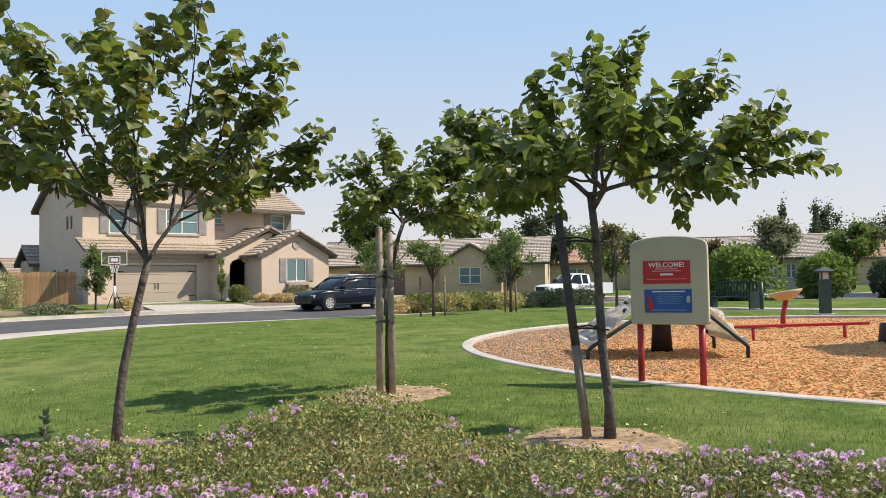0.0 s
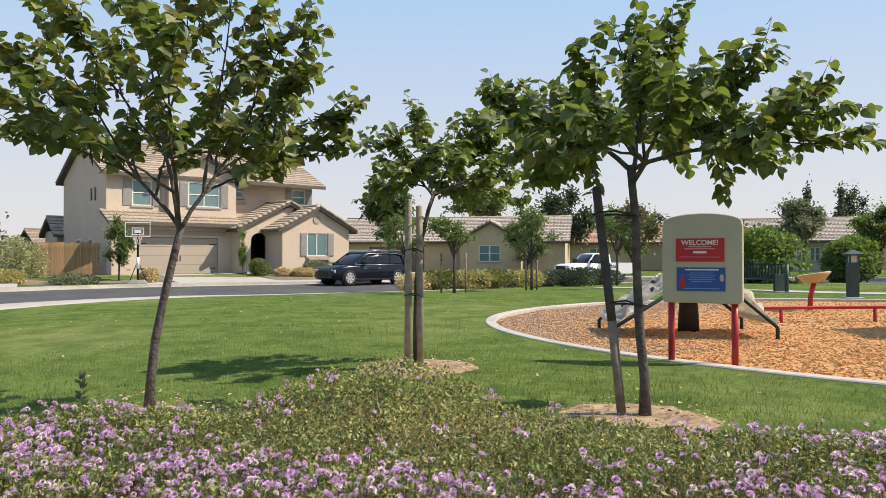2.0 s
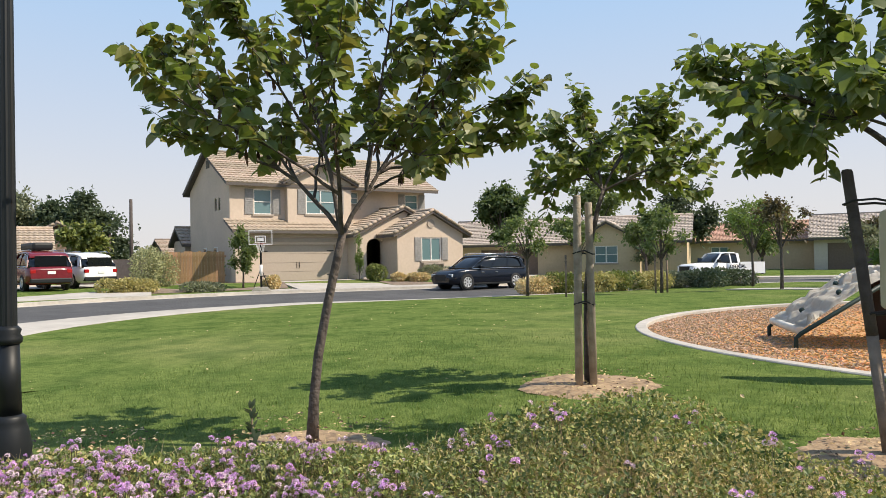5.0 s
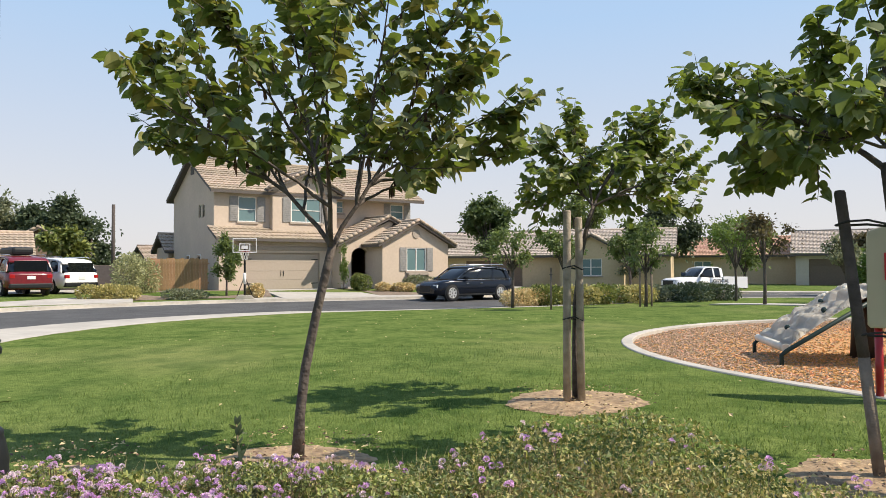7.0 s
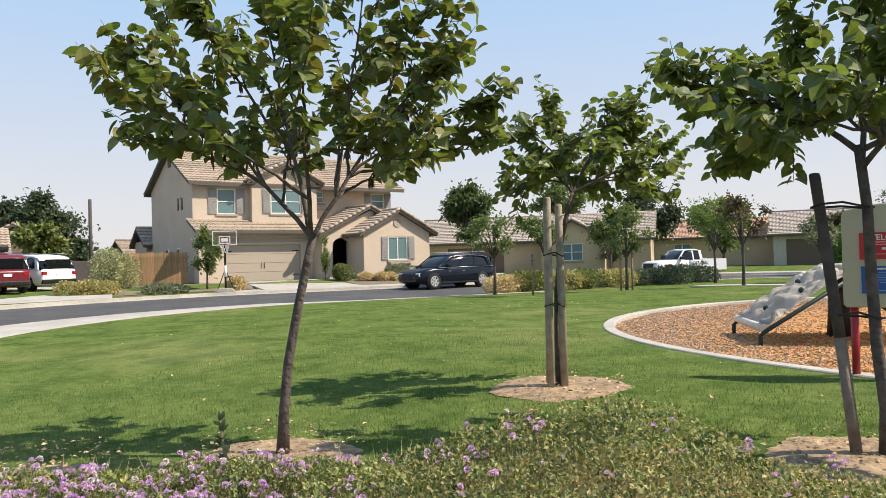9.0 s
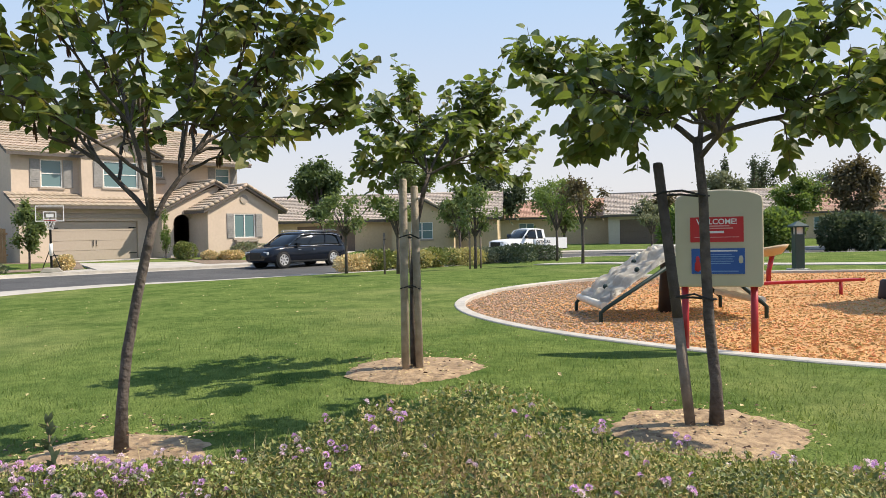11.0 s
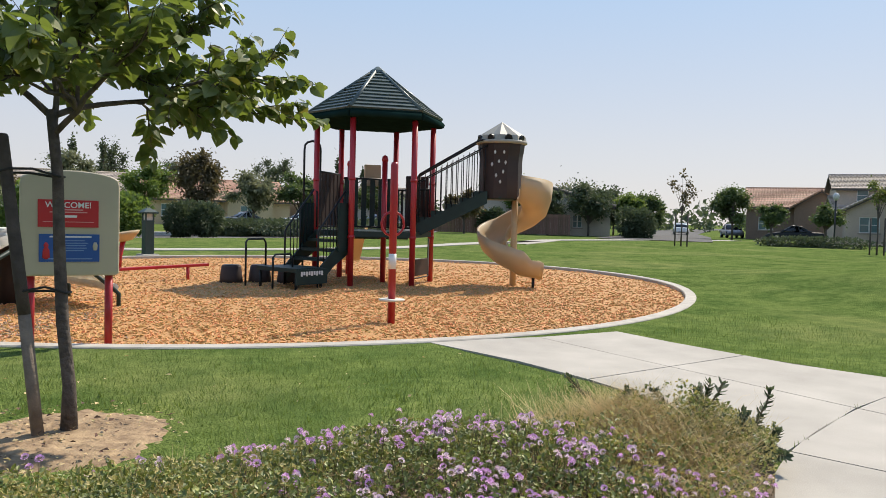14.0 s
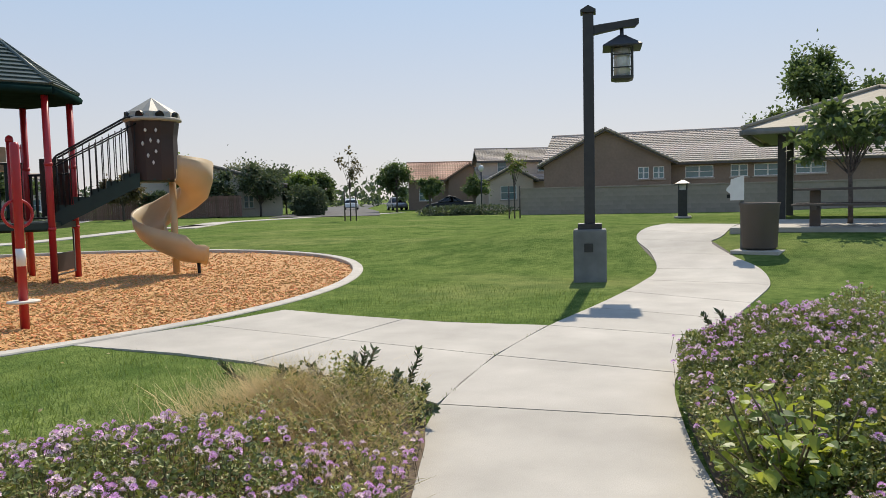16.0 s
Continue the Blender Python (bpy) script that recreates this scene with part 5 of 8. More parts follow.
def climber():
    ax, wd = Vector((0.915, 0.40)), Vector((-0.40, 0.915))
    t = thing("rock_climber", pose(-1.55, 11.85, -0.05, 0, 0, spin(ax)), "cream moulded rock climbing arch on green tube legs", "play equipment")
    W, LN, HT = 1.75, 1.9, 1.12
    rng = random.Random(5)
    for side in (0, 1):
        bm = bmesh.new()
        nx, ny = 26, 28
        x0, x1, z0, z1 = (-0.5, 0.82, 0.26, HT) if side == 0 else (1.95, 1.0, 0.30, HT)
        grid = []
        for i in range(nx + 1):
            row = []
            for j in range(ny + 1):
                f, g = i / nx, j / ny
                v = Vector((f * 7 + side * 9, g * 8, 2.0))
                cell = noise.cell(v * 0.8) * 0.03
                b = 0.16 * abs(noise.noise(v * 0.8)) + 0.05 * noise.noise(v * 1.9) + cell * 0.3
                if f in (0, 1) or g in (0, 1):
                    b = 0.0
                x = x0 + (x1 - x0) * f
                z = z0 + (z1 - z0) * f + 0.06 * math.sin(math.pi * f)
                row.append(bm.verts.new((x - (b * 0.75 if side == 0 else -b * 0.75), W * g, z + b * 0.65)))
            grid.append(row)
        for i in range(nx):
            for j in range(ny):
                bm.faces.new((grid[i][j], grid[i + 1][j], grid[i + 1][j + 1], grid[i][j + 1]))
        bmesh.ops.solidify(bm, geom=bm.faces[:], thickness=0.05)
        bmesh.ops.recalc_face_normals(bm, faces=bm.faces)
        part("rock_panel", bm, M_STONEP, t, "cream moulded rock panel", smooth=True)
        for k in range(7):
            f, g = rng.uniform(0.15, 0.9), rng.uniform(0.1, 0.9)
            x, z = x0 + (x1 - x0) * f, z0 + (z1 - z0) * f + 0.09
            part("hand_hold", newlathe([(0.04, -0.02), (0.042, 0.02), (0.02, 0.04)], 8, Matrix.Translation((x, W * g, z)) @ Matrix.Rotation(radians(40 if side else -40), 4, "Y")), M_GREEN if k % 3 == 0 else M_STONEP, t)
        for g in (0.0, W):
            xe = x0 + (0.06 if side else -0.06)
            part("edge_tube", newtube([(x1, g, z1 - 0.06), (x0, g, z0 - 0.04), (xe, g, z0 - 0.1), (xe, g, -0.1)], 0.032, 10), M_GREEN, t, "dark green tube leg")
        part("end_roll", newtube([(x0, 0, z0), (x0, W, z0)], 0.06, 10), M_STONEP, t)
    part("top_bridge", newbox(0.78, 1.04, 0, W, HT - 0.05, HT + 0.03, bevel=0.03), M_STONEP, t)
    part("centre_support", newlathe([(0.2, -0.1), (0.17, 0.4), (0.14, 0.95)], 14, Matrix.Translation((0.95, W * 0.75, 0))), M_BROWN, t, "brown centre support")


climber()


def beam():
    a, b = Vector((-0.35, 15.75)), Vector((2.28, 17.56))
    d = (b - a).normalized()
    t = thing("balance_beam", pose(*a, -0.05, 0, 0, spin(d)), "long red balance beam on short posts", "play equipment")
    ln = (b - a).length
    part("beam", newbox(0, ln, -0.05, 0.05, 0.27, 0.33, bevel=0.015), M_RED, t)
    for x in (0.6, ln - 0.55):
        part("leg", newtube([(x, 0, -0.1), (x, 0, 0.28)], 0.035, 10), M_RED, t)


beam()
bowl = thing("bowl_seat", pose(0.56, 20.0, -0.05), "tan bowl seat on a leaning red post", "play equipment")
part("post", newtube([(0, 0, -0.1), (0.02, 0, 0.35), (0.1, 0, 0.72)], 0.06, 12), M_RED, bowl, "red steel post")
part("bowl", newlathe([(0.05, 0.0), (0.2, 0.02), (0.36, 0.16), (0.4, 0.22), (0.37, 0.23), (0.2, 0.09), (0.04, 0.06)], 24, Matrix.Translation((0.12, 0, 0.70)) @ Matrix.Rotation(radians(-10), 4, "Y")), M_TAN, bowl, "tan plastic bowl")
stump = None
for i, (x, y) in enumerate(((2.61, 16.5), (3.2, 16.46), (3.75, 16.2))):
    m = pose(x, y, -0.05, 0, 0, 40 * i)
    if stump is None:
        stump = thing("stepping_stump", m, "brown plastic stepping stump in the wood chips", "play equipment", "stepping stumps")
        part("body", newlathe([(0.25, -0.05), (0.235, 0.1), (0.205, 0.33), (0.19, 0.36)], 16), M_BROWN, stump)
        part("tread", newlathe([(0.18, 0.36), (0.17, 0.372)], 16), M_BLACKM, stump)
    else:
        copy_thing(stump, m)


# ---- park furniture ----
def lamp_post():
    t = thing("lamp_post", pose(10.85, 6.36, 0.0, 0, 0, -62), "black square lamp post with hanging lantern on a grey concrete base", "street lamp")
    part("base", newbox(-0.26, 0.26, -0.26, 0.26, -0.15, 0.84, bevel=0.03), M_GREYPOST, t, "painted concrete base")
    part("base_plate", newbox(-0.19, 0.19, -0.19, 0.19, 0.84, 0.93, bevel=0.01), M_BRONZE, t)
    part("access_hatch", newbox(-0.09, 0.05, -0.268, -0.255, 0.48, 0.62, bevel=0.004), M_BRONZE, t)
    part("shaft", newbox(-0.085, 0.085, -0.085, 0.085, 0.93, 4.26, bevel=0.012), M_BRONZE, t, "square dark post")
    part("cap", newprism([(-0.12, 4.26), (0.12, 4.26), (0.12, 4.3), (0, 4.37), (-0.12, 4.3)], "y", -0.12, 0.12), M_BRONZE, t)
    arm = newprism([(0.08, 3.92), (0.55, 4.0), (0.72, 4.0), (0.78, 4.06), (0.78, 4.13), (0.08, 4.06)], "y", -0.055, 0.055)
    part("arm", arm, M_BRONZE, t, "timber-like bracket arm")
    ln = part("lantern", newlathe([(0.03, 3.99), (0.03, 3.9), (0.07, 3.86)], 12, Matrix.Translation((0.52, 0, 0))), M_BRONZE, t, "hanging four-sided lantern")
    bm = bmesh.new()
    M4 = Matrix.Translation((0.52, 0, 0)) @ Matrix.Rotation(radians(45), 4, "Z")
    lathe(bm, [(0.42, 3.68), (0.42, 3.70), (0.13, 3.85), (0.08, 3.88)], 4, M4)
    part("lantern_roof", bm, M_BRONZE, ln)
    part("lantern_glass", newlathe([(0.13, 3.24), (0.13, 3.7)], 12, Matrix.Translation((0.52, 0, 0))), M_FROST, ln, "frosted glass cylinder")
    part("lantern_floor", newlathe([(0.14, 3.17), (0.24, 3.2), (0.24, 3.24)], 4, M4), M_BRONZE, ln)
    for sx in (-1, 1):
        for sy in (-1, 1):
            part("lantern_bar", newbox(0.52 + sx * 0.155 - 0.014, 0.52 + sx * 0.155 + 0.014, sy * 0.155 - 0.014, sy * 0.155 + 0.014, 3.22, 3.7), M_BRONZE, ln)
    for z in (3.36, 3.56):
        for s in (-1, 1):
            bm = newbox(0.365, 0.675, s * 0.155 - 0.009, s * 0.155 + 0.009, z, z + 0.018)
            box(bm, 0.52 + s * 0.155 - 0.009, 0.52 + s * 0.155 + 0.009, -0.155, 0.155, z, z + 0.018)
            part("lantern_cross", bm, M_BRONZE, ln)


lamp_post()


def fluted_lamp():
    t = thing("fluted_lamp_post", pose(-4.79, 2.27, 0.0), "dark fluted cast-iron lamp post on a pale concrete pad", "street lamp")
    part("pad", newbox(-0.27, 0.27, -0.27, 0.27, -0.1, 0.05, bevel=0.02), M_CONC, t, "pale concrete pad")
    part("base", newlathe([(0.149, 0.045), (0.155, 0.077), (0.136, 0.096), (0.124, 0.154), (0.127, 0.205), (0.105, 0.320), (0.093, 0.358), (0.096, 0.384), (0.074, 0.403)], 20), M_BLACKM, t)
    bm = bmesh.new()
    lathe(bm, [(0.071, 0.403), (0.062, 0.832)], 20)
    lathe(bm, [(0.062, 0.832), (0.077, 0.845), (0.081, 0.870), (0.065, 0.896), (0.074, 0.922), (0.053, 0.947)], 20)
    part("pedestal", bm, M_BLACKM, t)
    bm = bmesh.new()
    k = 24
    rr = []
    for z, r in ((0.93, 0.05), (3.9, 0.04)):
        rr.append([bm.verts.new(((r - 0.004 * (i % 2)) * math.cos(2 * math.pi * i / k), (r - 0.004 * (i % 2)) * math.sin(2 * math.pi * i / k), z)) for i in range(k)])
    for i in range(k):
        bm.faces.new((rr[0][i], rr[0][(i + 1) % k], rr[1][(i + 1) % k], rr[1][i]))
    bm.faces.new(rr[1])
    part("shaft", bm, M_BLACKM, t, "fluted tapering shaft")


fluted_lamp()


def bollard(x, y, h, mt, label):
    t = thing("bollard_light", pose(x, y, land(x, y), 0, 0, 20), label, "bollard light", "bollard lights")
    part("foot", newbox(-0.26, 0.26, -0.26, 0.26, -0.1, 0.06, bevel=0.02), M_CONC, t, "concrete foot")
    part("post", newbox(-0.14, 0.14, -0.14, 0.14, 0.06, h * 0.74, bevel=0.012), mt, t)
    part("lens", newbox(-0.1, 0.1, -0.1, 0.1, h * 0.74, h * 0.9), M_FROST, t, "frosted lens")
    for sx in (-1, 1):
        for sy in (-1, 1):
            part("corner_bar", newbox(sx * 0.12 - 0.02, sx * 0.12 + 0.02, sy * 0.12 - 0.02, sy * 0.12 + 0.02, h * 0.74, h * 0.9), mt, t)
    part("cap", newlathe([(0.33, h * 0.88), (0.33, h * 0.91), (0.05, h)], 4, Matrix.Rotation(radians(45), 4, "Z")), mt, t)


bollard(1.59, 25.35, 1.5, M_GREENP, "dark green bollard light with a small hipped cap")
bollard(23.1, 9.72, 1.2, M_BRONZE, "dark bronze bollard light beside the walk")


def trash_can():
    z = land(14.45, 4.8)
    t = thing("trash_can", pose(14.45, 4.8, z), "round brown exposed-aggregate concrete litter bin on a pad", "litter bin")
    part("pad", newbox(-0.4, 0.4, -0.45, 0.4, -0.12, 0.012, bevel=0.01), M_CONC, t)
    part("body", newlathe([(0.27, 0.03), (0.31, 0.06), (0.345, 0.83), (0.36, 0.85), (0.36, 0.88), (0.3, 0.885), (0.27, 0.83)], 24), M_AGG, t)
    part("liner", newlathe([(0.26, 0.6), (0.265, 0.82)], 20), M_BLACKM, t)


trash_can()


def bag_dispenser():
    """A flat sign-like post with a white box and a hooded slot."""
    x, y = 14.35, 5.08
    t = thing("bag_dispenser", pose(x, y, land(x, y), 0, 0, 108), "white metal bag dispenser on a pale square post", "dispenser")
    part("post", newbox(-0.035, 0.035, -0.035, 0.035, -0.1, 1.05, bevel=0.006), M_GREYPOST, t)
    bx = part("box", newprism([(-0.03, 0.95), (0.21, 0.95), (0.21, 1.24), (0.2, 1.34), (-0.03, 1.41)], "y", -0.12, 0.12), M_WHITE, t, "white box with a sloping top")
    part("hood", newprism([(0.21, 1.07), (0.28, 1.13), (0.27, 1.18), (0.21, 1.24)], "y", -0.1, 0.1), M_WHITE, bx)
    part("slot", newbox(0.17, 0.27, -0.07, 0.07, 0.99, 1.06, bevel=0.01), M_BLACKM, bx)
    part("lock", newbox(0.01, 0.05, -0.126, -0.118, 1.2, 1.28), M_BLACKM, bx)


bag_dispenser()


def picnic_table():
    t = thing("picnic_table", pose(17.1, 3.75, 0.635, 0, 0, 101), "dark plank picnic table with attached benches on a slab", "picnic table")
    for i in range(4):
        part("top_plank", newbox(-1.1, 1.1, -0.38 + i * 0.19, -0.2 + i * 0.19, 0.74, 0.79, bevel=0.006), M_TABLE, t)
    for s in (-1, 1):
        for i in range(2):
            y0 = s * 0.72 - 0.14 + i * 0.145
            part("seat_plank", newbox(-1.1, 1.1, y0, y0 + 0.135, 0.43, 0.475, bevel=0.006), M_TABLE, t)
    for x in (-0.7, 0.7):
        part("pedestal", newbox(x - 0.1, x + 0.1, -0.16, 0.16, -0.05, 0.74, bevel=0.02), M_TABLE, t)
        part("crossbar", newbox(x - 0.05, x + 0.05, -0.85, 0.85, 0.35, 0.43, bevel=0.008), M_TABLE, t)


ob = link("table_slab", newprism([(15.95, 5.85), (16.25, 4.98), (16.7, 0.0), (22.6, 0.0), (21.6, 3.8), (20.9, 6.3), (18.4, 6.35)], "z", 0.2, 0.632), M_CONC)
tagged(ob, "pale concrete slab under the picnic shelter", "slab", kind="structure")
picnic_table()


def shelter():
    t = thing("picnic_shelter", pose(23.6, 4.4, 0.55, 0, 0, 12), "cream metal picnic shelter roof on dark posts", "shelter")
    for x in (-2.1, 2.1):
        for y in (-2.3, 2.3):
            part("post", newbox(x - 0.1, x + 0.1, y - 0.1, y + 0.1, -0.1, 2.35, bevel=0.01), M_BRONZE, t)
    rf = part("roof_beam", newbox(-2.7, 2.7, -2.9, 2.9, 2.3, 2.45, bevel=0.01), M_BRONZE, t)
    ap = Vector((0, 0, 3.6))
    cs = [Vector((x, y, 2.45)) for x, y in ((-3.0, -3.2), (3.0, -3.2), (3.0, 3.2), (-3.0, 3.2))]
    for i in range(4):
        a, b = cs[i], cs[(i + 1) % 4]
        bm = bmesh.new()
        vs = [bm.verts.new(v) for v in (a, b, ap)]
        vl = [bm.verts.new(v - Vector((0, 0, 0.08))) for v in (a, b, ap)]
        bm.faces.new(vs), bm.faces.new(vl[::-1])
        for k in range(3):
            bm.faces.new((vs[k], vl[k], vl[(k + 1) % 3], vs[(k + 1) % 3]))
        bmesh.ops.recalc_face_normals(bm, faces=bm.faces)
        pl = part("roof_plane", bm, M_SHELTER, rf, "cream standing-seam roof plane")
        part("fascia", newtube([a - Vector((0, 0, 0.1)), b - Vector((0, 0, 0.1))], 0.09, 4), M_GREYPOST, rf)
        part("hip_cap", newtube([a + Vector((0, 0, 0.03)), ap + Vector((0, 0, 0.03))], 0.06, 6), M_SHELTER, rf)


shelter()


def park_bench():
    a, b = Vector((-2.21, 30.2)), Vector((-0.75, 29.3))
    d = (b - a).normalized()
    t = thing("park_bench", pose(*((a + b) / 2), land(-1.5, 29.6) + 0.03, 0, 0, spin(d)), "dark green slatted metal park bench", "bench")
    for i in range(14):
        x = -0.86 + 1.72 * i / 13
        part("back_slat", newbox(x - 0.03, x + 0.03, 0.26, 0.29, 0.42, 0.98, bevel=0.005), M_GREEN, t)
    for z in (0.44, 0.97):
        part("back_rail", newbox(-0.9, 0.9, 0.25, 0.3, z - 0.03, z + 0.03, bevel=0.008), M_GREEN, t)
    for i in range(5):
        part("seat_slat", newbox(-0.9, 0.9, -0.25 + i * 0.1, -0.17 + i * 0.1, 0.4, 0.43, bevel=0.004), M_GREEN, t)
    for x in (-0.92, 0.92):
        part("leg", newbox(x - 0.04, x + 0.04, -0.25, 0.3, -0.05, 0.62, bevel=0.01), M_GREEN, t)
    part("end_post", newtube([(1.25, 0, -0.05), (1.25, 0, 0.98)], 0.07, 10), M_GREENP, t)


park_bench()


# ---- young trees on the lawn ----
def heart():
    """A rounded heart leaf folded a little along its midrib: vertices and faces."""
    side = [(-0.1, 0.2, 0.06), (0.0, 0.42, 0.12), (0.26, 0.53, 0.14), (0.55, 0.45, 0.09), (0.8, 0.24, 0.0)]
    rib = [(0.0, 0.0, 0.0), (0.5, 0.0, -0.02), (1.02, 0.0, -0.15)]
    vs = rib + side + [(x, -y, z) for x, y, z in side]
    fs = [(0, 1, 5, 4, 3), (1, 2, 7, 6, 5), (1, 0, 8, 9, 10), (2, 1, 10, 11, 12)]
    return vs, fs


HEART, HEART_F = heart()


class Leaves:
    """Gathers many small leaves into one mesh."""

    def __init__(self):
        self.v, self.f, self.s = [], [], []

    def add(self, p, axis, normal, size, shape=HEART, faces=HEART_F, slot=0):
        x = axis.normalized()
        y = normal.cross(x)
        y = y.normalized() if y.length > 1e-5 else x.orthogonal().normalized()
        z = x.cross(y)
        k = len(self.v)
        for a, b, c in shape:
            q = p + (x * a + y * b + z * c) * size
            self.v.append((q.x, q.y, q.z))
        for f in faces:
            self.f.append(tuple(k + i for i in f))
            self.s.append(slot)

    def make(self, name, mats, parent=None, label=""):
        return rows_mesh(name, self.v, self.f, mats, parent, label, self.s)


def rand_dir(rng, up=0.0):
    while True:
        v = Vector((rng.uniform(-1, 1), rng.uniform(-1, 1), rng.uniform(-1, 1)))
        if 0.05 < v.length < 1:
            return (v.normalized() + Vector((0, 0, up))).normalized()


def young_tree(base, right, trunk, limbs, seed, label, leaf=0.11, radius=0.042, ageing=0.2, subs=9, pods=0, spread=0.75, lean_up=0.35, dens=0.035, deep_k=1.5, deep_0=0.0):
    """A young tree: trunk as (sideways, height) pairs, limbs as (sideways, height, depth) tips, each with leafy shoots."""
    rng = random.Random(seed)
    right = Vector((*right, 0)).normalized()
    deep = Vector((-right.y, right.x, 0))
    t = thing("tree", pose(base[0], base[1], land(*base)), label, "tree", "young trees on the lawn")
    tp = [right * s + Vector((0, 0, z)) for s, z in trunk]
    bm = newtube(tp, [radius * (1.35 if i == 0 else 1 - 0.32 * i / len(tp)) for i in range(len(tp))], 10)
    fork = tp[-1]
    wood, leaves, podv = bm, Leaves(), Leaves()

    def shoot(p, d, ln, r0, leafy=True, drop=0.1):
        pts, q, dd = [p.copy()], p.copy(), d.copy()
        n = max(3, int(ln / 0.09))
        for i in range(n):
            dd = (dd + rand_dir(rng) * 0.09 + Vector((0, 0, lean_up * 0.12 - drop * i / n * 0.4))).normalized()
            q = q + dd * (ln / n)
            pts.append(q.copy())
        tube(wood, pts, [r0 * (1 - 0.8 * i / n) for i in range(n + 1)], 5, cap=False)
        if leafy:
            s, side, tot = rng.uniform(0.02, 0.06), 1, ln
            while s < tot:
                f = s / tot * n
                i = min(n - 1, int(f))
                c = pts[i].lerp(pts[i + 1], f - i)
                ax = (pts[i + 1] - pts[i]).normalized()
                o = ax.cross(Vector((0, 0, 1)))
                o = o.normalized() if o.length > 0.1 else ax.orthogonal().normalized()
                out = (o * side * rng.uniform(0.6, 1.0) + ax * rng.uniform(0.1, 0.7) + rand_dir(rng) * 0.45 + Vector((0, 0, rng.uniform(-1.0, 0.0)))).normalized()
                nrm = (Vector((0, 0, 1)) + rand_dir(rng) * 0.75 + out * 0.3).normalized()
                sz = leaf * rng.uniform(0.65, 1.2)
                leaves.add(c + out * leaf * rng.uniform(0.1, 0.32), out, nrm, sz, slot=1 if rng.random() < ageing else 0)
                side = -side
                s += dens * rng.uniform(0.6, 1.4)
        return pts

    mains = []
    for s, z, dp in limbs:
        tip = right * s + deep * (dp * deep_k + deep_0) + Vector((0, 0, z))
        if len(mains) < 4:
            a, rr = tp[-1].lerp(tp[-2], rng.uniform(0, 0.4)), radius * 0.52
        else:
            near = min(mains, key=lambda q: (q[-1] - tip).length)
            a, rr = near[rng.randrange(2, 5)], radius * 0.34
        mid = a.lerp(tip, 0.5) + Vector((0, 0, 0.12)) + rand_dir(rng) * 0.1
        pts = [a * (1 - f) ** 2 + mid * 2 * f * (1 - f) + tip * f * f + rand_dir(rng) * 0.015 * (0 < f < 1) for f in [i / 9 for i in range(10)]]
        tube(wood, pts, [rr * (1 - 0.78 * i / 9) for i in range(10)], 6, cap=False)
        mains.append(pts) if len(mains) < 4 else None
        shoot(pts[-1], (pts[-1] - pts[-3]).normalized() + Vector((0, 0, lean_up * 0.6)), rng.uniform(0.3, 0.5), 0.006)
        ln = (tip - a).length
        for k in range(subs):
            f = 0.38 + 0.62 * (k + rng.random()) / subs
            i = min(8, int(f * 9))
            p = pts[i].lerp(pts[i + 1], f * 9 - i)
            d = ((pts[i + 1] - pts[i]).normalized() * 0.7 + rand_dir(rng, lean_up) * spread).normalized()
            sp = shoot(p, d, rng.uniform(0.28, 0.62) * min(1.15, 0.45 + ln * 0.4), 0.007)
            if rng.random() < 0.5:
                j = len(sp) // 2
                shoot(sp[j], (sp[j] - sp[j - 1]).normalized() + rand_dir(rng) * 0.7, rng.uniform(0.15, 0.3), 0.005)
            if pods and f < 0.75 and rng.random() < pods:
                for _ in range(5):
                    q = sp[rng.randrange(len(sp) // 2)]
                    podv.add(q, Vector((rng.uniform(-0.3, 0.3), rng.uniform(-0.3, 0.3), -1)), rand_dir(rng), 0.09, [(0, 0.07, 0), (0.6, 0.1, 0.02), (1, 0, 0), (0.6, -0.1, 0.02), (0, -0.07, 0)], [(0, 1, 2, 3, 4)])
    part("trunk", wood, M_BARK, t, "slender dark bark trunk and limbs")
    leaves.make("crown", [M_LEAF, M_LEAFO], t, "heart-shaped green leaves")
    if podv.v:
        tagged(podv.make("pod_litter", [M_POD], t, "hanging brown seed pods"), kind="stuff")
    return t


RT = (0.83, 0.56)
young_tree((-4.10, 4.15), RT, [(0, -0.05), (0.02, 0.35), (0.06, 0.7), (0.14, 1.1), (0.22, 1.45), (0.27, 1.66)],
           [(-0.95, 2.7, 0.2), (-0.1, 3.45, 0.1), (1.15, 3.0, 0.2), (0.4, 2.8, -0.6), (-0.8, 2.35, -0.2), (-1.05, 3.0, -0.1), (-0.5, 3.25, 0.4), (-0.45, 3.2, -0.4), (0.45, 3.6, 0.1), (0.75, 3.65, -0.2),
            (1.15, 3.35, 0.1), (1.2, 2.75, -0.3), (1.5, 2.3, 0.1), (1.55, 2.6, 0.0), (0.9, 2.2, 0.4), (0.9, 2.15, -0.3), (0.0, 2.5, 0.6), (-0.5, 2.45, 0.5), (-0.7, 2.5, -0.6), (0.5, 2.7, 0.7), (0.2, 3.1, -0.5), (0.6, 3.1, 0.4), (-0.9, 3.3, 0.1)],
           11, "young redbud tree with heart-shaped leaves and brown pods", leaf=0.102, ageing=0.34, pods=0.45, subs=7, spread=0.6, dens=0.033)
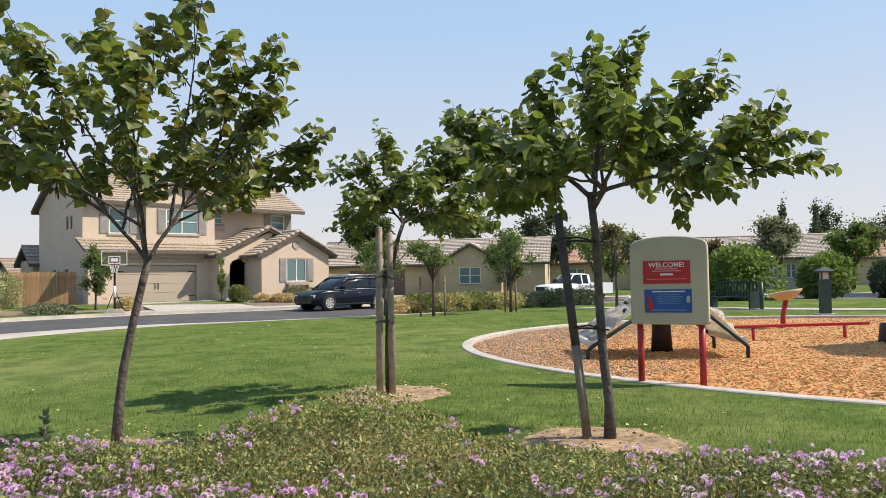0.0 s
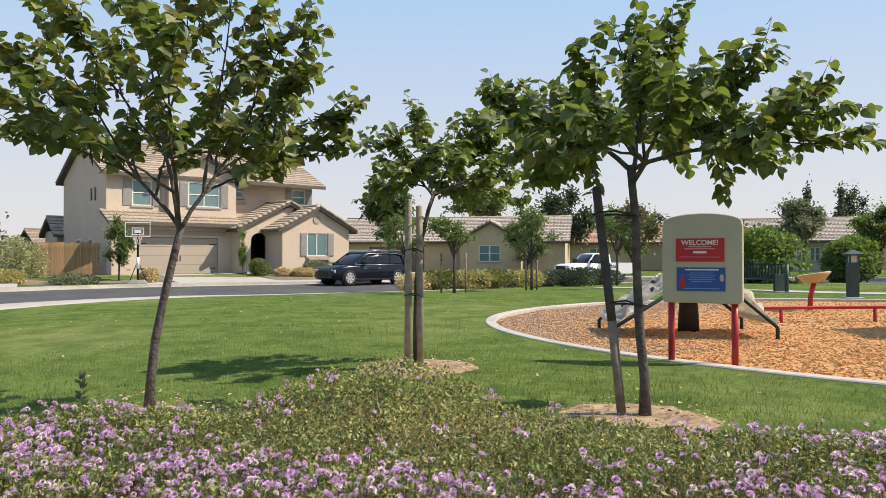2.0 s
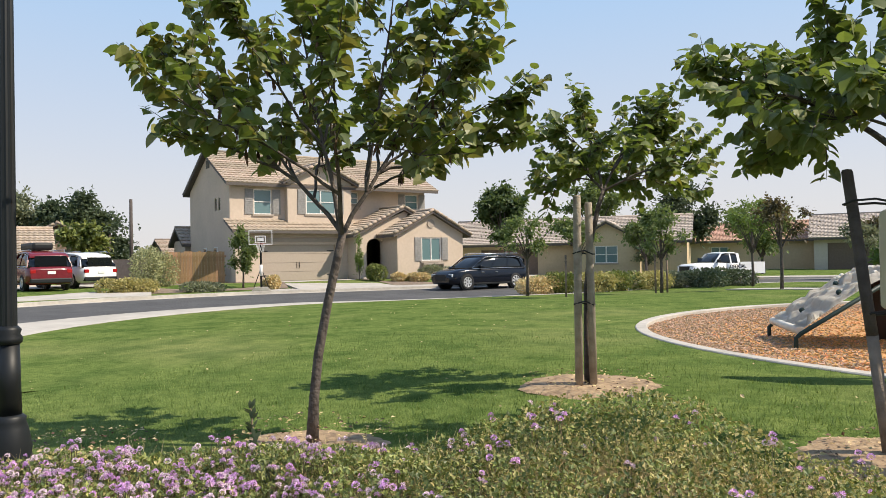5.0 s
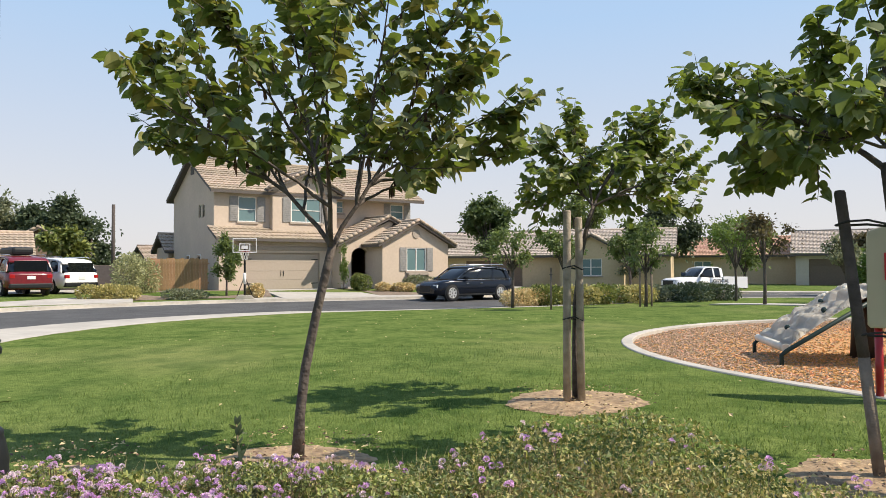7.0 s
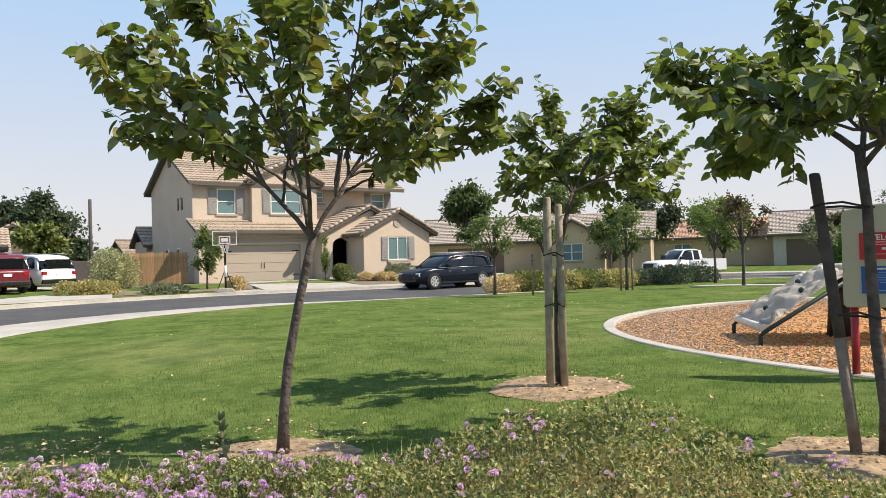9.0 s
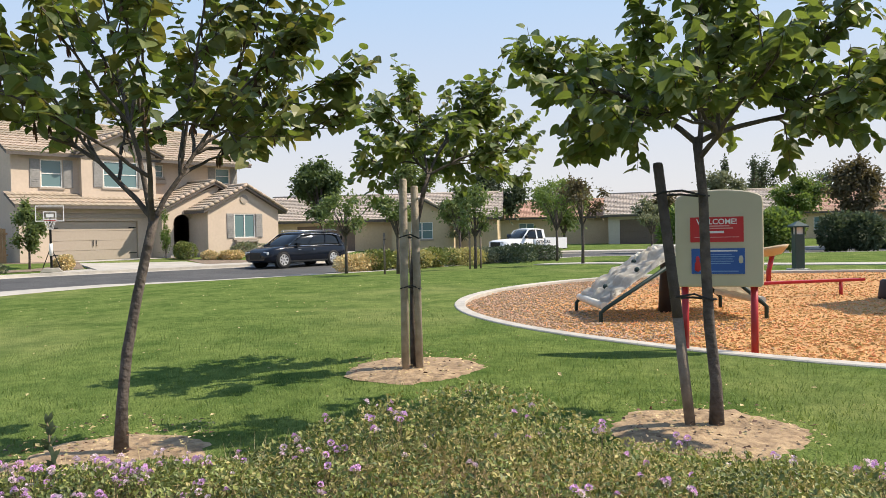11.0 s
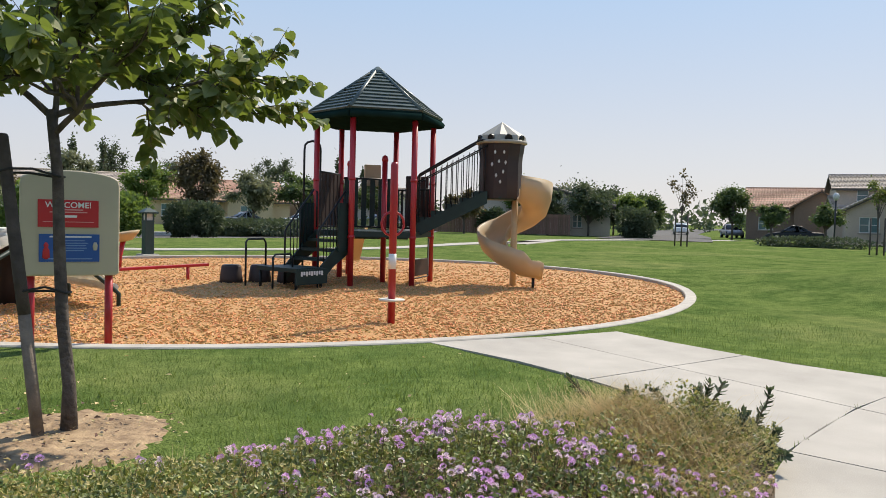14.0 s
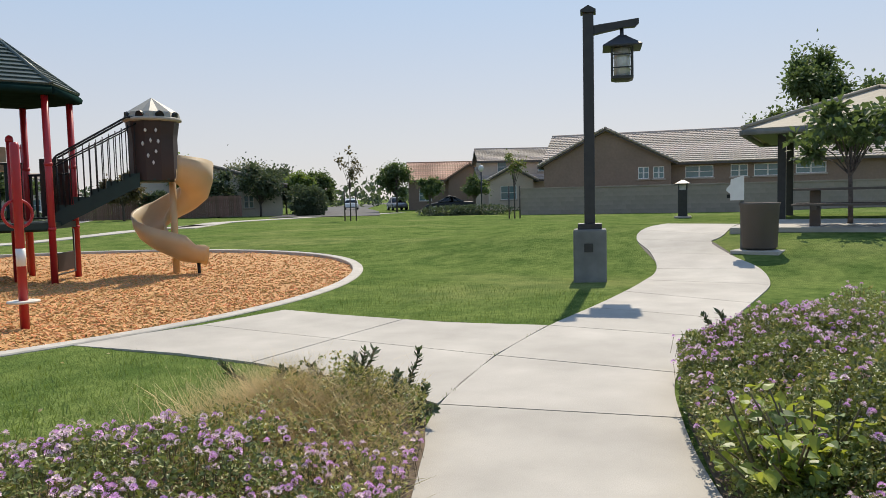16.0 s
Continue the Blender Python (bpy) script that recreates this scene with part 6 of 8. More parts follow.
young_tree((-3.25, 7.27), (0.85, 0.52), [(0.0, -0.05), (-0.01, 0.5), (0.0, 1.0), (0.06, 1.5), (0.14, 1.85), (0.2, 2.02)],
           [(0.0, 2.85, 0.0), (0.72, 2.8, 0.1), (1.05, 2.25, -0.2), (-0.25, 2.4, 0.2), (-0.38, 2.6, -0.1), (0.1, 2.85, 0.3), (0.92, 2.7, 0.1), (0.8, 2.8, -0.15), (1.15, 1.98, 0.2), (1.08, 2.5, 0.1), (0.4, 2.35, 0.5),
            (0.4, 2.3, -0.5), (0.6, 2.15, 0.3), (0.7, 2.15, -0.3), (-0.3, 2.05, -0.1), (0.15, 2.45, -0.2), (0.6, 2.5, 0.0), (-0.05, 2.25, 0.3), (-0.2, 2.2, -0.3), (0.3, 2.15, 0.2)],
           12, "young redbud tree held between two weathered stakes", leaf=0.092, radius=0.03, ageing=0.12, subs=8, spread=0.5, lean_up=0.75, deep_0=0.2)
young_tree((-0.25, 5.70), (0.98, 0.2), [(0, -0.05), (0.0, 0.3), (-0.04, 0.7), (-0.06, 1.15), (-0.07, 1.6), (-0.11, 2.02)],
           [(-1.1, 2.5, 0.0), (0.05, 2.9, 0.1), (1.25, 2.15, 0.0), (0.2, 2.35, -0.6), (-1.15, 2.62, 0.2), (-0.8, 2.05, 0.15), (-0.9, 2.3, -0.3), (-0.6, 2.6, 0.2), (-0.45, 2.65, -0.2), (-0.08, 2.95, -0.1), (0.22, 3.0, 0.0), (0.5, 2.75, 0.2),
            (0.78, 2.7, -0.1), (1.15, 2.48, 0.1), (1.25, 2.3, -0.2), (0.9, 2.08, 0.3), (0.7, 2.08, -0.3), (0.2, 2.3, 0.6), (-0.3, 2.15, -0.6), (-0.6, 2.1, 0.5), (-0.6, 2.1, -0.4), (0.4, 2.5, 0.4), (-0.2, 2.45, 0.5), (0.0, 2.5, -0.4), (0.45, 2.3, -0.1), (-0.35, 2.3, 0.0)],
           13, "young redbud tree with a wide flat crown of green leaves", leaf=0.096, ageing=0.06, subs=8, spread=0.52, lean_up=0.45, dens=0.031, deep_k=1.7, deep_0=0.15)


def stake(x, y, h, lean=(0, 0), mt=None, r=0.036):
    t = thing("tree_stake", pose(x, y, 0.0), "round weathered timber tree stake driven into the soil", "tree stake", "tree stakes")
    f = 0.42 if mt is M_STAKED else 0.0
    part("pole", newtube([(lean[0] * f, lean[1] * f, h * f - (0.0 if f else 0.1)), (lean[0] * 0.6, lean[1] * 0.6, h * 0.6), (lean[0], lean[1], h), (lean[0], lean[1], h + 0.006)], [r, r, r * 0.97, r * 0.9], 12), mt or M_STAKE, t)
    if f:
        part("weathered_foot", newtube([(0, 0, -0.1), (lean[0] * f, lean[1] * f, h * f)], [r * 1.02, r], 12), M_STAKE, t, "grey weathered lower end")
    part("chamfered_top", newlathe([(r * 0.97, h - 0.004), (r * 0.8, h + 0.016), (0.004, h + 0.02)], 12, Matrix.Translation((lean[0], lean[1], 0))), mt or M_STAKE, t)
    return t


def tie(a, b, z, w=0.1):
    """A rubber tie looped from a stake to a trunk."""
    a, b = Vector(a), Vector(b)
    d = (b - a).normalized()
    o = Vector((-d.y, d.x))
    a0, b0 = a - d * 0.05, b + d * 0.05
    t = thing("tree_tie", pose(0, 0, 0), "black rubber tie between stake and trunk", "tree tie", "tree ties")
    pts = [(*(a0), z), (*(a + o * 0.05), z), (*(a.lerp(b, 0.5) + o * 0.02), z + 0.004), (*(b + o * 0.05), z - 0.01), (*(b0), z - 0.01), (*(b - o * 0.05), z - 0.01), (*(a.lerp(b, 0.5) - o * 0.015), z + 0.03), (*(a - o * 0.05), z + 0.02), (*a0, z)]
    part("band", newtube(pts, 0.008, 6, cap=False), M_RUBBER, t)


stake(-3.28, 7.12, 1.93, (0.015, 0.0), r=0.042, mt=M_STAKEG)
stake(-3.165, 7.22, 1.86, (-0.02, 0.0), r=0.04, mt=M_STAKEG)
for z in (0.83, 1.35):
    tie((-3.27, 7.12), (-3.18, 7.23), z)
stake(-0.41, 5.64, 1.83, (-0.2, -0.05), M_STAKED)
tie((-0.59, 5.6), (-0.33, 5.69), 1.62)
tie((-0.49, 5.62), (-0.29, 5.7), 0.9)


# ---- trees, hedges and shrubs further off ----
LEAF4 = [(0, 0, 0), (0.5, 0.33, 0.08), (1, 0, -0.05), (0.5, -0.33, 0.08)]
LEAF4_F = [(0, 1, 2, 3)]


def blob_leaves(lv, rng, blobs, n, size, flat=0.0, core=0.55):
    """Leaves scattered through the shells of several clumps."""
    tot = sum(r[3] * r[4] for r in blobs)
    for cx, cy, cz, rx, rz in blobs:
        for _ in range(int(2.7 * n * rx * rz / tot)):
            d = rand_dir(rng)
            k = abs(rng.gauss(0.0, 0.62))
            p = Vector((cx + d.x * rx * k, cy + d.y * rx * k, cz + d.z * rz * k * 0.95))
            ax = (d + rand_dir(rng) * 0.9 + Vector((0, 0, -0.2))).normalized()
            lv.add(p, ax, (Vector((0, 0, 1)) + rand_dir(rng) * 0.9).normalized(), size * rng.uniform(0.7, 1.35), LEAF4, LEAF4_F)


def leafy_tree(x, y, trunk_h, crown, n, leaf, material, label, seed, z=None, trunk_r=0.06, group="", blobs=None, name="tree", shape="round"):
    """A tree with limbs into each leaf clump. crown: (centre height, half width, half height)."""
    rng = random.Random(seed)
    z = land(x, y) if z is None else z
    t = thing(name, pose(x, y, z), label, "tree", group)
    cz, rw, rh = crown
    bl = []
    k = blobs or 15
    for i in range(k):
        d = rand_dir(rng)
        f = rng.uniform(0.3, 0.85)
        px, py, pz = d.x * rw * f, d.y * rw * f, d.z * rh * f
        if shape == "cone":
            h = (i + 0.5) / k
            a = rng.uniform(0, 6.28)
            w = rw * (1 - h) * 0.75
            px, py, pz = w * math.cos(a), w * math.sin(a), -rh + 2 * rh * h
            bl.append((px, py, cz + pz, max(0.25, rw * (1.1 - h) * 0.55), rh * 0.3))
        else:
            bl.append((px, py, cz + pz, rw * rng.uniform(0.2, 0.42), rh * rng.uniform(0.18, 0.36)))
    bm = newtube([(0, 0, -0.1), (0.02, 0, trunk_h * 0.5), (0, 0.02, trunk_h), (0, 0, cz)], [trunk_r * 1.2, trunk_r, trunk_r * 0.9, trunk_r * 0.4], 7)
    for b in bl:
        tube(bm, [(0, 0, trunk_h * 0.9), (b[0] * 0.4, b[1] * 0.4, trunk_h + (b[2] - trunk_h) * 0.45), b[:3]], [trunk_r * 0.55, trunk_r * 0.3, trunk_r * 0.1], 4, cap=False)
    part("trunk", bm, M_BARK, t)
    lv = Leaves()
    blob_leaves(lv, rng, bl, n, leaf)
    lv.make("crown", [material], t)
    return t


def shrub(x, y, w, h, n, leaf, material, label, seed, name="shrub", deep=None, z=None, group="", turn=0.0, category="shrub"):
    """A clipped or loose bush of many small leaves that reaches down to the ground."""
    rng = random.Random(seed)
    t = thing(name, pose(x, y, land(x, y) if z is None else z, 0, 0, turn), label, category, group)
    deep = deep or w
    lv = Leaves()
    k = max(3, int(w / 0.8) * 2)
    bl = [(rng.uniform(-0.5, 0.5) * w * 0.7, rng.uniform(-0.5, 0.5) * deep * 0.7, h * rng.uniform(0.35, 0.55)) for _ in range(k)]
    tot, n = 0, int(n * 2.4)
    while tot < n:
        i = rng.randrange(k)
        d = rand_dir(rng)
        cx, cy, cz = bl[i]
        kk = rng.uniform(0.7, 1.0)
        p = Vector((cx + d.x * kk * w * 0.34, cy + d.y * kk * deep * 0.34, cz + d.z * kk * h * 0.5))
        tot += 1
        if p.z < 0.02:
            p.z = rng.uniform(0.0, 0.2)
        lv.add(p, (d + rand_dir(rng) * 0.8).normalized(), (Vector((0, 0, 1)) + rand_dir(rng)).normalized(), leaf * rng.uniform(0.7, 1.3), LEAF4, LEAF4_F)
    lv.make("foliage", [material], t)
    bm = bmesh.new()
    for cx, cy, cz in bl:
        tube(bm, [(cx * 0.4, cy * 0.4, -0.05), (cx, cy, cz)], [0.03, 0.012], 4, cap=False)
    part("woody_base", bm, M_STEM, t)
    return t


# mid-lawn saplings with stakes
sap = (("sapling with a thin crown held by two stakes", M_FAR_LEAF),)
for i, (x, y, th, cz, rw, rh, mt) in enumerate(((-11.9, 25.3, 1.5, 2.35, 1.0, 0.75, M_FAR_LEAF), (-10.1, 28.9, 1.4, 2.5, 1.15, 1.1, M_FAR_LEAF), (-14.6, 26.2, 1.6, 2.7, 1.35, 1.1, M_FAR_LEAF),
                                               (-8.4, 36.2, 1.6, 3.0, 1.5, 1.35, M_HEDGE), (-6.0, 30.4, 1.7, 2.8, 1.05, 1.05, M_DARK_LEAF), (-3.6, 33.5, 1.2, 2.0, 0.9, 0.8, M_GREY_LEAF))):
    leafy_tree(x, y, th, (cz, rw, rh), 520, 0.13, mt, ("young park tree with a loose green crown", "young park tree with purplish dark leaves")[mt is M_DARK_LEAF], 40 + i, group="park trees")
for i, (x, y) in enumerate(((-12.35, 25.1), (-11.5, 25.5), (-10.3, 28.8), (-9.9, 29.0))):
    t = thing("tree_stake", pose(x, y, land(x, y)), "pale timber stake beside a park tree", "tree stake", "tree stakes")
    part("pole", newtube([(0, 0, -0.1), (0, 0, 1.55)], 0.04, 8), M_STAKE, t)
    part("rubber_tie", newtube([(0.05 * math.cos(k), 0.05 * math.sin(k), 1.3) for k in range(8)], 0.01, 5, cap=False), M_RUBBER, t)
# low planting strip by the street
for i, (x, y, w, h, mt, lb) in enumerate(((-15.5, 28.3, 1.8, 0.7, M_STRAW, "dry tan ornamental shrub by the kerb"), (-14.6, 29.4, 2.0, 0.85, M_SHRUB, "low green shrub in the street planting"),
                                         (-13.8, 30.6, 2.0, 0.8, M_SHRUBY, "low yellowing shrub in the street planting"), (-13.0, 31.9, 2.2, 0.85, M_SHRUB, "low green shrub in the street planting"),
                                         (-12.3, 33.3, 2.2, 0.8, M_SHRUBY, "low yellowing shrub in the street planting"), (-11.7, 34.9, 2.2, 0.75, M_GREY_LEAF, "grey-purple shrub in the street planting"),
                                         (-10.7, 36.4, 2.6, 0.85, M_CONIFER, "dense dark green shrub in the street planting"), (-9.6, 37.6, 2.4, 0.85, M_CONIFER, "dense dark green shrub in the street planting"))):
    shrub(x, y, w, h, 900, 0.13, mt, lb, 60 + i, group="street planting")

# front gardens
for i, (x, y, w, h, mt, lb) in enumerate(((-28.5, 33.0, 1.3, 0.95, M_SHRUB, "spiky palm-like plant by the entry"), (-27.2, 33.4, 1.1, 0.5, M_STRAW, "tan ornamental grass clump"), (-26.6, 34.4, 1.1, 0.45, M_STRAW, "tan ornamental grass clump"),
                                         (-26.7, 36.9, 1.9, 0.85, M_GREY_LEAF, "grey-green shrub under the wing window"), (-25.6, 38.4, 1.3, 0.5, M_STRAW, "tan ornamental grass clump"), (-26.3, 37.9, 1.0, 0.8, M_SHRUB, "green shrub under the wing window"),
                                         (-28.9, 25.6, 0.8, 0.7, M_STRAW, "tan ornamental grass clump by the drive"), (-32.0, 20.6, 2.0, 0.65, M_SHRUBY, "low yellow-green shrub in the front bed"),
                                         (-30.9, 22.8, 1.9, 0.45, M_GREY_LEAF, "low grey-green shrub in the front bed"), (-34.3, 22.4, 2.3, 2.0, M_PLUME, "tall pale flowering shrub by the fence"),
                                         (-32.3, 19.3, 1.5, 0.7, M_SHRUBY, "low yellow shrub by the fence"), (-31.5, 11.0, 2.4, 0.6, M_SHRUB, "low shrub beside the drive"))):
    shrub(x, y, w, h, 900 if h < 1.5 else 2200, 0.11, mt, lb, 80 + i, group="front garden planting")
leafy_tree(-31.0, 25.4, 0.9, (2.1, 0.8, 1.4), 1300, 0.14, M_FAR_LEAF, "slim light green garden tree by the drive", 95, trunk_r=0.05)
leafy_tree(-29.7, 32.9, 0.2, (1.5, 0.33, 1.4), 500, 0.1, M_HEDGE, "narrow columnar shrub beside the arch", 96, trunk_r=0.03)
leafy_tree(-25.3, 42.3, 1.9, (4.2, 1.75, 2.3), 5200, 0.22, M_POPLAR, "full green street tree beside the house", 97, trunk_r=0.1)
leafy_tree(-17.5, 31.0 + 16, 1.5, (3.3, 1.7, 1.5), 1200, 0.22, M_FAR_LEAF, "green street tree before the second house", 98, trunk_r=0.08)
leafy_tree(-20.5, 64.0, 2.0, (4.9, 2.8, 3.2), 4200, 0.3, M_CONIFER, "large dark conifer behind the second house", 99, trunk_r=0.2)
leafy_tree(-12.5, 56.5, 1.2, (3.4, 2.4, 2.3), 1700, 0.28, M_FAR_LEAF, "bushy green garden tree", 100, trunk_r=0.1)
leafy_tree(-5.0, 52.5, 1.4, (2.8, 1.4, 1.2), 900, 0.22, M_DARK_LEAF, "street tree with dark purplish leaves", 101, trunk_r=0.08)
leafy_tree(-19.6, 52.8, 0.7, (1.9, 1.4, 1.2), 900, 0.18, M_GREY_LEAF, "grey-green ornamental tree before the second house", 102)

# ---- further houses ----
plain_house(pose(-36.6, 51.2, -0.1, 0, 0, 16), "single-storey tan stucco house with a brown garage door", 19.5, 10, 2.8, 2.0, M_STUCCOY, M_TILEG,
            wins=[(12.9, 14.6, 1.0, 2.3)], garage=(3.2, 8.0, M_GARAGEB), wing=(11.4, 16.2, 2.2, 1.35))
plain_house(pose(-22.0, 70.0, -0.1, 0, 0, 12), "low tan stucco house with a red tile roof", 12, 9, 2.9, 1.6, M_STUCCOY, M_TILER, wins=[(2, 3.5, 1, 2.2)], tile=True)
plain_house(pose(-11.0, 68.0, 0, 0, 0, 8), "single-storey cream stucco house with a grey tile roof", 15, 10, 2.8, 1.9, M_STUCCOW, M_TILEG,
            wins=[(9.0, 9.8, 0.9, 2.1), (10.4, 11.2, 0.9, 2.1)], garage=(1.0, 5.5, M_GARAGEB))
for i, (x, y, a, wdt, mt, tm) in enumerate(((4.0, 84, 4, 17, M_STUCCOY, M_TILER), (22, 86, -4, 16, M_STUCCOW, M_TILEG), (-4, 100, 0, 18, M_STUCCOW, M_TILER), (16, 108, 0, 20, M_STUCCOY, M_TILEG))):
    plain_house(pose(x, y, 0, 0, 0, a), ("low tan house with a red tile roof across the park", "low cream house with a grey tile roof across the park")[tm is M_TILEG], wdt, 11, 2.9, 2.2, mt, tm,
                wins=[(3, 4.6, 0.9, 2.2), (11, 12.6, 0.9, 2.2)], wing=(9.6, 14.6, 1.5, 1.4), gname="houses across the park")
# east side
plain_house(pose(32.5, 66.0, 0.05, 0, 0, -38), "white-walled single-storey house behind a wooden fence", 15, 9, 3.0, 2.1, M_STUCCOW, M_TILEG, wins=[(11.5, 12.4, 0.8, 2.0)], ridge="y")
plain_house(pose(62.1, 56.9, 0.1, 0, 0, -50), "single-storey house with a red-orange tile roof", 9.5, 11, 3.5, 2.0, M_STUCCOB, M_TILER, wins=[(1.2, 2.6, 1, 2.3)], wing=(4.5, 9.2, 1.5, 1.5))
plain_house(pose(58.0, 43.5, 0.1, 0, 0, -48), "two-storey beige house with grey tile roofs", 12.0, 8, 3.0, 1.2, M_STUCCO, M_TILEG, wins=[(1.5, 3, 1, 2.3), (6.5, 8.0, 1, 2.3)], wing=(0.5, 4.6, 2.0, 1.1),
            upper=(0, 12.0, 4.95, 1.15, [(1.6, 2.5, 3.7, 4.7), (5.6, 6.6, 3.7, 4.7), (9.0, 10.2, 3.7, 4.7)]))
plain_house(pose(51.5, 32.3, 0.2, 0, 0, -69), "long single-storey brown stucco house behind the block wall", 25, 10, 3.7, 2.5, M_STUCCOB, M_TILEG,
            wins=[(7.2, 8.0, 2.3, 3.2), (8.3, 9.1, 2.3, 3.2), (10.6, 12.6, 2.3, 3.2), (13.8, 15.0, 2.3, 3.2), (15.4, 17.3, 2.3, 3.2), (18.2, 20.2, 2.4, 3.2)], wing=(0.0, 9.6, 0.95, 2.5))
plain_house(pose(-53.1, 23.9, -0.2, 0, 0, 60), "red-brown gabled outbuilding at the end of the drive", 5.5, 7, 2.9, 1.7, M_STUCCOB, M_TILE, wins=[(2.0, 3.4, 1.2, 2.2)], ridge="y")
plain_house(pose(-47.5, 13.5, -0.2, 0, 0, 66), "low tan house with a tile roof beside the drive", 9, 6, 2.5, 1.4, M_STUCCO, M_TILE, wins=[(5, 6.4, 1, 2.2)])
plain_house(pose(-54.0, 36.5, -0.2, 0, 0, 68), "low house with an ochre roof behind the fence", 7, 7, 2.5, 1.2, M_STUCCOY, M_TILE, wins=[(2, 3, 1, 2)])


# ---- fences and walls ----
def plank_fence(a, b, h, mt, label, step=0.16, gap=0.008):
    a, b = Vector(a), Vector(b)
    d = (b - a).normalized()
    ln = (b - a).length
    t = thing("fence", pose(*a, land(*a), 0, 0, spin(d)), label, "fence")
    rng = random.Random(int(ln * 10))
    n = int(ln / step)
    meshes = []
    for k in range(4):
        bm = newbox(gap / 2, step - gap / 2, -0.011 - 0.004 * k, 0.011 - 0.004 * k, 0.03, h - 0.02 * k)
        me = bpy.data.meshes.new("plank")
        bm.to_mesh(me), bm.free()
        me.materials.append(mt)
        meshes.append(me)
    for i in range(n):
        o = new("plank", meshes[rng.randrange(4)])
        o.parent = t
        o.location = (i * step, 0, 0)
    for z in (0.4, h - 0.35):
        part("rail", newbox(0, ln, 0.015, 0.06, z, z + 0.09), mt, t)
    for i in range(int(ln / 2.4) + 1):
        part("post", newbox(i * 2.4 - 0.05, i * 2.4 + 0.05, 0.02, 0.12, -0.1, h), mt, t)


plank_fence((-37.2, 25.0), (-35.2, 27.6), 1.85, M_FENCE, "warm cedar plank fence beside the house")
plank_fence((27.5, 62.8), (39.5, 56.3), 1.9, M_FENCER, "dark redwood plank fence along the far lawn")
ob = link("drive_wall", newbox(0, 6.2, -0.1, 0.1, -0.1, 2.0, bevel=0.02, m=pose(-44.5, 22.6, -0.3, 0, 0, 24)), M_STRAWT)
tagged(ob, "brown stucco garden wall behind the drive", "wall", kind="structure")


def block_wall(a, b, h):
    a, b = Vector(a), Vector(b)
    d = (b - a).normalized()
    ln = (b - a).length
    w = link("wall_block", newbox(0, ln, -0.095, 0.095, -0.2, h), M_BLOCK)
    w.matrix_basis = pose(*a, land(*a), 0, 0, spin(d))
    tagged(w, "tan concrete block wall with a cap course", "wall", kind="structure")
    bl = newbox(0.003, 0.597, -0.1, 0.1, 0.003, 0.297)
    me = bpy.data.meshes.new("block")
    bl.to_mesh(me), bl.free()
    me.materials.append(M_BLOCK)
    for r in range(int(h / 0.3)):
        for i in range(int(ln / 0.6)):
            o = new("block", me)
            o.parent = w
            o.location = (i * 0.6 + (0.3 if r % 2 else 0), 0, r * 0.3)
    part("cap_course", newbox(0, ln, -0.13, 0.13, int(h / 0.3) * 0.3, int(h / 0.3) * 0.3 + 0.1, bevel=0.01), M_BLOCK, w)


block_wall((44.8, 30.4), (52.2, 8.5), 1.85)


# ---- vehicles ----
def wheel(parent, x, y, r, w=0.24):
    s = 1 if y > 0 else -1
    m = Matrix.Translation((x, y, r)) @ Matrix.Rotation(radians(90), 4, "X")
    wh = part("wheel", newlathe([(r * 0.6, -w * 0.28), (r * 0.64, -w * 0.3), (r * 0.67, -w / 2), (r * 0.95, -w / 2), (r, -w * 0.32), (r, w * 0.32), (r * 0.95, w / 2), (r * 0.67, w / 2), (r * 0.64, w * 0.3), (r * 0.6, w * 0.28)], 24, m), M_TYRE, parent, "black tyre on an alloy rim")
    bm = bmesh.new()
    f = -s * w * 0.42
    lathe(bm, [(0.02, -w * 0.31), (r * 0.62, -w * 0.31), (r * 0.62, w * 0.31), (0.02, w * 0.31)], 24, m)
    part("rim_barrel", bm, M_BLACKM, wh)
    for i in range(7):
        a = 2 * math.pi * i / 7
        c, d = Vector((math.cos(a), 0, math.sin(a))), Vector((-math.sin(a), 0, math.cos(a)))
        o = Vector((x, y + s * w * 0.44, r))
        bm = bmesh.new()
        pts = [o + c * 0.04 - d * 0.035, o + c * r * 0.64 - d * 0.045, o + c * r * 0.64 + d * 0.045, o + c * 0.04 + d * 0.035]
        vs = [bm.verts.new(p) for p in pts]
        vb = [bm.verts.new(p - Vector((0, s * 0.04, 0))) for p in pts]
        bm.faces.new(vs), bm.faces.new(vb[::-1])
        for k in range(4):
            bm.faces.new((vs[k], vb[k], vb[(k + 1) % 4], vs[(k + 1) % 4]))
        bmesh.ops.recalc_face_normals(bm, faces=bm.faces)
        part("spoke", bm, M_RIM, wh)
    part("rim_ring", newtube([(x + r * 0.63 * math.cos(2 * math.pi * k / 24), y + s * w * 0.44, r + r * 0.63 * math.sin(2 * math.pi * k / 24)) for k in range(25)], 0.02, 6, cap=False), M_RIM, wh)


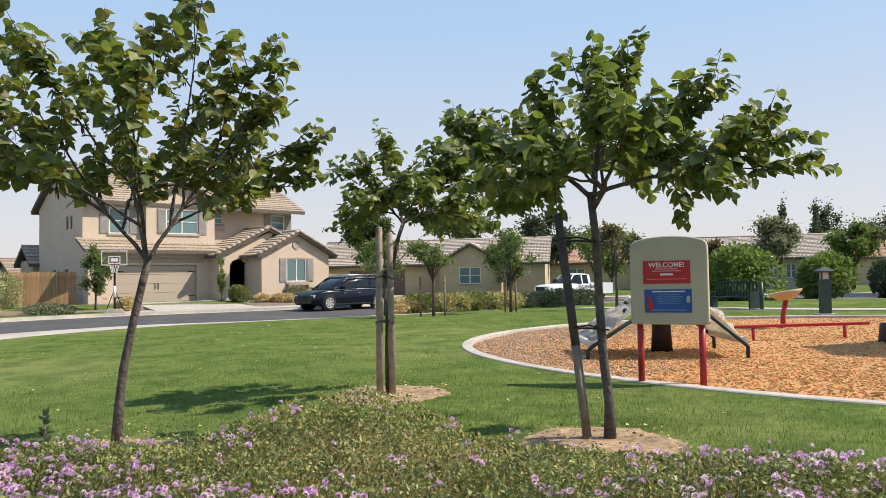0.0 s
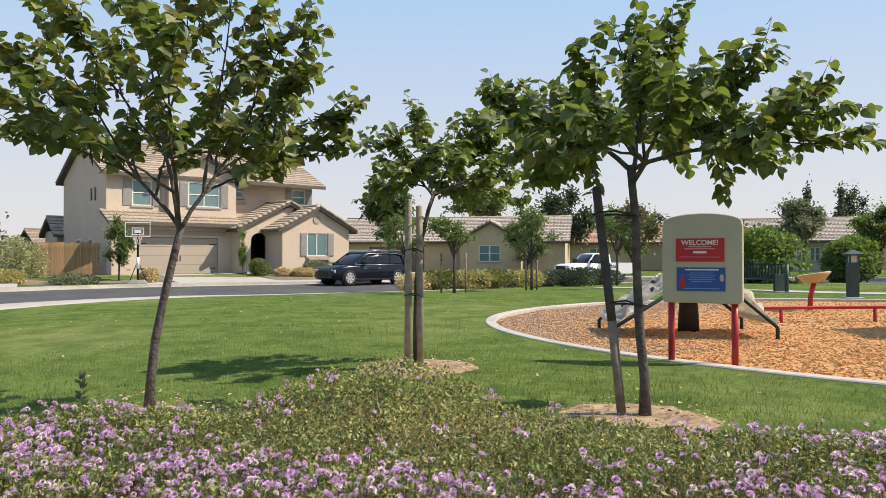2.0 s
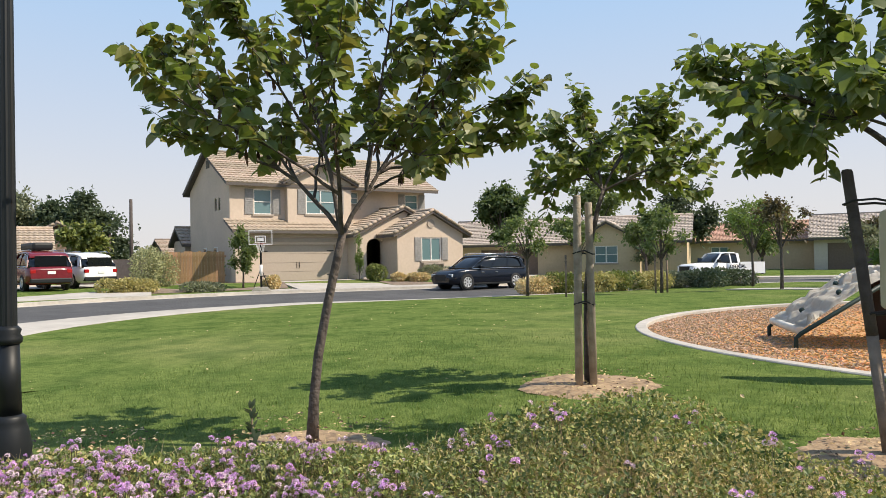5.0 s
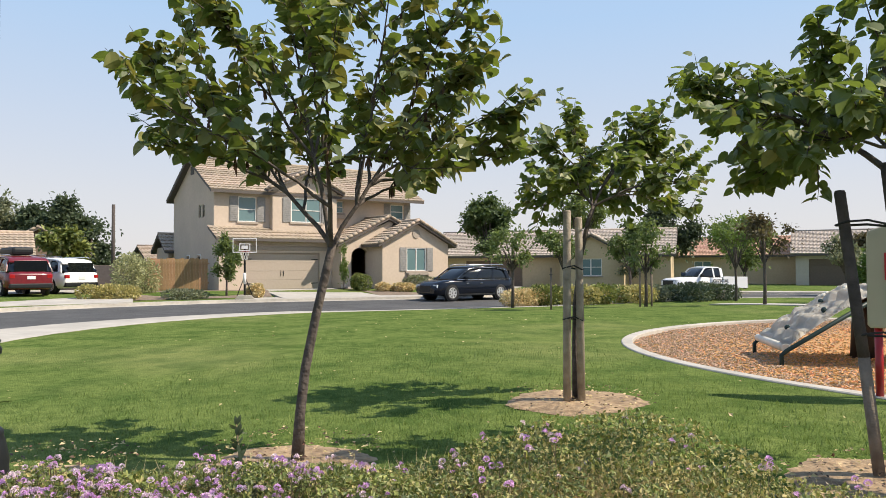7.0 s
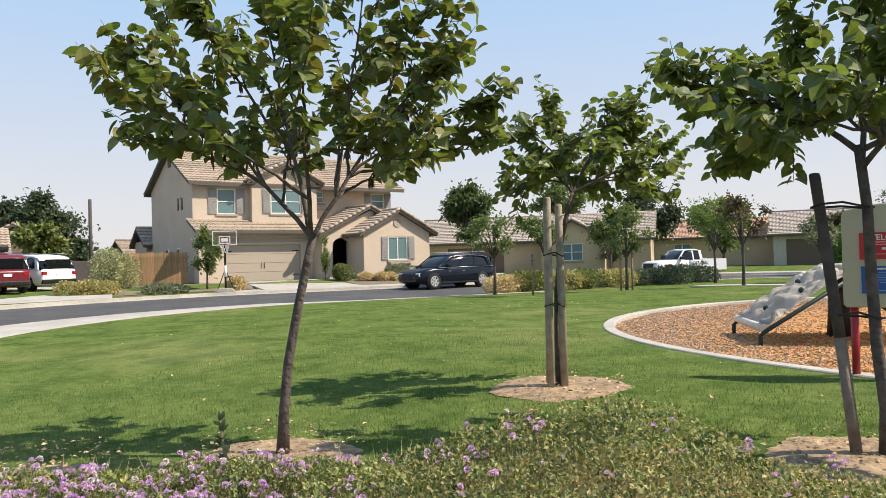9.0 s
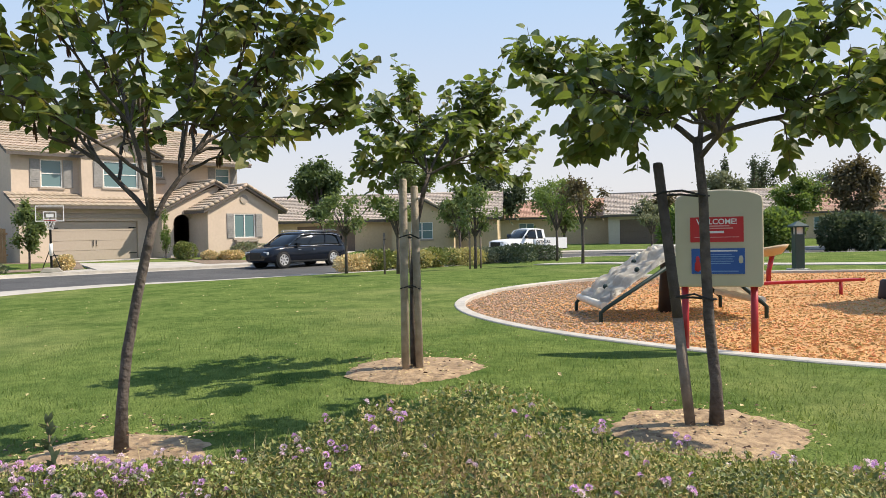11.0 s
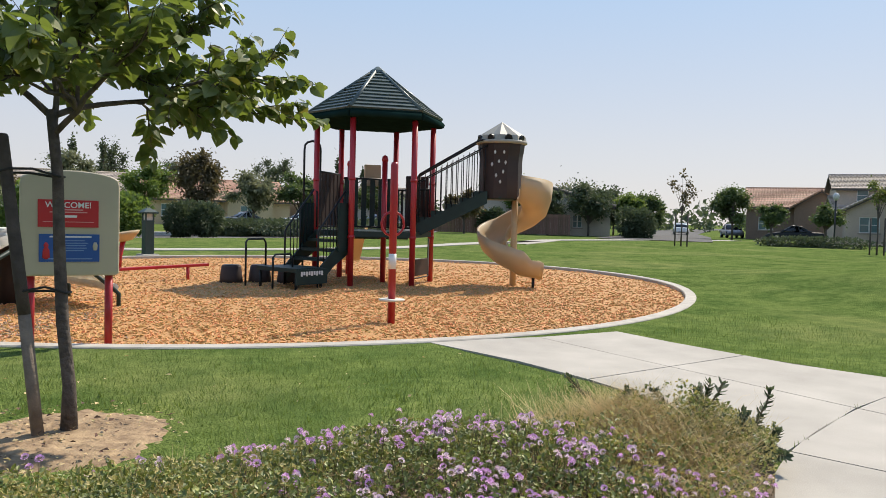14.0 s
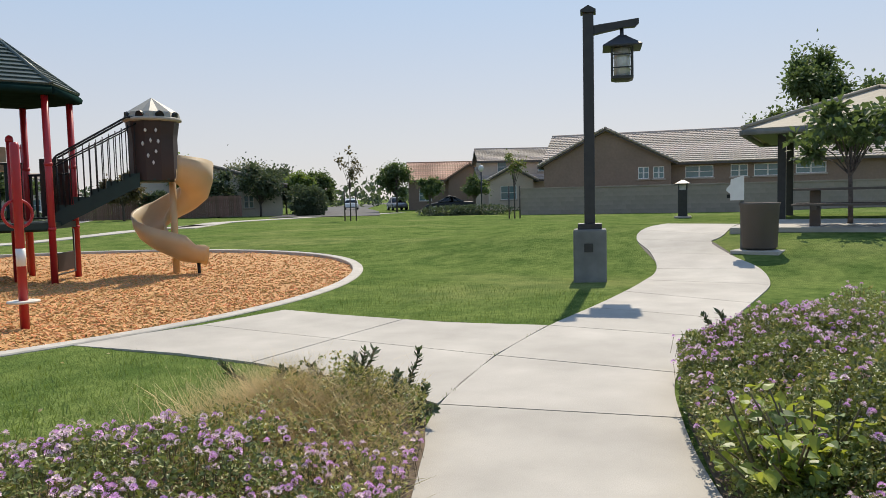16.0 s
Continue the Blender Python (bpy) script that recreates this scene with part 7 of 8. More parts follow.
def loft(sections, material, parent, name, label=""):
    """A body lofted through cross-sections: each is x and half-outline (y, z) from the sill over the top to the middle."""
    bm = bmesh.new()
    last = None
    for x, half in sections:
        prof = [(y, z) for y, z in half] + [(-y, z) for y, z in reversed(half)]
        ring_ = [bm.verts.new((x, y, z)) for y, z in prof]
        if last:
            for k in range(len(prof)):
                f = bm.faces.new((last[k], last[(k + 1) % len(prof)], ring_[(k + 1) % len(prof)], ring_[k]))
                f.smooth = True
        else:
            bm.faces.new(ring_[::-1])
        last = ring_
    bm.faces.new(last)
    bmesh.ops.recalc_face_normals(bm, faces=bm.faces)
    return part(name, bm, material, parent, label)


def car(m, label, category, paint, L=5.05, W=1.95, H=1.72, hood=1.0, roof0=0.33, roof1=0.9, wr=0.38, kind="suv", group="", front=0.95, rear=1.0, rack=True, detail=True):
    """A car along local x, nose at +x: lofted body with wheel wells, glasshouse, lamps, wheels."""
    t = thing("car", m, label, category, group)
    h = W / 2
    zb = 0.24
    belt = H * 0.6
    nose = L / 2
    def sec(x, w, z0, zbelt):
        return (x, [(w * 0.9, z0), (w, z0 + 0.14), (w, (z0 + zbelt) / 2), (w * 0.985, zbelt - 0.08), (w * 0.93, zbelt), (w * 0.5, zbelt + 0.02)])
    hz = H * 0.56
    if kind == "suv":
        body = [sec(-nose, h * 0.86, zb + 0.16, belt - 0.16), sec(-nose + 0.1, h * 0.93, zb + 0.05, belt - 0.02), sec(-nose + 0.5, h, zb, belt), sec(0.3, h, zb, belt), sec(nose - hood - 0.55, h, zb, belt - 0.01),
                sec(nose - hood, h * 0.99, zb, hz + 0.06), sec(nose - 0.55, h * 0.97, zb + 0.01, hz), sec(nose - 0.15, h * 0.9, zb + 0.05, hz - 0.12), sec(nose, h * 0.78, zb + 0.14, hz - 0.34)]
    else:
        body = [sec(-nose, h * 0.84, zb + 0.16, belt - 0.1), sec(-nose + 0.12, h * 0.92, zb + 0.05, belt), sec(-nose + 0.6, h, zb, belt), sec(0, h, zb, belt), sec(nose - hood, h * 0.99, zb, belt - 0.03),
                sec(nose - 0.5, h * 0.95, zb, belt - 0.14), sec(nose - 0.1, h * 0.86, zb + 0.05, belt - 0.28), sec(nose, h * 0.76, zb + 0.12, belt - 0.42)]
    loft(body, paint, t, "body", "painted body shell")
    x0, x1 = -nose + (0.12 if kind == "suv" else 0.95), nose - hood - 0.1
    def cab(x, w, z):
        return (x, [(w, belt - 0.06), (w * 0.985, belt + 0.1), (w * 0.93, belt + (z - belt) * 0.55), (w * 0.84, z - 0.05), (w * 0.74, z), (w * 0.4, z + 0.015)])
    r0 = x0 + (0.38 if kind == "suv" else 0.75)
    r1 = x1 - (1.0 if kind == "suv" else 0.85)
    glass = loft([(x0, cab(x0, h * 0.9, belt + 0.05)[1]), (r0, cab(r0, h * 0.92, H - 0.13)[1]), (r0 + 0.5, cab(r0, h * 0.945, H - 0.045)[1]), ((r0 + r1) / 2, cab(0, h * 0.955, H)[1]), (r1, cab(r1, h * 0.93, H - 0.06)[1]), (x1, cab(x1, h * 0.88, belt + 0.03)[1])],
                 M_CARGLASS, t, "glasshouse", "dark glass of the cabin")
    # roof skin and pillars
    rs = [(r0 - 0.16, H - 0.24), (r0, H - 0.12), (r0 + 0.5, H - 0.03), ((r0 + r1) / 2, H + 0.012), (r1, H - 0.045), (r1 + 0.1, H - 0.11)]
    loft([(x, [(h * 0.86, z - 0.05), (h * 0.8, z), (h * 0.74, z + 0.012), (h * 0.4, z + 0.03)]) for x, z in rs], paint, t, "roof_panel")
    for s in (-1, 1):
        for f, wd in ((0.04, 0.13), (0.36, 0.045), (0.66, 0.045), (1.0, 0.05)):
            xb, xt = x0 + 0.12 + (x1 - x0 - 0.2) * f, r0 + (r1 - r0) * f
            bm = bmesh.new()
            q = [(xb - wd, s * h * 0.985, belt - 0.02), (xb + wd, s * h * 0.985, belt - 0.02), (xt + wd * 0.8, s * h * 0.85, H - (0.16 if f < 0.1 else 0.06)), (xt - wd * 0.8, s * h * 0.85, H - (0.18 if f < 0.1 else 0.06))]
            vs = [bm.verts.new(v) for v in q]
            vb = [bm.verts.new((v[0], v[1] - s * 0.05, v[2])) for v in q]
            bm.faces.new(vs), bm.faces.new(vb[::-1])
            for k in range(4):
                bm.faces.new((vs[k], vb[k], vb[(k + 1) % 4], vs[(k + 1) % 4]))
            bmesh.ops.recalc_face_normals(bm, faces=bm.faces)
            part("pillar", bm, paint, t)
        if detail:
            part("window_trim", newtube([(x0 + 0.1, s * h * 0.992, belt + 0.02), (x1 - 0.1, s * h * 0.975, belt + 0.01)], 0.016, 6), M_CHROME, t, "bright window trim")
            part("roof_trim", newtube([(x0 + 0.22, s * h * 0.97, belt + 0.06), (r0 - 0.02, s * h * 0.865, H - 0.21), (r0 + 0.5, s * h * 0.855, H - 0.11), ((r0 + r1) / 2, s * h * 0.862, H - 0.075), (r1, s * h * 0.855, H - 0.12), (x1 - 0.12, s * h * 0.95, belt + 0.05)], 0.014, 6), M_CHROME, t, "bright roof trim")
            part("mirror", newbox(x1 - 0.75, x1 - 0.55, s * (h + 0.02) - 0.1, s * (h + 0.02) + 0.1, belt + 0.02, belt + 0.17, bevel=0.04), paint, t)
            for xx in (-0.35, 0.55):
                part("door_handle", newbox(xx, xx + 0.18, s * (h + 0.01) - 0.012, s * (h + 0.01) + 0.012, belt - 0.19, belt - 0.155, bevel=0.006), M_CHROME, t)
            part("sill_trim", newbox(-nose + 1.2, nose - 1.3, s * h * 0.99 - 0.02, s * h * 0.99 + 0.02, zb + 0.02, zb + 0.1, bevel=0.01), M_BLACKM, t)
            part("headlamp", newbox(nose - 0.45, nose - 0.08, s * h * 0.72 - 0.18, s * h * 0.72 + 0.16, hz - 0.32, hz - 0.16, bevel=0.03), M_LIGHTC, t, "clear headlamp")
            part("tail_lamp", newbox(-nose - 0.01, -nose + 0.28, s * h * 0.78 - 0.12, s * h * 0.78 + 0.12, belt - 0.3, belt - 0.12, bevel=0.03), M_LIGHTR, t, "red tail lamp")
            if rack:
                part("roof_rail", newtube([(r0, s * h * 0.72, H + 0.0), (r0 + 0.15, s * h * 0.74, H + 0.07), (r1 - 0.1, s * h * 0.74, H + 0.07), (r1 + 0.05, s * h * 0.72, H + 0.01)], 0.018, 6), M_CHROME, t)
        for xw in (nose - front, -nose + rear):
            bm = newlathe([(wr * 1.14, -0.105), (wr * 1.14, 0.105)], 24, Matrix.Translation((xw, s * (h - 0.115), wr * 1.02)) @ Matrix.Rotation(radians(90), 4, "X"))
            part("wheel_well", bm, M_BLACKM, t)
            wheel(t, xw, s * (h - 0.1), wr)
    if detail:
        part("grille", newbox(nose - 0.06, nose + 0.015, -h * 0.42, h * 0.42, zb + 0.2, hz - 0.2, bevel=0.02), M_BLACKM, t)
        part("rear_window", newbox(-nose + 0.1, -nose + 0.16, -h * 0.68, h * 0.68, belt + 0.05, H - 0.22, m=None), M_CARGLASS, t)
        part("number_plate", newbox(-nose - 0.02, -nose + 0.02, -0.17, 0.17, belt - 0.34, belt - 0.2), M_WHITE, t)
        part("rear_bumper", newbox(-nose - 0.03, -nose + 0.2, -h * 0.9, h * 0.9, zb + 0.08, zb + 0.3, bevel=0.05), M_BLACKM, t)
    return t


def road_z(x, y):
    return land(x, y) - 0.11


car(pose(-20.75, 32.25, road_z(-20.75, 32.25), 0, 0, spin(-U)), "dark navy estate SUV with alloy wheels parked at the kerb", "SUV", M_CARBLUE, L=5.08, W=1.98, H=1.72, hood=1.05, wr=0.39)
car(pose(-38.1, 20.2, land(-38.1, 20.2) + 0.04, 0, 0, 183), "white SUV parked on a concrete drive", "SUV", M_CARWHITE, L=4.9, W=1.93, H=1.72, wr=0.37)
mv = car(pose(-36.9, 17.75, land(-36.9, 17.75) + 0.04, 0, 0, 169), "maroon minivan with a black roof box on a drive", "minivan", M_CARRED, L=5.0, W=1.98, H=1.78, hood=0.8, wr=0.36)
part("roof_box", newbox(-1.2, 1.0, -0.45, 0.45, 1.86, 2.22, bevel=0.12), M_BLACKM, mv, "black roof box")
for i, (x, y, a, pt, lb) in enumerate(((64.0, 60.5, 235, M_CARGREY, "grey saloon parked on the far street"), (54.2, 44.6, 130, M_BLACKM, "dark car on a far drive"), (68.6, 73.2, 48, M_CARWHITE, "white car far down the street"),
                                       (14.0, 74.0, 10, M_CARGREY, "silver car parked beyond the hedges"), (19.5, 73.5, 10, M_CARWHITE, "white car parked beyond the hedges"), (27.0, 72.0, 10, M_CARGREY, "grey car parked beyond the hedges"))):
    car(pose(x, y, land(x, y) + 0.06, 0, 0, a), lb, "car", pt, L=4.6, W=1.8, H=1.46, kind="saloon", hood=1.15, wr=0.33, rack=False, detail=False, group="far parked cars")


def pickup():
    d = Vector((-0.614, -0.789)).normalized()
    t = thing("pickup_truck", pose(-13.6, 49.9, road_z(-13.6, 49.9), 0, 0, spin(d)), "white extended-cab pickup truck with dark lettering on its side", "pickup truck")
    h, nose, zb = 0.94, 2.7, 0.42
    def sec(x, w, z0, z1):
        return (x, [(w * 0.92, z0), (w, z0 + 0.12), (w, (z0 + z1) / 2), (w * 0.98, z1 - 0.06), (w * 0.92, z1), (w * 0.5, z1 + 0.01)])
    loft([sec(0.2, h, zb, 1.15), sec(1.0, h, zb, 1.15), sec(1.25, h * 0.99, zb, 1.14), sec(2.3, h * 0.96, zb, 1.08), sec(2.6, h * 0.88, zb + 0.05, 0.98), sec(2.7, h * 0.8, zb + 0.12, 0.85)], M_CARWHITE, t, "front_body", "white hood and wings")
    loft([sec(-0.75, h, zb, 1.15), sec(0.25, h, zb, 1.15)], M_CARWHITE, t, "cab_body", "white cab sides")
    bed = bmesh.new()
    for s in (-1, 1):
        box(bed, -2.65, -0.78, s * h - 0.04, s * h + 0.04, zb, 1.16)
    box(bed, -2.68, -2.6, -h, h, zb, 1.16), box(bed, -0.84, -0.78, -h, h, zb, 1.16), box(bed, -2.6, -0.84, -h, h, zb, 0.65)
    part("bed", bed, M_CARWHITE, t, "open white load bed")
    def cab(x, w, z):
        return (x, [(w, 1.1), (w * 0.99, 1.2), (w * 0.93, 1.45), (w * 0.84, z - 0.06), (w * 0.74, z), (w * 0.4, z + 0.01)])
    loft([(x, cab(x, h * w, z)[1]) for x, w, z in ((-0.78, 0.95, 1.6), (-0.55, 0.96, 1.76), (0.2, 0.96, 1.79), (0.45, 0.95, 1.74), (1.15, 0.9, 1.2))], M_CARGLASS, t, "glasshouse")
    loft([(x, [(h * 0.86, z - 0.06), (h * 0.8, z), (h * 0.4, z + 0.03)]) for x, z in ((-0.8, 1.68), (-0.5, 1.785), (0.2, 1.805), (0.5, 1.74))], M_CARWHITE, t, "roof_panel")
    for s in (-1, 1):
        for xb, xt, w in ((-0.72, -0.68, 0.1), (-0.12, -0.1, 0.05), (1.08, 0.5, 0.06)):
            bm = bmesh.new()
            q = [(xb - w, s * h * 0.99, 1.12), (xb + w, s * h * 0.99, 1.12), (xt + w, s * h * 0.84, 1.74), (xt - w, s * h * 0.84, 1.74)]
            vs = [bm.verts.new(v) for v in q]
            vb = [bm.verts.new((v[0], v[1] - s * 0.05, v[2])) for v in q]
            bm.faces.new(vs), bm.faces.new(vb[::-1])
            for k in range(4):
                bm.faces.new((vs[k], vb[k], vb[(k + 1) % 4], vs[(k + 1) % 4]))
            bmesh.ops.recalc_face_normals(bm, faces=bm.faces)
            part("pillar", bm, M_CARWHITE, t)
        for xw in (1.72, -1.55):
            part("wheel_well", newlathe([(0.46, -0.1), (0.46, 0.1)], 24, Matrix.Translation((xw, s * (h - 0.11), 0.42)) @ Matrix.Rotation(radians(90), 4, "X")), M_BLACKM, t)
            wheel(t, xw, s * (h - 0.1), 0.39)
        part("mirror", newbox(0.75, 0.92, s * (h + 0.06) - 0.1, s * (h + 0.06) + 0.1, 1.16, 1.36, bevel=0.04), M_BLACKM, t)
        part("headlamp", newbox(2.35, 2.66, s * 0.68 - 0.16, s * 0.68 + 0.14, 0.82, 0.98, bevel=0.03), M_LIGHTC, t)
        part("tail_lamp", newbox(-2.7, -2.55, s * 0.85 - 0.08, s * 0.85 + 0.09, 0.75, 1.1, bevel=0.02), M_LIGHTR, t)
        cu = bpy.data.curves.new("lettering", "FONT")
        cu.body, cu.size, cu.align_x, cu.extrude, cu.offset = "OFFICIAL", 0.3, "CENTER", 0.002, 0.006
        cu.materials.append(M_CARBLUE)
        tx = new("lettering", cu)
        tx.matrix_basis = pose(-0.6, s * (h + 0.045), 0.8, 90, 0, 180 if s > 0 else 0)
        tx.parent = t
        part("step_bar", newbox(-0.7, 1.1, s * h - 0.03, s * h + 0.03, 0.3, 0.38, bevel=0.02), M_BLACKM, t)
    part("grille", newbox(2.62, 2.73, -0.55, 0.55, 0.62, 0.95, bevel=0.03), M_BLACKM, t, "dark grille with bright surround")
    part("bumper", newbox(2.55, 2.76, -0.9, 0.9, 0.42, 0.62, bevel=0.05), M_BLACKM, t)
    part("rear_bumper", newbox(-2.8, -2.62, -0.88, 0.88, 0.42, 0.6, bevel=0.03), M_CHROME, t)


pickup()


# ---- basketball hoop ----
def hoop():
    x, y = -28.2, 24.2
    n = Vector((0.62, -0.55)).normalized()
    t = thing("basketball_hoop", pose(x, y, land(x, y) + 0.03, 0, 0, spin(n) - 90 + 180), "portable basketball hoop with a clear backboard and pale base", "basketball hoop")
    part("base", newprism([(-0.45, 0.0), (0.45, 0.0), (0.3, 0.16), (-0.3, 0.16)], "y", -0.35, 0.6), M_HAT, t)
    part("pole", newtube([(0, 0.3, 0.1), (0, 0.3, 2.2), (0, 0.12, 2.6)], 0.05, 10), M_BLACKM, t)
    part("pole_pad", newtube([(0, 0.3, 0.7), (0, 0.3, 1.25)], 0.07, 10), M_WHITE, t, "white band on the pole")
    for s in (-1, 1):
        part("brace", newtube([(s * 0.35, 0.5, 0.15), (0, 0.32, 1.1)], 0.02, 6), M_BLACKM, t)
    bm = bmesh.new()
    w, z0, z1 = 0.56, 2.22, 2.92
    box(bm, -w, w, -0.02, 0.02, z1 - 0.04, z1), box(bm, -w, w, -0.02, 0.02, z0, z0 + 0.04), box(bm, -w, -w + 0.035, -0.02, 0.02, z0 + 0.04, z1 - 0.04), box(bm, w - 0.035, w, -0.02, 0.02, z0 + 0.04, z1 - 0.04)
    bb = part("backboard_frame", bm, M_WHITE, t, "white-framed clear backboard")
    bm = bmesh.new()
    box(bm, -0.26, 0.26, -0.025, -0.02, 2.62, 2.66), box(bm, -0.26, 0.26, -0.025, -0.02, 2.3, 2.34), box(bm, -0.26, -0.22, -0.025, -0.02, 2.34, 2.62), box(bm, 0.22, 0.26, -0.025, -0.02, 2.34, 2.62)
    box(bm, -0.15, 0.15, -0.028, -0.02, 2.4, 2.56)
    part("target_square", bm, M_WHITE, bb)
    part("rim", newtube([(0.22 * math.cos(a), -0.27 + 0.22 * math.sin(a), 2.25) for a in [2 * math.pi * i / 16 for i in range(17)]], 0.012, 6, cap=False), M_RED, bb, "red rim with a white net")
    net = bmesh.new()
    for i in range(10):
        a, b = 2 * math.pi * i / 10, 2 * math.pi * (i + 1) / 10
        tube(net, [(0.22 * math.cos(a), -0.27 + 0.22 * math.sin(a), 2.25), (0.12 * math.cos(b), -0.27 + 0.12 * math.sin(b), 1.85)], 0.008, 4, cap=False)
        tube(net, [(0.22 * math.cos(b), -0.27 + 0.22 * math.sin(b), 2.25), (0.12 * math.cos(a), -0.27 + 0.12 * math.sin(a), 1.85)], 0.008, 4, cap=False)
    part("net", net, M_WHITE, bb)


hoop()

# drives and paved yards
for pts, lb in (([(-32.7, 29.3), (-31.4, 34.0), (-25.2, 30.9), (-27.0, 25.6)], "pale concrete drive before the garage"), ([(-33, 11.5), (-44, 13), (-48, 16.5), (-47, 20.2), (-41, 24.4), (-37, 24), (-29.3, 19.0), (-30.5, 14)], "wide pale concrete drive with parked cars"),
                    ([(-33.8, 53), (-29.2, 54.4), (-26.5, 47.5), (-31, 46)], "pale concrete drive of the second house")):
    bm = bmesh.new()
    vs = [bm.verts.new((x, y, land(x, y) + 0.035)) for x, y in pts]
    bm.faces.new(vs)
    bmesh.ops.recalc_face_normals(bm, faces=bm.faces)
    r = bmesh.ops.extrude_face_region(bm, geom=bm.faces[:])
    bmesh.ops.translate(bm, vec=(0, 0, -0.4), verts=[v for v in r["geom"] if isinstance(v, bmesh.types.BMVert)])
    bmesh.ops.recalc_face_normals(bm, faces=bm.faces)
    tagged(link("driveway", bm, M_CONC), lb, "driveway", kind="structure")

# mulched front gardens between the footway and the houses
for pts, lb in (([(-31.5, 18.8), (-35.0, 21.8), (-36.6, 24.6), (-33.4, 30.2), (-29.0, 26.7), (-30.6, 22.8)], "brown mulch of the front garden by the fence"),
                ([(-25.2, 31.2), (-31.2, 34.2), (-29.0, 40.6), (-23.4, 40.0), (-22.4, 38.6)], "brown mulch of the front garden by the entry")):
    bm = bmesh.new()
    bm.faces.new([bm.verts.new((x, y, 0.0)) for x, y in pts])
    for _ in range(3):
        bmesh.ops.subdivide_edges(bm, edges=bm.edges[:], cuts=1, use_grid_fill=True)
    bmesh.ops.triangulate(bm, faces=bm.faces[:])
    for v in bm.verts:
        v.co.z = land(v.co.x, v.co.y) + 0.02
    bmesh.ops.recalc_face_normals(bm, faces=bm.faces)
    if bm.faces[0].normal.z < 0:
        bmesh.ops.reverse_faces(bm, faces=bm.faces[:])
    tagged(link("garden_bed", bm, M_MULCH), lb, "garden bed", kind="structure")

# big hedges and trees across the park
for i, (x, y, w, h, mt, lb) in enumerate(((-2.2, 42.5, 3.4, 2.9, M_HEDGE, "large rounded green hedge beyond the lawn"), (6.2, 51.0, 2.8, 2.2, M_CONIFER, "dark green rounded hedge by the street"), (9.5, 57.0, 4.0, 1.1, M_CONIFER, "dark green rounded hedge by the street"),
                                         (2.5, 50.5, 3.2, 2.6, M_HEDGE, "rounded green garden hedge by the street"), (43.6, 52.9, 3.0, 2.7, M_CONIFER, "large round clipped bush by the far walk"), (33.0, 60.0, 2.2, 2.4, M_CONIFER, "dark bush before the fence"),
                                         (14.0, 57.0, 7.0, 1.1, M_CONIFER, "long low dark hedge beyond the lawn"), (20.0, 60.0, 7.0, 1.1, M_CONIFER, "long low dark hedge beyond the lawn"))):
    shrub(x, y, w, h, 2200, 0.24, mt, lb, 120 + i, group="hedges across the park")
FAR = ((42.0, 57.0, 1.2, 3.1, 2.7, 2.3, M_CONIFER), (38.5, 58.5, 1.0, 2.5, 1.9, 1.7, M_CONIFER), (50.5, 64.0, 1.2, 3.2, 2.4, 2.4, M_CONIFER), (55.0, 63.5, 1.2, 3.0, 2.2, 2.2, M_POPLAR), (-1.0, 64, 1.8, 3.9, 2.3, 2.1, M_GREY_LEAF), (4.2, 66, 1.6, 3.6, 2.4, 2.0, M_HEDGE), (7.6, 58, 2.0, 4.4, 2.3, 2.6, M_DARK_LEAF), (12.2, 62, 1.6, 3.3, 2.4, 1.7, M_GREY_LEAF), (15.8, 61, 1.6, 3.2, 2.3, 1.6, M_FAR_LEAF), (19.0, 62, 1.6, 3.3, 2.4, 1.7, M_FAR_LEAF), (24.5, 66, 1.6, 3.4, 2.8, 1.9, M_FAR_LEAF),
       (42.5, 60, 1.4, 3.4, 2.6, 3.0, M_GREY_LEAF), (45, 67, 1.4, 3.0, 2.2, 2.2, M_DARK_LEAF), (52, 74, 1.6, 3.6, 2.8, 2.6, M_FAR_LEAF), (56, 53, 1.6, 3.6, 2.1, 2.3, M_FAR_LEAF), (60, 82, 1.6, 3.4, 3.0, 2.4, M_GREY_LEAF), (45.5, 39.5, 1.3, 2.2, 1.1, 0.9, M_POPLAR), (49.3, 37.9, 1.3, 2.3, 1.3, 1.0, M_POPLAR),
       (49, 60, 1.4, 3.0, 2.0, 1.7, M_HEDGE), (29.5, 58, 1.2, 2.8, 1.8, 1.6, M_DARK_LEAF), (37, 62, 1.4, 3.4, 1.8, 2.0, M_HEDGE))
for i, (x, y, mt) in enumerate(((31.2, 33.6, M_DARK_LEAF), (36.3, 25.1, M_SHRUB))):
    leafy_tree(x, y, 2.0, (3.3, 0.75, 1.2), 170, 0.15, mt, "thin staked sapling on the far lawn", 230 + i, trunk_r=0.04, blobs=8, group="saplings on the far lawn")
    for dx in (-0.3, 0.3):
        t = thing("tree_stake", pose(x + dx, y - dx * 0.6, land(x, y)), "pale timber stake beside a park tree", "tree stake", "tree stakes")
        part("pole", newtube([(0, 0, -0.1), (0, 0, 1.9)], 0.04, 8), M_STAKED, t)
        part("rubber_tie", newtube([(0.05 * math.cos(k), 0.05 * math.sin(k), 1.5) for k in range(8)], 0.01, 5, cap=False), M_RUBBER, t)
for i, (x, y, th, cz, rw, rh, mt) in enumerate(FAR):
    leafy_tree(x, y, th, (cz, rw, rh), 2600, 0.24 if rw > 1.5 else 0.16, M_POPLAR if mt is M_FAR_LEAF else mt, ("broad green tree across the park", "dark-leaved tree across the park")[mt is M_DARK_LEAF], 140 + i, trunk_r=0.1, group="trees across the park")
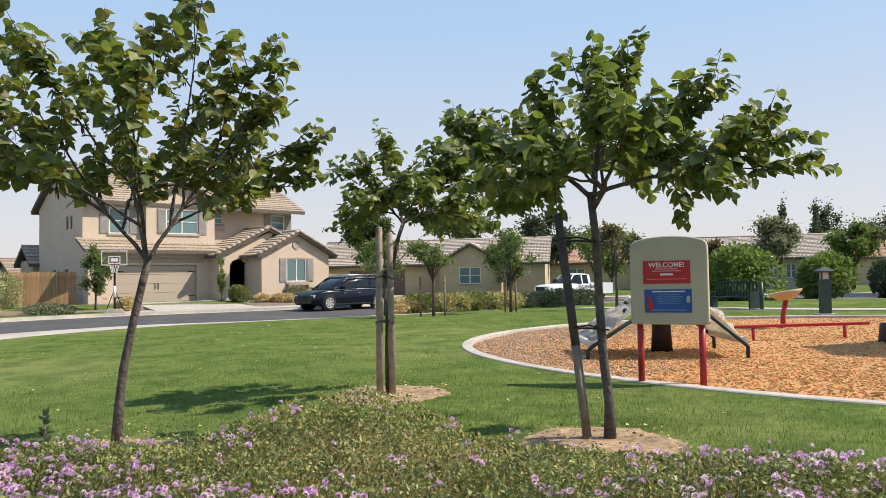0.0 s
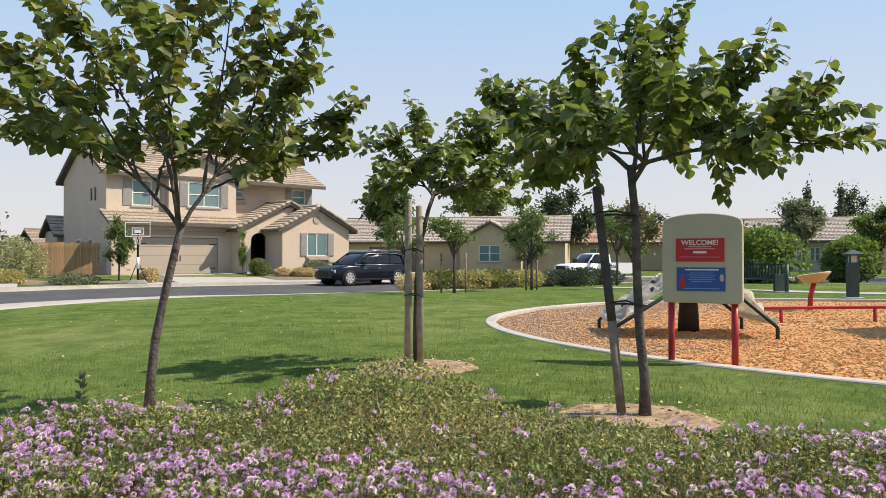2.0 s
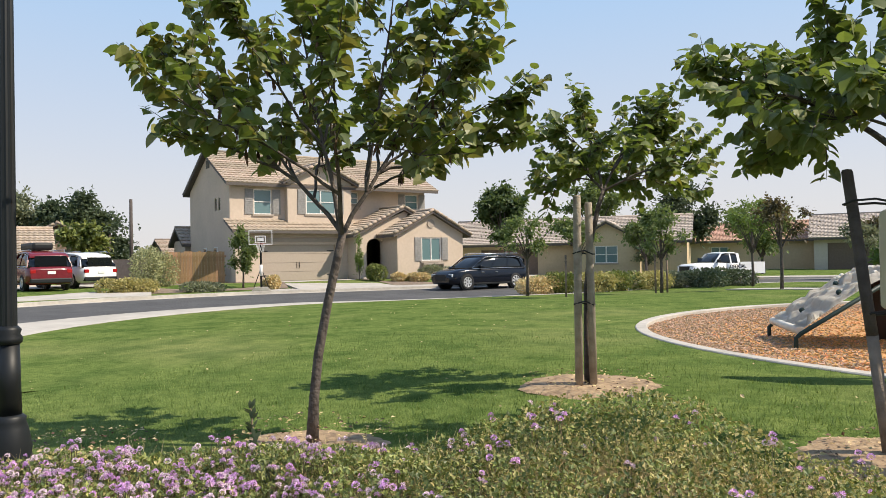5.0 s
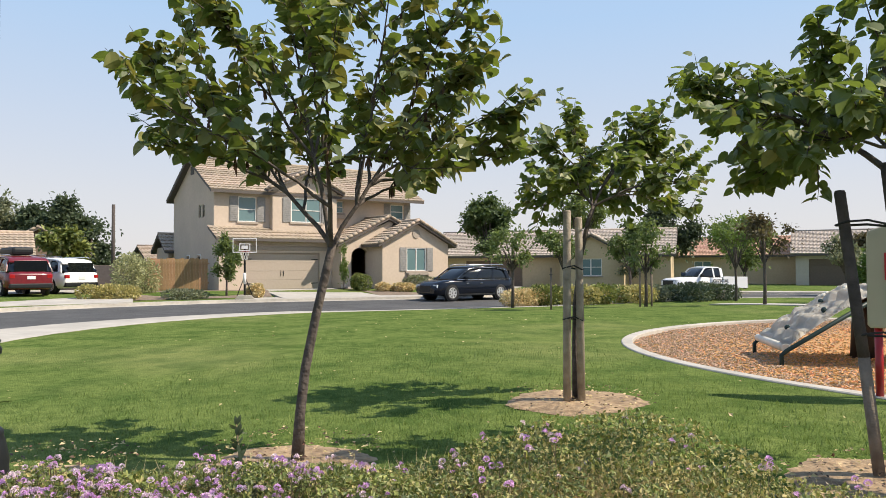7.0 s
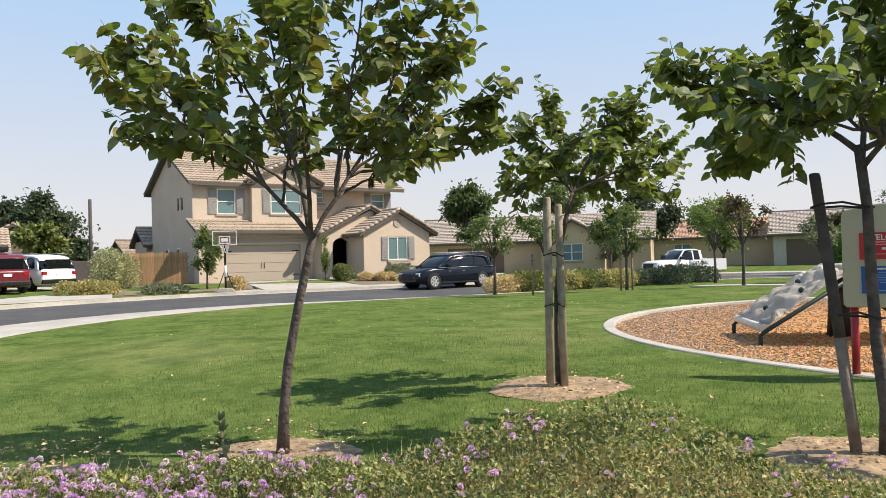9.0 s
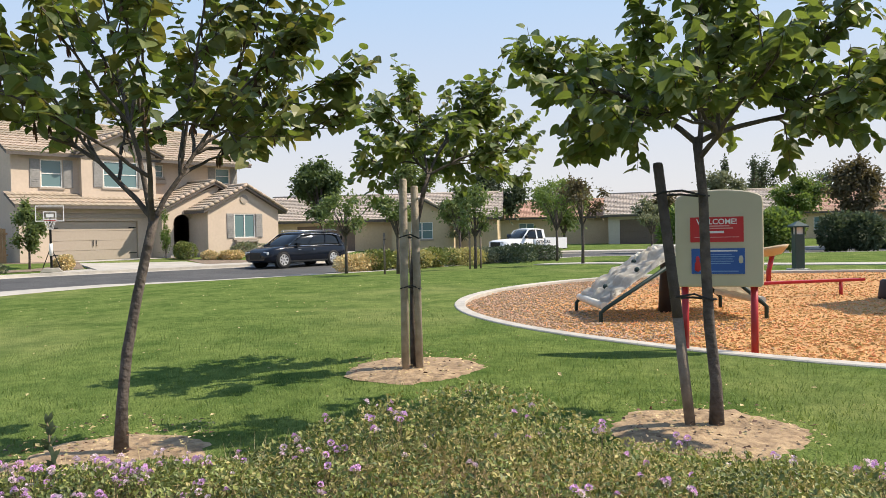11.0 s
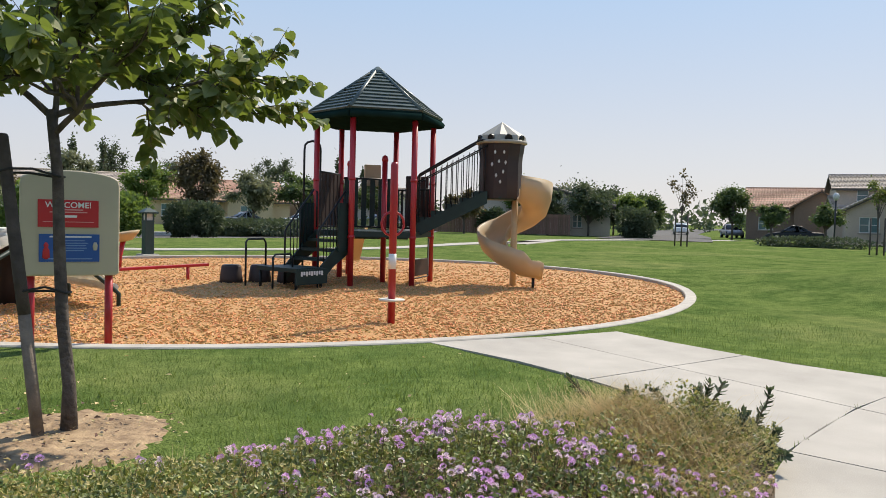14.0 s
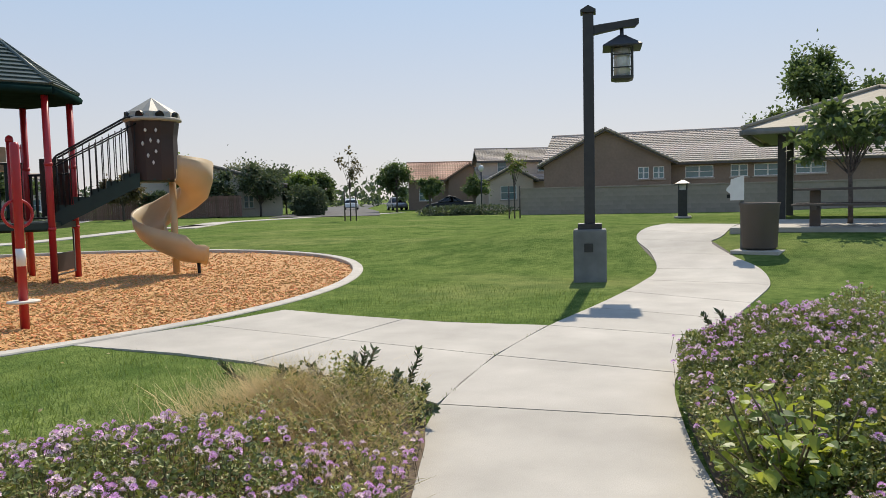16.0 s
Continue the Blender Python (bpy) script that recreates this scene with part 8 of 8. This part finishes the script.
for i, (x, y, th, cz, rw, rh, mt, n) in enumerate(((70.5, 17.0, 3, 8.6, 4.2, 6.4, M_POPLAR, 24000), (73.0, 13.2, 3, 7.4, 3.8, 5.0, M_POPLAR, 14000), (69.0, 20.4, 2, 6.0, 2.2, 3.0, M_POPLAR, 2800),
                                                   (-62, 33.0, 2.5, 4.7, 3.6, 2.9, M_CONIFER, 6500), (-66, 29.5, 2.5, 5.0, 3.4, 3.0, M_GREY_LEAF, 2600), (-48.5, 26.6, 1.2, 3.0, 1.8, 1.6, M_SHRUB, 1200),
                                                   (-62, 36.0, 1.5, 4.0, 4.0, 2.8, M_CONIFER, 2000), (-30, 66, 2, 6.5, 3.4, 2.8, M_FAR_LEAF, 1500), (3, 120, 3, 8, 3, 5, M_CONIFER, 1200), (12, 130, 3, 7, 7, 3.5, M_CONIFER, 1500), (28, 122, 3, 7, 5, 4, M_CONIFER, 1500))):
    leafy_tree(x, y, th, (cz, rw, rh), n, 0.34, mt, ("tall leafy tree behind the houses", "dark conifer behind the houses")[mt is M_CONIFER], 170 + i, trunk_r=0.2, group="trees behind the houses")
for i, (x, y, h, w) in enumerate(((2.0, 112, 9.5, 1.8), (30, 96, 7.5, 1.5), (34, 97, 6.5, 1.4), (-1.5, 92, 8.0, 1.6), (60, 110, 9, 2))):
    leafy_tree(x, y, 1.5, (h / 2 + 1, w, h / 2), 700, 0.36, M_CONIFER, "pointed conifer on the skyline", 190 + i, trunk_r=0.15, shape="cone", group="skyline conifers")
t = thing("utility_mast", pose(-56.3, 34.6, -0.2), "dark pole standing behind the gardens", "mast")
part("pole", newtube([(0, 0, -0.1), (0, 0, 7.0)], [0.16, 0.13], 8), M_STAKED, t)
# overhanging branch tree beside the shelter
leafy_tree(18.35, 4.05, 1.2, (2.1, 1.75, 0.8), 700, 0.17, M_POPLAR, "young green tree beside the picnic shelter", 210, trunk_r=0.05)
shrub(44.0, 34.8, 6.4, 0.75, 1500, 0.16, M_CONIFER, "long low hedge by the far drive", 131, deep=1.4, turn=-51)
# street lantern far off
t = thing("street_lantern", pose(48.0, 36.2, 0.2), "slim post with a white globe by the far walk", "street lamp")
part("post", newtube([(0, 0, -0.1), (0, 0, 3.2)], 0.06, 8), M_BRONZE, t)
part("globe", newlathe([(0.05, 3.2), (0.2, 3.35), (0.22, 3.55), (0.1, 3.75)], 12), M_FROST, t)

# low woods that close the horizon
rngw = random.Random(500)
lvw = Leaves()
for i in range(330):
    a = 2 * math.pi * i / 330 + rngw.uniform(-0.01, 0.01)
    r = rngw.uniform(135, 230)
    cx, cy, h = r * math.cos(a), r * math.sin(a) + 10, rngw.uniform(3.0, 6.5)
    for k in range(95):
        d = rand_dir(rngw)
        lvw.add(Vector((cx + d.x * 4.5, cy + d.y * 4.5, max(0.3, h * 0.55 + d.z * h * 0.5))), rand_dir(rngw), rand_dir(rngw, 0.8), rngw.uniform(0.8, 1.6), LEAF4, LEAF4_F)
tagged(lvw.make("far_woods", [M_CONIFER]), "distant belt of trees round the neighbourhood", "trees", kind="stuff")


# ---- planting beds, grass and chips close to the walk ----
BED = [(-4.5, 1.9), (-3.9, 2.7), (-3.1, 3.35), (-2.2, 3.9), (-1.3, 4.32), (-0.4, 4.25), (0.6, 4.28), (1.6, 4.32), (2.6, 4.38), (3.4, 4.3), (3.8, 3.78), (3.12, 3.2), (2.5, 2.75), (1.8, 2.25), (1.0, 1.7), (0, 1.7), (-1, 1.5), (-2, 0.9), (-3.2, 0.6)]
BED2 = [(2.35, 0.86), (3.3, 1.6), (4.4, 2.2), (5.5, 2.68), (6.1, 2.74), (6.6, 2.52), (7.2, 2.15), (8.2, 1.6), (9.0, 0.2), (8, -1), (4, -1.5), (2.2, -0.4)]


def inside(poly, x, y):
    hit, k = False, len(poly)
    for i in range(k):
        (x0, y0), (x1, y1) = poly[i], poly[(i + 1) % k]
        if (y0 > y) != (y1 > y) and x < (x1 - x0) * (y - y0) / (y1 - y0) + x0:
            hit = not hit
    return hit


def edge_d(poly, x, y):
    p, best = Vector((x, y)), 1e9
    for i in range(len(poly)):
        a, b = Vector(poly[i]), Vector(poly[(i + 1) % len(poly)])
        d = b - a
        s = max(0.0, min(1.0, (p - a).dot(d) / d.length_squared))
        best = min(best, (a + d * s - p).length)
    return best


def bump(x, y, cx, cy, r):
    return math.exp(-((x - cx) ** 2 + (y - cy) ** 2) / (r * r))


def gaps(x, y, z):
    """Dark clefts between the clumps: 1 in a cleft, 0 on a clump."""
    a = abs(noise.noise(Vector((x * 3.1, y * 3.1, z)))) + 0.35 * abs(noise.noise(Vector((x * 8.3, y * 8.3, z + 5))))
    return S((0.2 - a) / 0.2)


def bed_h(x, y):
    """How high the flower bed's plants stand, with the mounds of single shrubs."""
    e = S(edge_d(BED, x, y) / 0.55)
    h = 0.31 - 0.02 * bump(x, y, -3.6, 2.3, 0.8) + 0.08 * noise.noise(Vector((x * 1.7, y * 1.7, 0))) + 0.06 * noise.noise(Vector((x * 4.5, y * 4.5, 7)))
    h += 0.34 * bump(x, y, -1.4, 3.6, 0.6) + 0.10 * bump(x, y, 1.5, 3.35, 0.55) + 0.12 * bump(x, y, 2.9, 3.75, 0.45) + 0.10 * bump(x, y, 0.6, 3.5, 0.9)
    return max(0.06, h * (0.5 + 0.5 * e) * (1 - 0.42 * gaps(x, y, 1)))


def bed2_h(x, y):
    e = S(edge_d(BED2, x, y) / 0.6)
    h = 0.52 + 0.12 * noise.noise(Vector((x * 1.5, y * 1.5, 4))) + 0.05 * noise.noise(Vector((x * 4, y * 4, 2)))
    return max(0.06, h * (0.52 + 0.48 * e) * (1 - 0.45 * gaps(x, y, 3)))


for nm, poly in (("bed_soil_left", BED), ("bed_soil_right", BED2)):
    bm = newprism(poly, "z", -0.1, 0.022)
    tagged(link(nm, bm, M_BEDSOIL), "dark soil of the lantana bed", "soil", kind="structure")

rng = random.Random(77)
LEAFB = [(0, 0, 0), (0.45, 0.3, 0.1), (1, 0, -0.12), (0.45, -0.3, 0.1), (0.45, 0, -0.02)]
LEAFB_F = [(0, 4, 1), (4, 2, 1), (0, 3, 4), (4, 3, 2)]


def petal_head(lv, p, up, r, slot):
    """A domed flower head of many tiny petals."""
    a0 = rng.uniform(0, 6.28)
    o = up.orthogonal().normalized()
    q = up.cross(o)
    for ringn, (n, tilt, dist) in enumerate(((9, 0.1, 1.0), (8, 0.5, 0.8), (5, 0.9, 0.45), (1, 1.4, 0.0))):
        for i in range(n):
            a = a0 + 2 * math.pi * i / n + ringn
            d = o * math.cos(a) + q * math.sin(a)
            ax = (d * math.cos(tilt) + up * math.sin(tilt)).normalized()
            lv.add(p + d * r * dist * 0.62 + up * r * (0.75 - 0.62 * dist * dist), ax, up + d * 0.3, r * 0.44, [(0, 0.4, 0), (0.7, 0.55, 0.05), (1, 0, 0.0), (0.7, -0.55, 0.05), (0, -0.4, 0)], [(0, 1, 2, 3, 4)], slot)


def fill_bed(poly, height, n, flowers, straw, tag, flower_p, straw_p, spread):
    xs, ys = [p[0] for p in poly], [p[1] for p in poly]
    lv, fl, st = Leaves(), Leaves(), Leaves()
    stems = bmesh.new()
    def pick():
        while True:
            x, y = rng.uniform(min(xs), max(xs)), rng.uniform(min(ys), max(ys))
            if inside(poly, x, y):
                return x, y
    for i in range(n):
        x, y = pick()
        h = height(x, y)
        z = h * (1 - 0.65 * rng.random() ** 2.2) + 0.02
        d = rand_dir(rng, 0.35)
        sp = straw_p(x, y)
        if sp > 0.95 and rng.random() < 0.6:
            continue
        lv.add(Vector((x, y, z)), d, (Vector((0, 0, 1)) + rand_dir(rng) * 0.8).normalized(), rng.uniform(0.016, 0.034), LEAFB, LEAFB_F, 1 if rng.random() < 0.05 + 0.5 * sp else 0)
    got = tries = 0
    while got < flowers and tries < flowers * 40:
        tries += 1
        x, y = pick()
        if rng.random() > flower_p(x, y):
            continue
        got += 1
        h = height(x, y)
        # a head carries a few close neighbours, as the sprays do
        for _ in range(rng.choice((1, 2, 3, 4))):
            qx, qy = x + rng.uniform(-0.05, 0.05), y + rng.uniform(-0.05, 0.05)
            p = Vector((qx, qy, h + rng.uniform(0.0, 0.06)))
            petal_head(fl, p, rand_dir(rng, 1.6), rng.uniform(0.013, 0.02), 0 if rng.random() < 0.55 else 1)
            tube(stems, [(qx, qy, p.z), (qx + rng.uniform(-0.03, 0.03), qy + rng.uniform(-0.03, 0.03), p.z - 0.12)], 0.0016, 3, cap=False)
    for i in range(straw):
        x, y = pick()
        if rng.random() > 0.12 + straw_p(x, y) or edge_d(poly, x, y) < 0.1:
            continue
        h = height(x, y)
        b = Vector((x, y, h * 0.3))
        d = rand_dir(rng, 1.1)
        ln = rng.uniform(0.12, 0.32)
        s = d.orthogonal().normalized() * rng.uniform(0.0015, 0.0035)
        bend_ = rand_dir(rng) * 0.06
        k = len(st.v)
        a, c = b + d * ln * 0.55 + bend_ * 0.3, b + d * ln + bend_ + Vector((0, 0, -0.02))
        for v in (b - s, b + s, a + s * 0.8, a - s * 0.8, c):
            st.v.append(tuple(v))
        st.f += [(k, k + 1, k + 2, k + 3), (k + 3, k + 2, k + 4)]
        st.s += [0, 0]
    o = lv.make("lantana_foliage_" + tag, [M_SHRUB, M_SHRUBY])
    tagged(o, "dense small-leaved lantana foliage with dry patches", "shrub foliage", kind="stuff")
    if fl.v:
        o = fl.make("lantana_flowers_" + tag, [M_PURPLE, M_PINK])
        tagged(o, "small purple and faded lantana flower heads", "flowers", kind="stuff")
        o = link("lantana_stems_" + tag, stems, M_STEM)
        tagged(o, "thin stems of the lantana flowers", "stems", kind="stuff")
    o = st.make("dry_grass_" + tag, [M_STRAW])
    tagged(o, "dry tan grass stalks among the shrubs", "dry grass", kind="stuff")


def flower_left(x, y):
    k = 0.5 + 0.5 * noise.noise(Vector((x * 1.1, y * 1.1, 9)))
    near = S((2.9 - y + 0.16 * x) / 0.5)
    right = bump(x, y, 1.5, 3.2, 0.8)
    left = bump(x, y, -2.7, 2.5, 0.6) * 0.5
    near *= 1 - 0.6 * S((x - 0.8) / 0.8)
    return max(0, min(1, (near * (0.4 + 0.6 * k) + right * 0.5 + left) * 0.9 + 0.04) - 1.2 * bump(x, y, 2.7, 3.95, 0.6))


def straw_left(x, y):
    e = edge_d(BED, x, y)
    return min(1, 0.75 * S((0.5 - e) / 0.4) * S((y - 2.4) / 0.5) + 0.7 * bump(x, y, 0.4, 3.85, 0.45) + 0.6 * bump(x, y, -0.4, 4.0, 0.5) + 1.3 * bump(x, y, 2.65, 3.95, 0.65) + 0.9 * bump(x, y, 2.35, 3.1, 0.4) + 0.7 * bump(x, y, -1.3, 3.5, 0.9) + 0.6 * bump(x, y, -4.0, 2.2, 0.5))


fill_bed(BED, bed_h, 130000, 1600, 26000, "near_lawn", flower_left, straw_left, 0)
# the thick growth that hangs over the edge of the walk
EDGE2 = [(2.28, 0.9), (3.3, 1.64), (4.4, 2.25), (5.5, 2.72), (6.0, 2.72), (5.6, 1.5), (4.2, 0.3), (2.7, -0.1)]
fill_bed(EDGE2, bed2_h, 70000, 260, 1200, "walk_edge", lambda x, y: 0.15 + 0.85 * S((x - 3.6) / 1.2), lambda x, y: 0.5 * bump(x, y, 3.9, 2.0, 0.5), 0)
fill_bed(BED2, bed2_h, 80000, 520, 1500, "near_path", lambda x, y: 0.25 + 0.75 * S((x - 3.9) / 1.5) * (0.5 + 0.5 * noise.noise(Vector((x, y, 3)))), lambda x, y: 0.5 * bump(x, y, 3.9, 1.95, 0.5), 0)


# a stand of tall dry grass towards the path corner
tg = Leaves()
for i in range(9000):
    a, q = rng.uniform(0, 6.28), abs(rng.gauss(0, 0.5))
    x, y = 2.68 + 0.75 * q * math.cos(a) + 0.1 * math.sin(a), 3.88 + 0.72 * q * math.sin(a)
    if not inside(BED, x, y) or edge_d(BED, x, y) < 0.07:
        continue
    d = rand_dir(rng, 1.6)
    b, ln = Vector((x, y, rng.uniform(0.03, 0.2))), rng.uniform(0.2, 0.42)
    s = d.orthogonal().normalized() * rng.uniform(0.0018, 0.004)
    c = b + d * ln + rand_dir(rng) * 0.07 - Vector((0, 0, 0.03))
    m_ = b + d * ln * 0.55
    k = len(tg.v)
    for v in (b - s, b + s, m_ + s * 0.8, m_ - s * 0.8, c):
        tg.v.append(tuple(v))
    tg.f += [(k, k + 1, k + 2, k + 3), (k + 3, k + 2, k + 4)]
    tg.s += [0, 0]
tagged(tg.make("tall_dry_grass", [M_STRAW]), "stand of tall straw-coloured grass at the bed's corner", "dry grass", kind="stuff")


def spurge(x, y, z, n, h, seed):
    """A clump of thick spiky stems set all round with short leaves."""
    r = random.Random(seed)
    t = thing("spurge_plant", pose(x, y, z), "dark green spiky-stemmed succulent clump at the path edge", "plant", "spurge clumps")
    lv = Leaves()
    bm = bmesh.new()
    for i in range(n):
        d = rand_dir(r, 0.35)
        p = Vector((r.uniform(-0.12, 0.12), r.uniform(-0.12, 0.12), 0))
        ln = h * r.uniform(0.7, 1.2)
        pts = [p]
        for k in range(7):
            d = (d + rand_dir(r) * 0.18 + Vector((0, 0, 0.1))).normalized()
            pts.append(pts[-1] + d * ln / 7)
        tube(bm, pts, [0.011 - 0.001 * k for k in range(8)], 5)
        for k in range(1, 8):
            for q in range(9):
                a = r.uniform(0, 6.28)
                ax = (pts[k] - pts[k - 1]).normalized()
                o = ax.orthogonal().normalized()
                s = (o * math.cos(a) + ax.cross(o) * math.sin(a))
                lv.add(pts[k - 1].lerp(pts[k], r.random()), (s + ax * 0.8).normalized()  , s, 0.055, [(0, 0.16, 0), (0.6, 0.2, 0.04), (1, 0, 0), (0.6, -0.2, 0.04), (0, -0.16, 0)], [(0, 1, 2, 3, 4)])
    part("stalk", bm, M_STEM, t)
    lv.make("foliage", [M_CONIFER], t)


for i, (x, y, z, n, h) in enumerate(((3.05, 4.05, 0.15, 4, 0.4), (3.3, 4.08, 0.1, 6, 0.4), (3.5, 3.95, 0.08, 7, 0.34), (3.42, 3.7, 0.06, 6, 0.3), (2.85, 4.15, 0.2, 2, 0.36), (6.3, 2.66, 0.15, 2, 0.3), (-3.05, 2.75, 0.2, 3, 0.4))):
    spurge(x, y, z, n, h, 300 + i)


def vine():
    r = random.Random(9)
    t = thing("broadleaf_vine", pose(3.2, 1.27, 0.05), "broad light-green leaves growing through the lantana", "plant")
    lv = Leaves()
    bm = bmesh.new()
    for i in range(40):
        a = r.uniform(0, 6.28)
        tip = Vector((0.5 * math.cos(a) * r.random(), 0.4 * math.sin(a) * r.random(), r.uniform(0.25, 0.5)))
        tube(bm, [(0, 0, 0), tip * 0.5 + rand_dir(r) * 0.05, tip], [0.008, 0.006, 0.004], 5, cap=False)
        for k in range(12):
            p = tip * (0.45 + 0.6 * k / 12) + rand_dir(r) * 0.07
            # only upper leaves get the brighter tone: sunlight on top is put into colour
            lv.add(p, rand_dir(r, 0.1), (Vector((0, 0, 1)) + rand_dir(r) * 0.6).normalized(), r.uniform(0.03, 0.062), slot=1 if p.z > 0.22 and r.random() < 0.5 else 0)
    part("stalk", bm, M_STEM, t)
    lv.make("foliage", [M_VINE, M_SHRUBV], t)


vine()

# lawn blades where the lawn is close
SOIL = ((-4.06, 4.05, 0.66), (-3.2, 7.3, 0.76), (-0.3, 5.55, 0.74), (-5.2, 2.9, 0.55))
CONN = [(3.3, 8.12), (3.88, 5.84), (3.93, 4.6), (3.81, 3.70), (5.28, 4.28), (6.82, 4.69), (6.28, 6.28), (6.02, 8.1)]
WALKP = [*LEFT[:10], *RIGHT[:10][::-1]]
gv, gf = [], []
tries = 0
while len(gf) < 46000 and tries < 300000:
    tries += 1
    x, y = rng.uniform(-9, 9.5), rng.uniform(1.5, 13.5)
    d = math.hypot(x, y - 0.3)
    if d < 3.4 or d > 13.5 or rng.random() > min(1, (6.0 / d) ** 2.0):
        continue
    if in_play(x, y, 0.01) or inside(BED, x, y) or inside(CONN, x, y) or inside(WALKP, x, y) or any((x - a) ** 2 + (y - b) ** 2 < (r * rng.uniform(0.9, 1.12)) ** 2 for a, b, r in SOIL):
        continue
    z = land(x, y) - 0.012
    a = rng.uniform(0, 6.28)
    w = rng.uniform(0.003, 0.006)
    h = rng.uniform(0.03, 0.062) * (1 + 0.4 * noise.noise(Vector((x * 3, y * 3, 1))))
    k = len(gv)
    lx, ly = rng.uniform(-0.03, 0.03), rng.uniform(-0.03, 0.03)
    gv += [(x - w * math.cos(a), y - w * math.sin(a), z), (x + w * math.cos(a), y + w * math.sin(a), z), (x + lx, y + ly, z + h)]
    gf.append((k, k + 1, k + 2))
tagged(rows_mesh("lawn_blades", gv, gf, M_BLADE), "short mown grass blades", "grass", kind="stuff")
# fallen leaves and clover heads on the lawn
ll = Leaves()
for i in range(420):
    x, y = rng.uniform(-14, 6), rng.uniform(4, 20)
    if in_play(x, y, 0.1) or inside(CONN, x, y) or inside(WALKP, x, y) or inside(BED, x, y):
        continue
    ll.add(Vector((x, y, land(x, y) + 0.03)), Vector((rng.uniform(-1, 1), rng.uniform(-1, 1), 0.1)), rand_dir(rng, 1.5), rng.uniform(0.02, 0.06), LEAFB, LEAFB_F)
tagged(ll.make("fallen_leaves", [M_STRAW]), "pale fallen leaves scattered on the lawn", "leaves", kind="stuff")
# bark litter on the tree soil
ll = Leaves()
for a, b, r in SOIL:
    for i in range(240):
        q, dd = rng.uniform(0, 6.28), r * math.sqrt(rng.random()) * 1.02
        x, y = a + dd * math.cos(q), b + dd * math.sin(q)
        ll.add(Vector((x, y, 0.045)), Vector((rng.uniform(-1, 1), rng.uniform(-1, 1), 0.1)), rand_dir(rng, 1.5), rng.uniform(0.015, 0.05), LEAFB, LEAFB_F, 1 if rng.random() < 0.4 else 0)
tagged(ll.make("bark_litter", [M_STRAW, M_POD]), "bark bits and dry leaves on the soil", "litter", kind="stuff")

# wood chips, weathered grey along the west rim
cv, cf, cs = [], [], []
CUBE_F = [(4, 5, 6, 7), (0, 1, 5, 4), (1, 2, 6, 5), (2, 3, 7, 6), (3, 0, 4, 7)]
n = 0
while n < 40000:
    a, r = rng.uniform(0, 2 * math.pi), math.sqrt(rng.random())
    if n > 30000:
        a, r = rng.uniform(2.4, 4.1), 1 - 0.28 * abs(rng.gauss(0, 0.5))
    rim = play_r(a) - 0.22
    x, y = PLAY.x + rim * r * math.cos(a), PLAY.y + rim * r * math.sin(a)
    d = math.hypot(x, y)
    if r > 1 or (n <= 30000 and rng.random() > min(1, (11.0 / d) ** 2.2)):
        continue
    n += 1
    ln, w, h = rng.uniform(0.025, 0.075), rng.uniform(0.01, 0.024), rng.uniform(0.004, 0.009)
    M = Matrix.Translation((x, y, chip_z(x, y) + rng.uniform(0.002, 0.014))) @ Euler((rng.gauss(0, 0.3), rng.gauss(0, 0.3), rng.uniform(0, 6.28))).to_matrix().to_4x4()
    k = len(cv)
    for zz in (-h, h):
        for xx, yy in ((-1, -0.7), (1, -1), (0.9, 0.8), (-0.8, 1)):
            v = M @ Vector((xx * ln / 2, yy * w / 2, zz))
            cv.append((v.x, v.y, v.z))
    for f in CUBE_F:
        cf.append(tuple(k + i for i in f))
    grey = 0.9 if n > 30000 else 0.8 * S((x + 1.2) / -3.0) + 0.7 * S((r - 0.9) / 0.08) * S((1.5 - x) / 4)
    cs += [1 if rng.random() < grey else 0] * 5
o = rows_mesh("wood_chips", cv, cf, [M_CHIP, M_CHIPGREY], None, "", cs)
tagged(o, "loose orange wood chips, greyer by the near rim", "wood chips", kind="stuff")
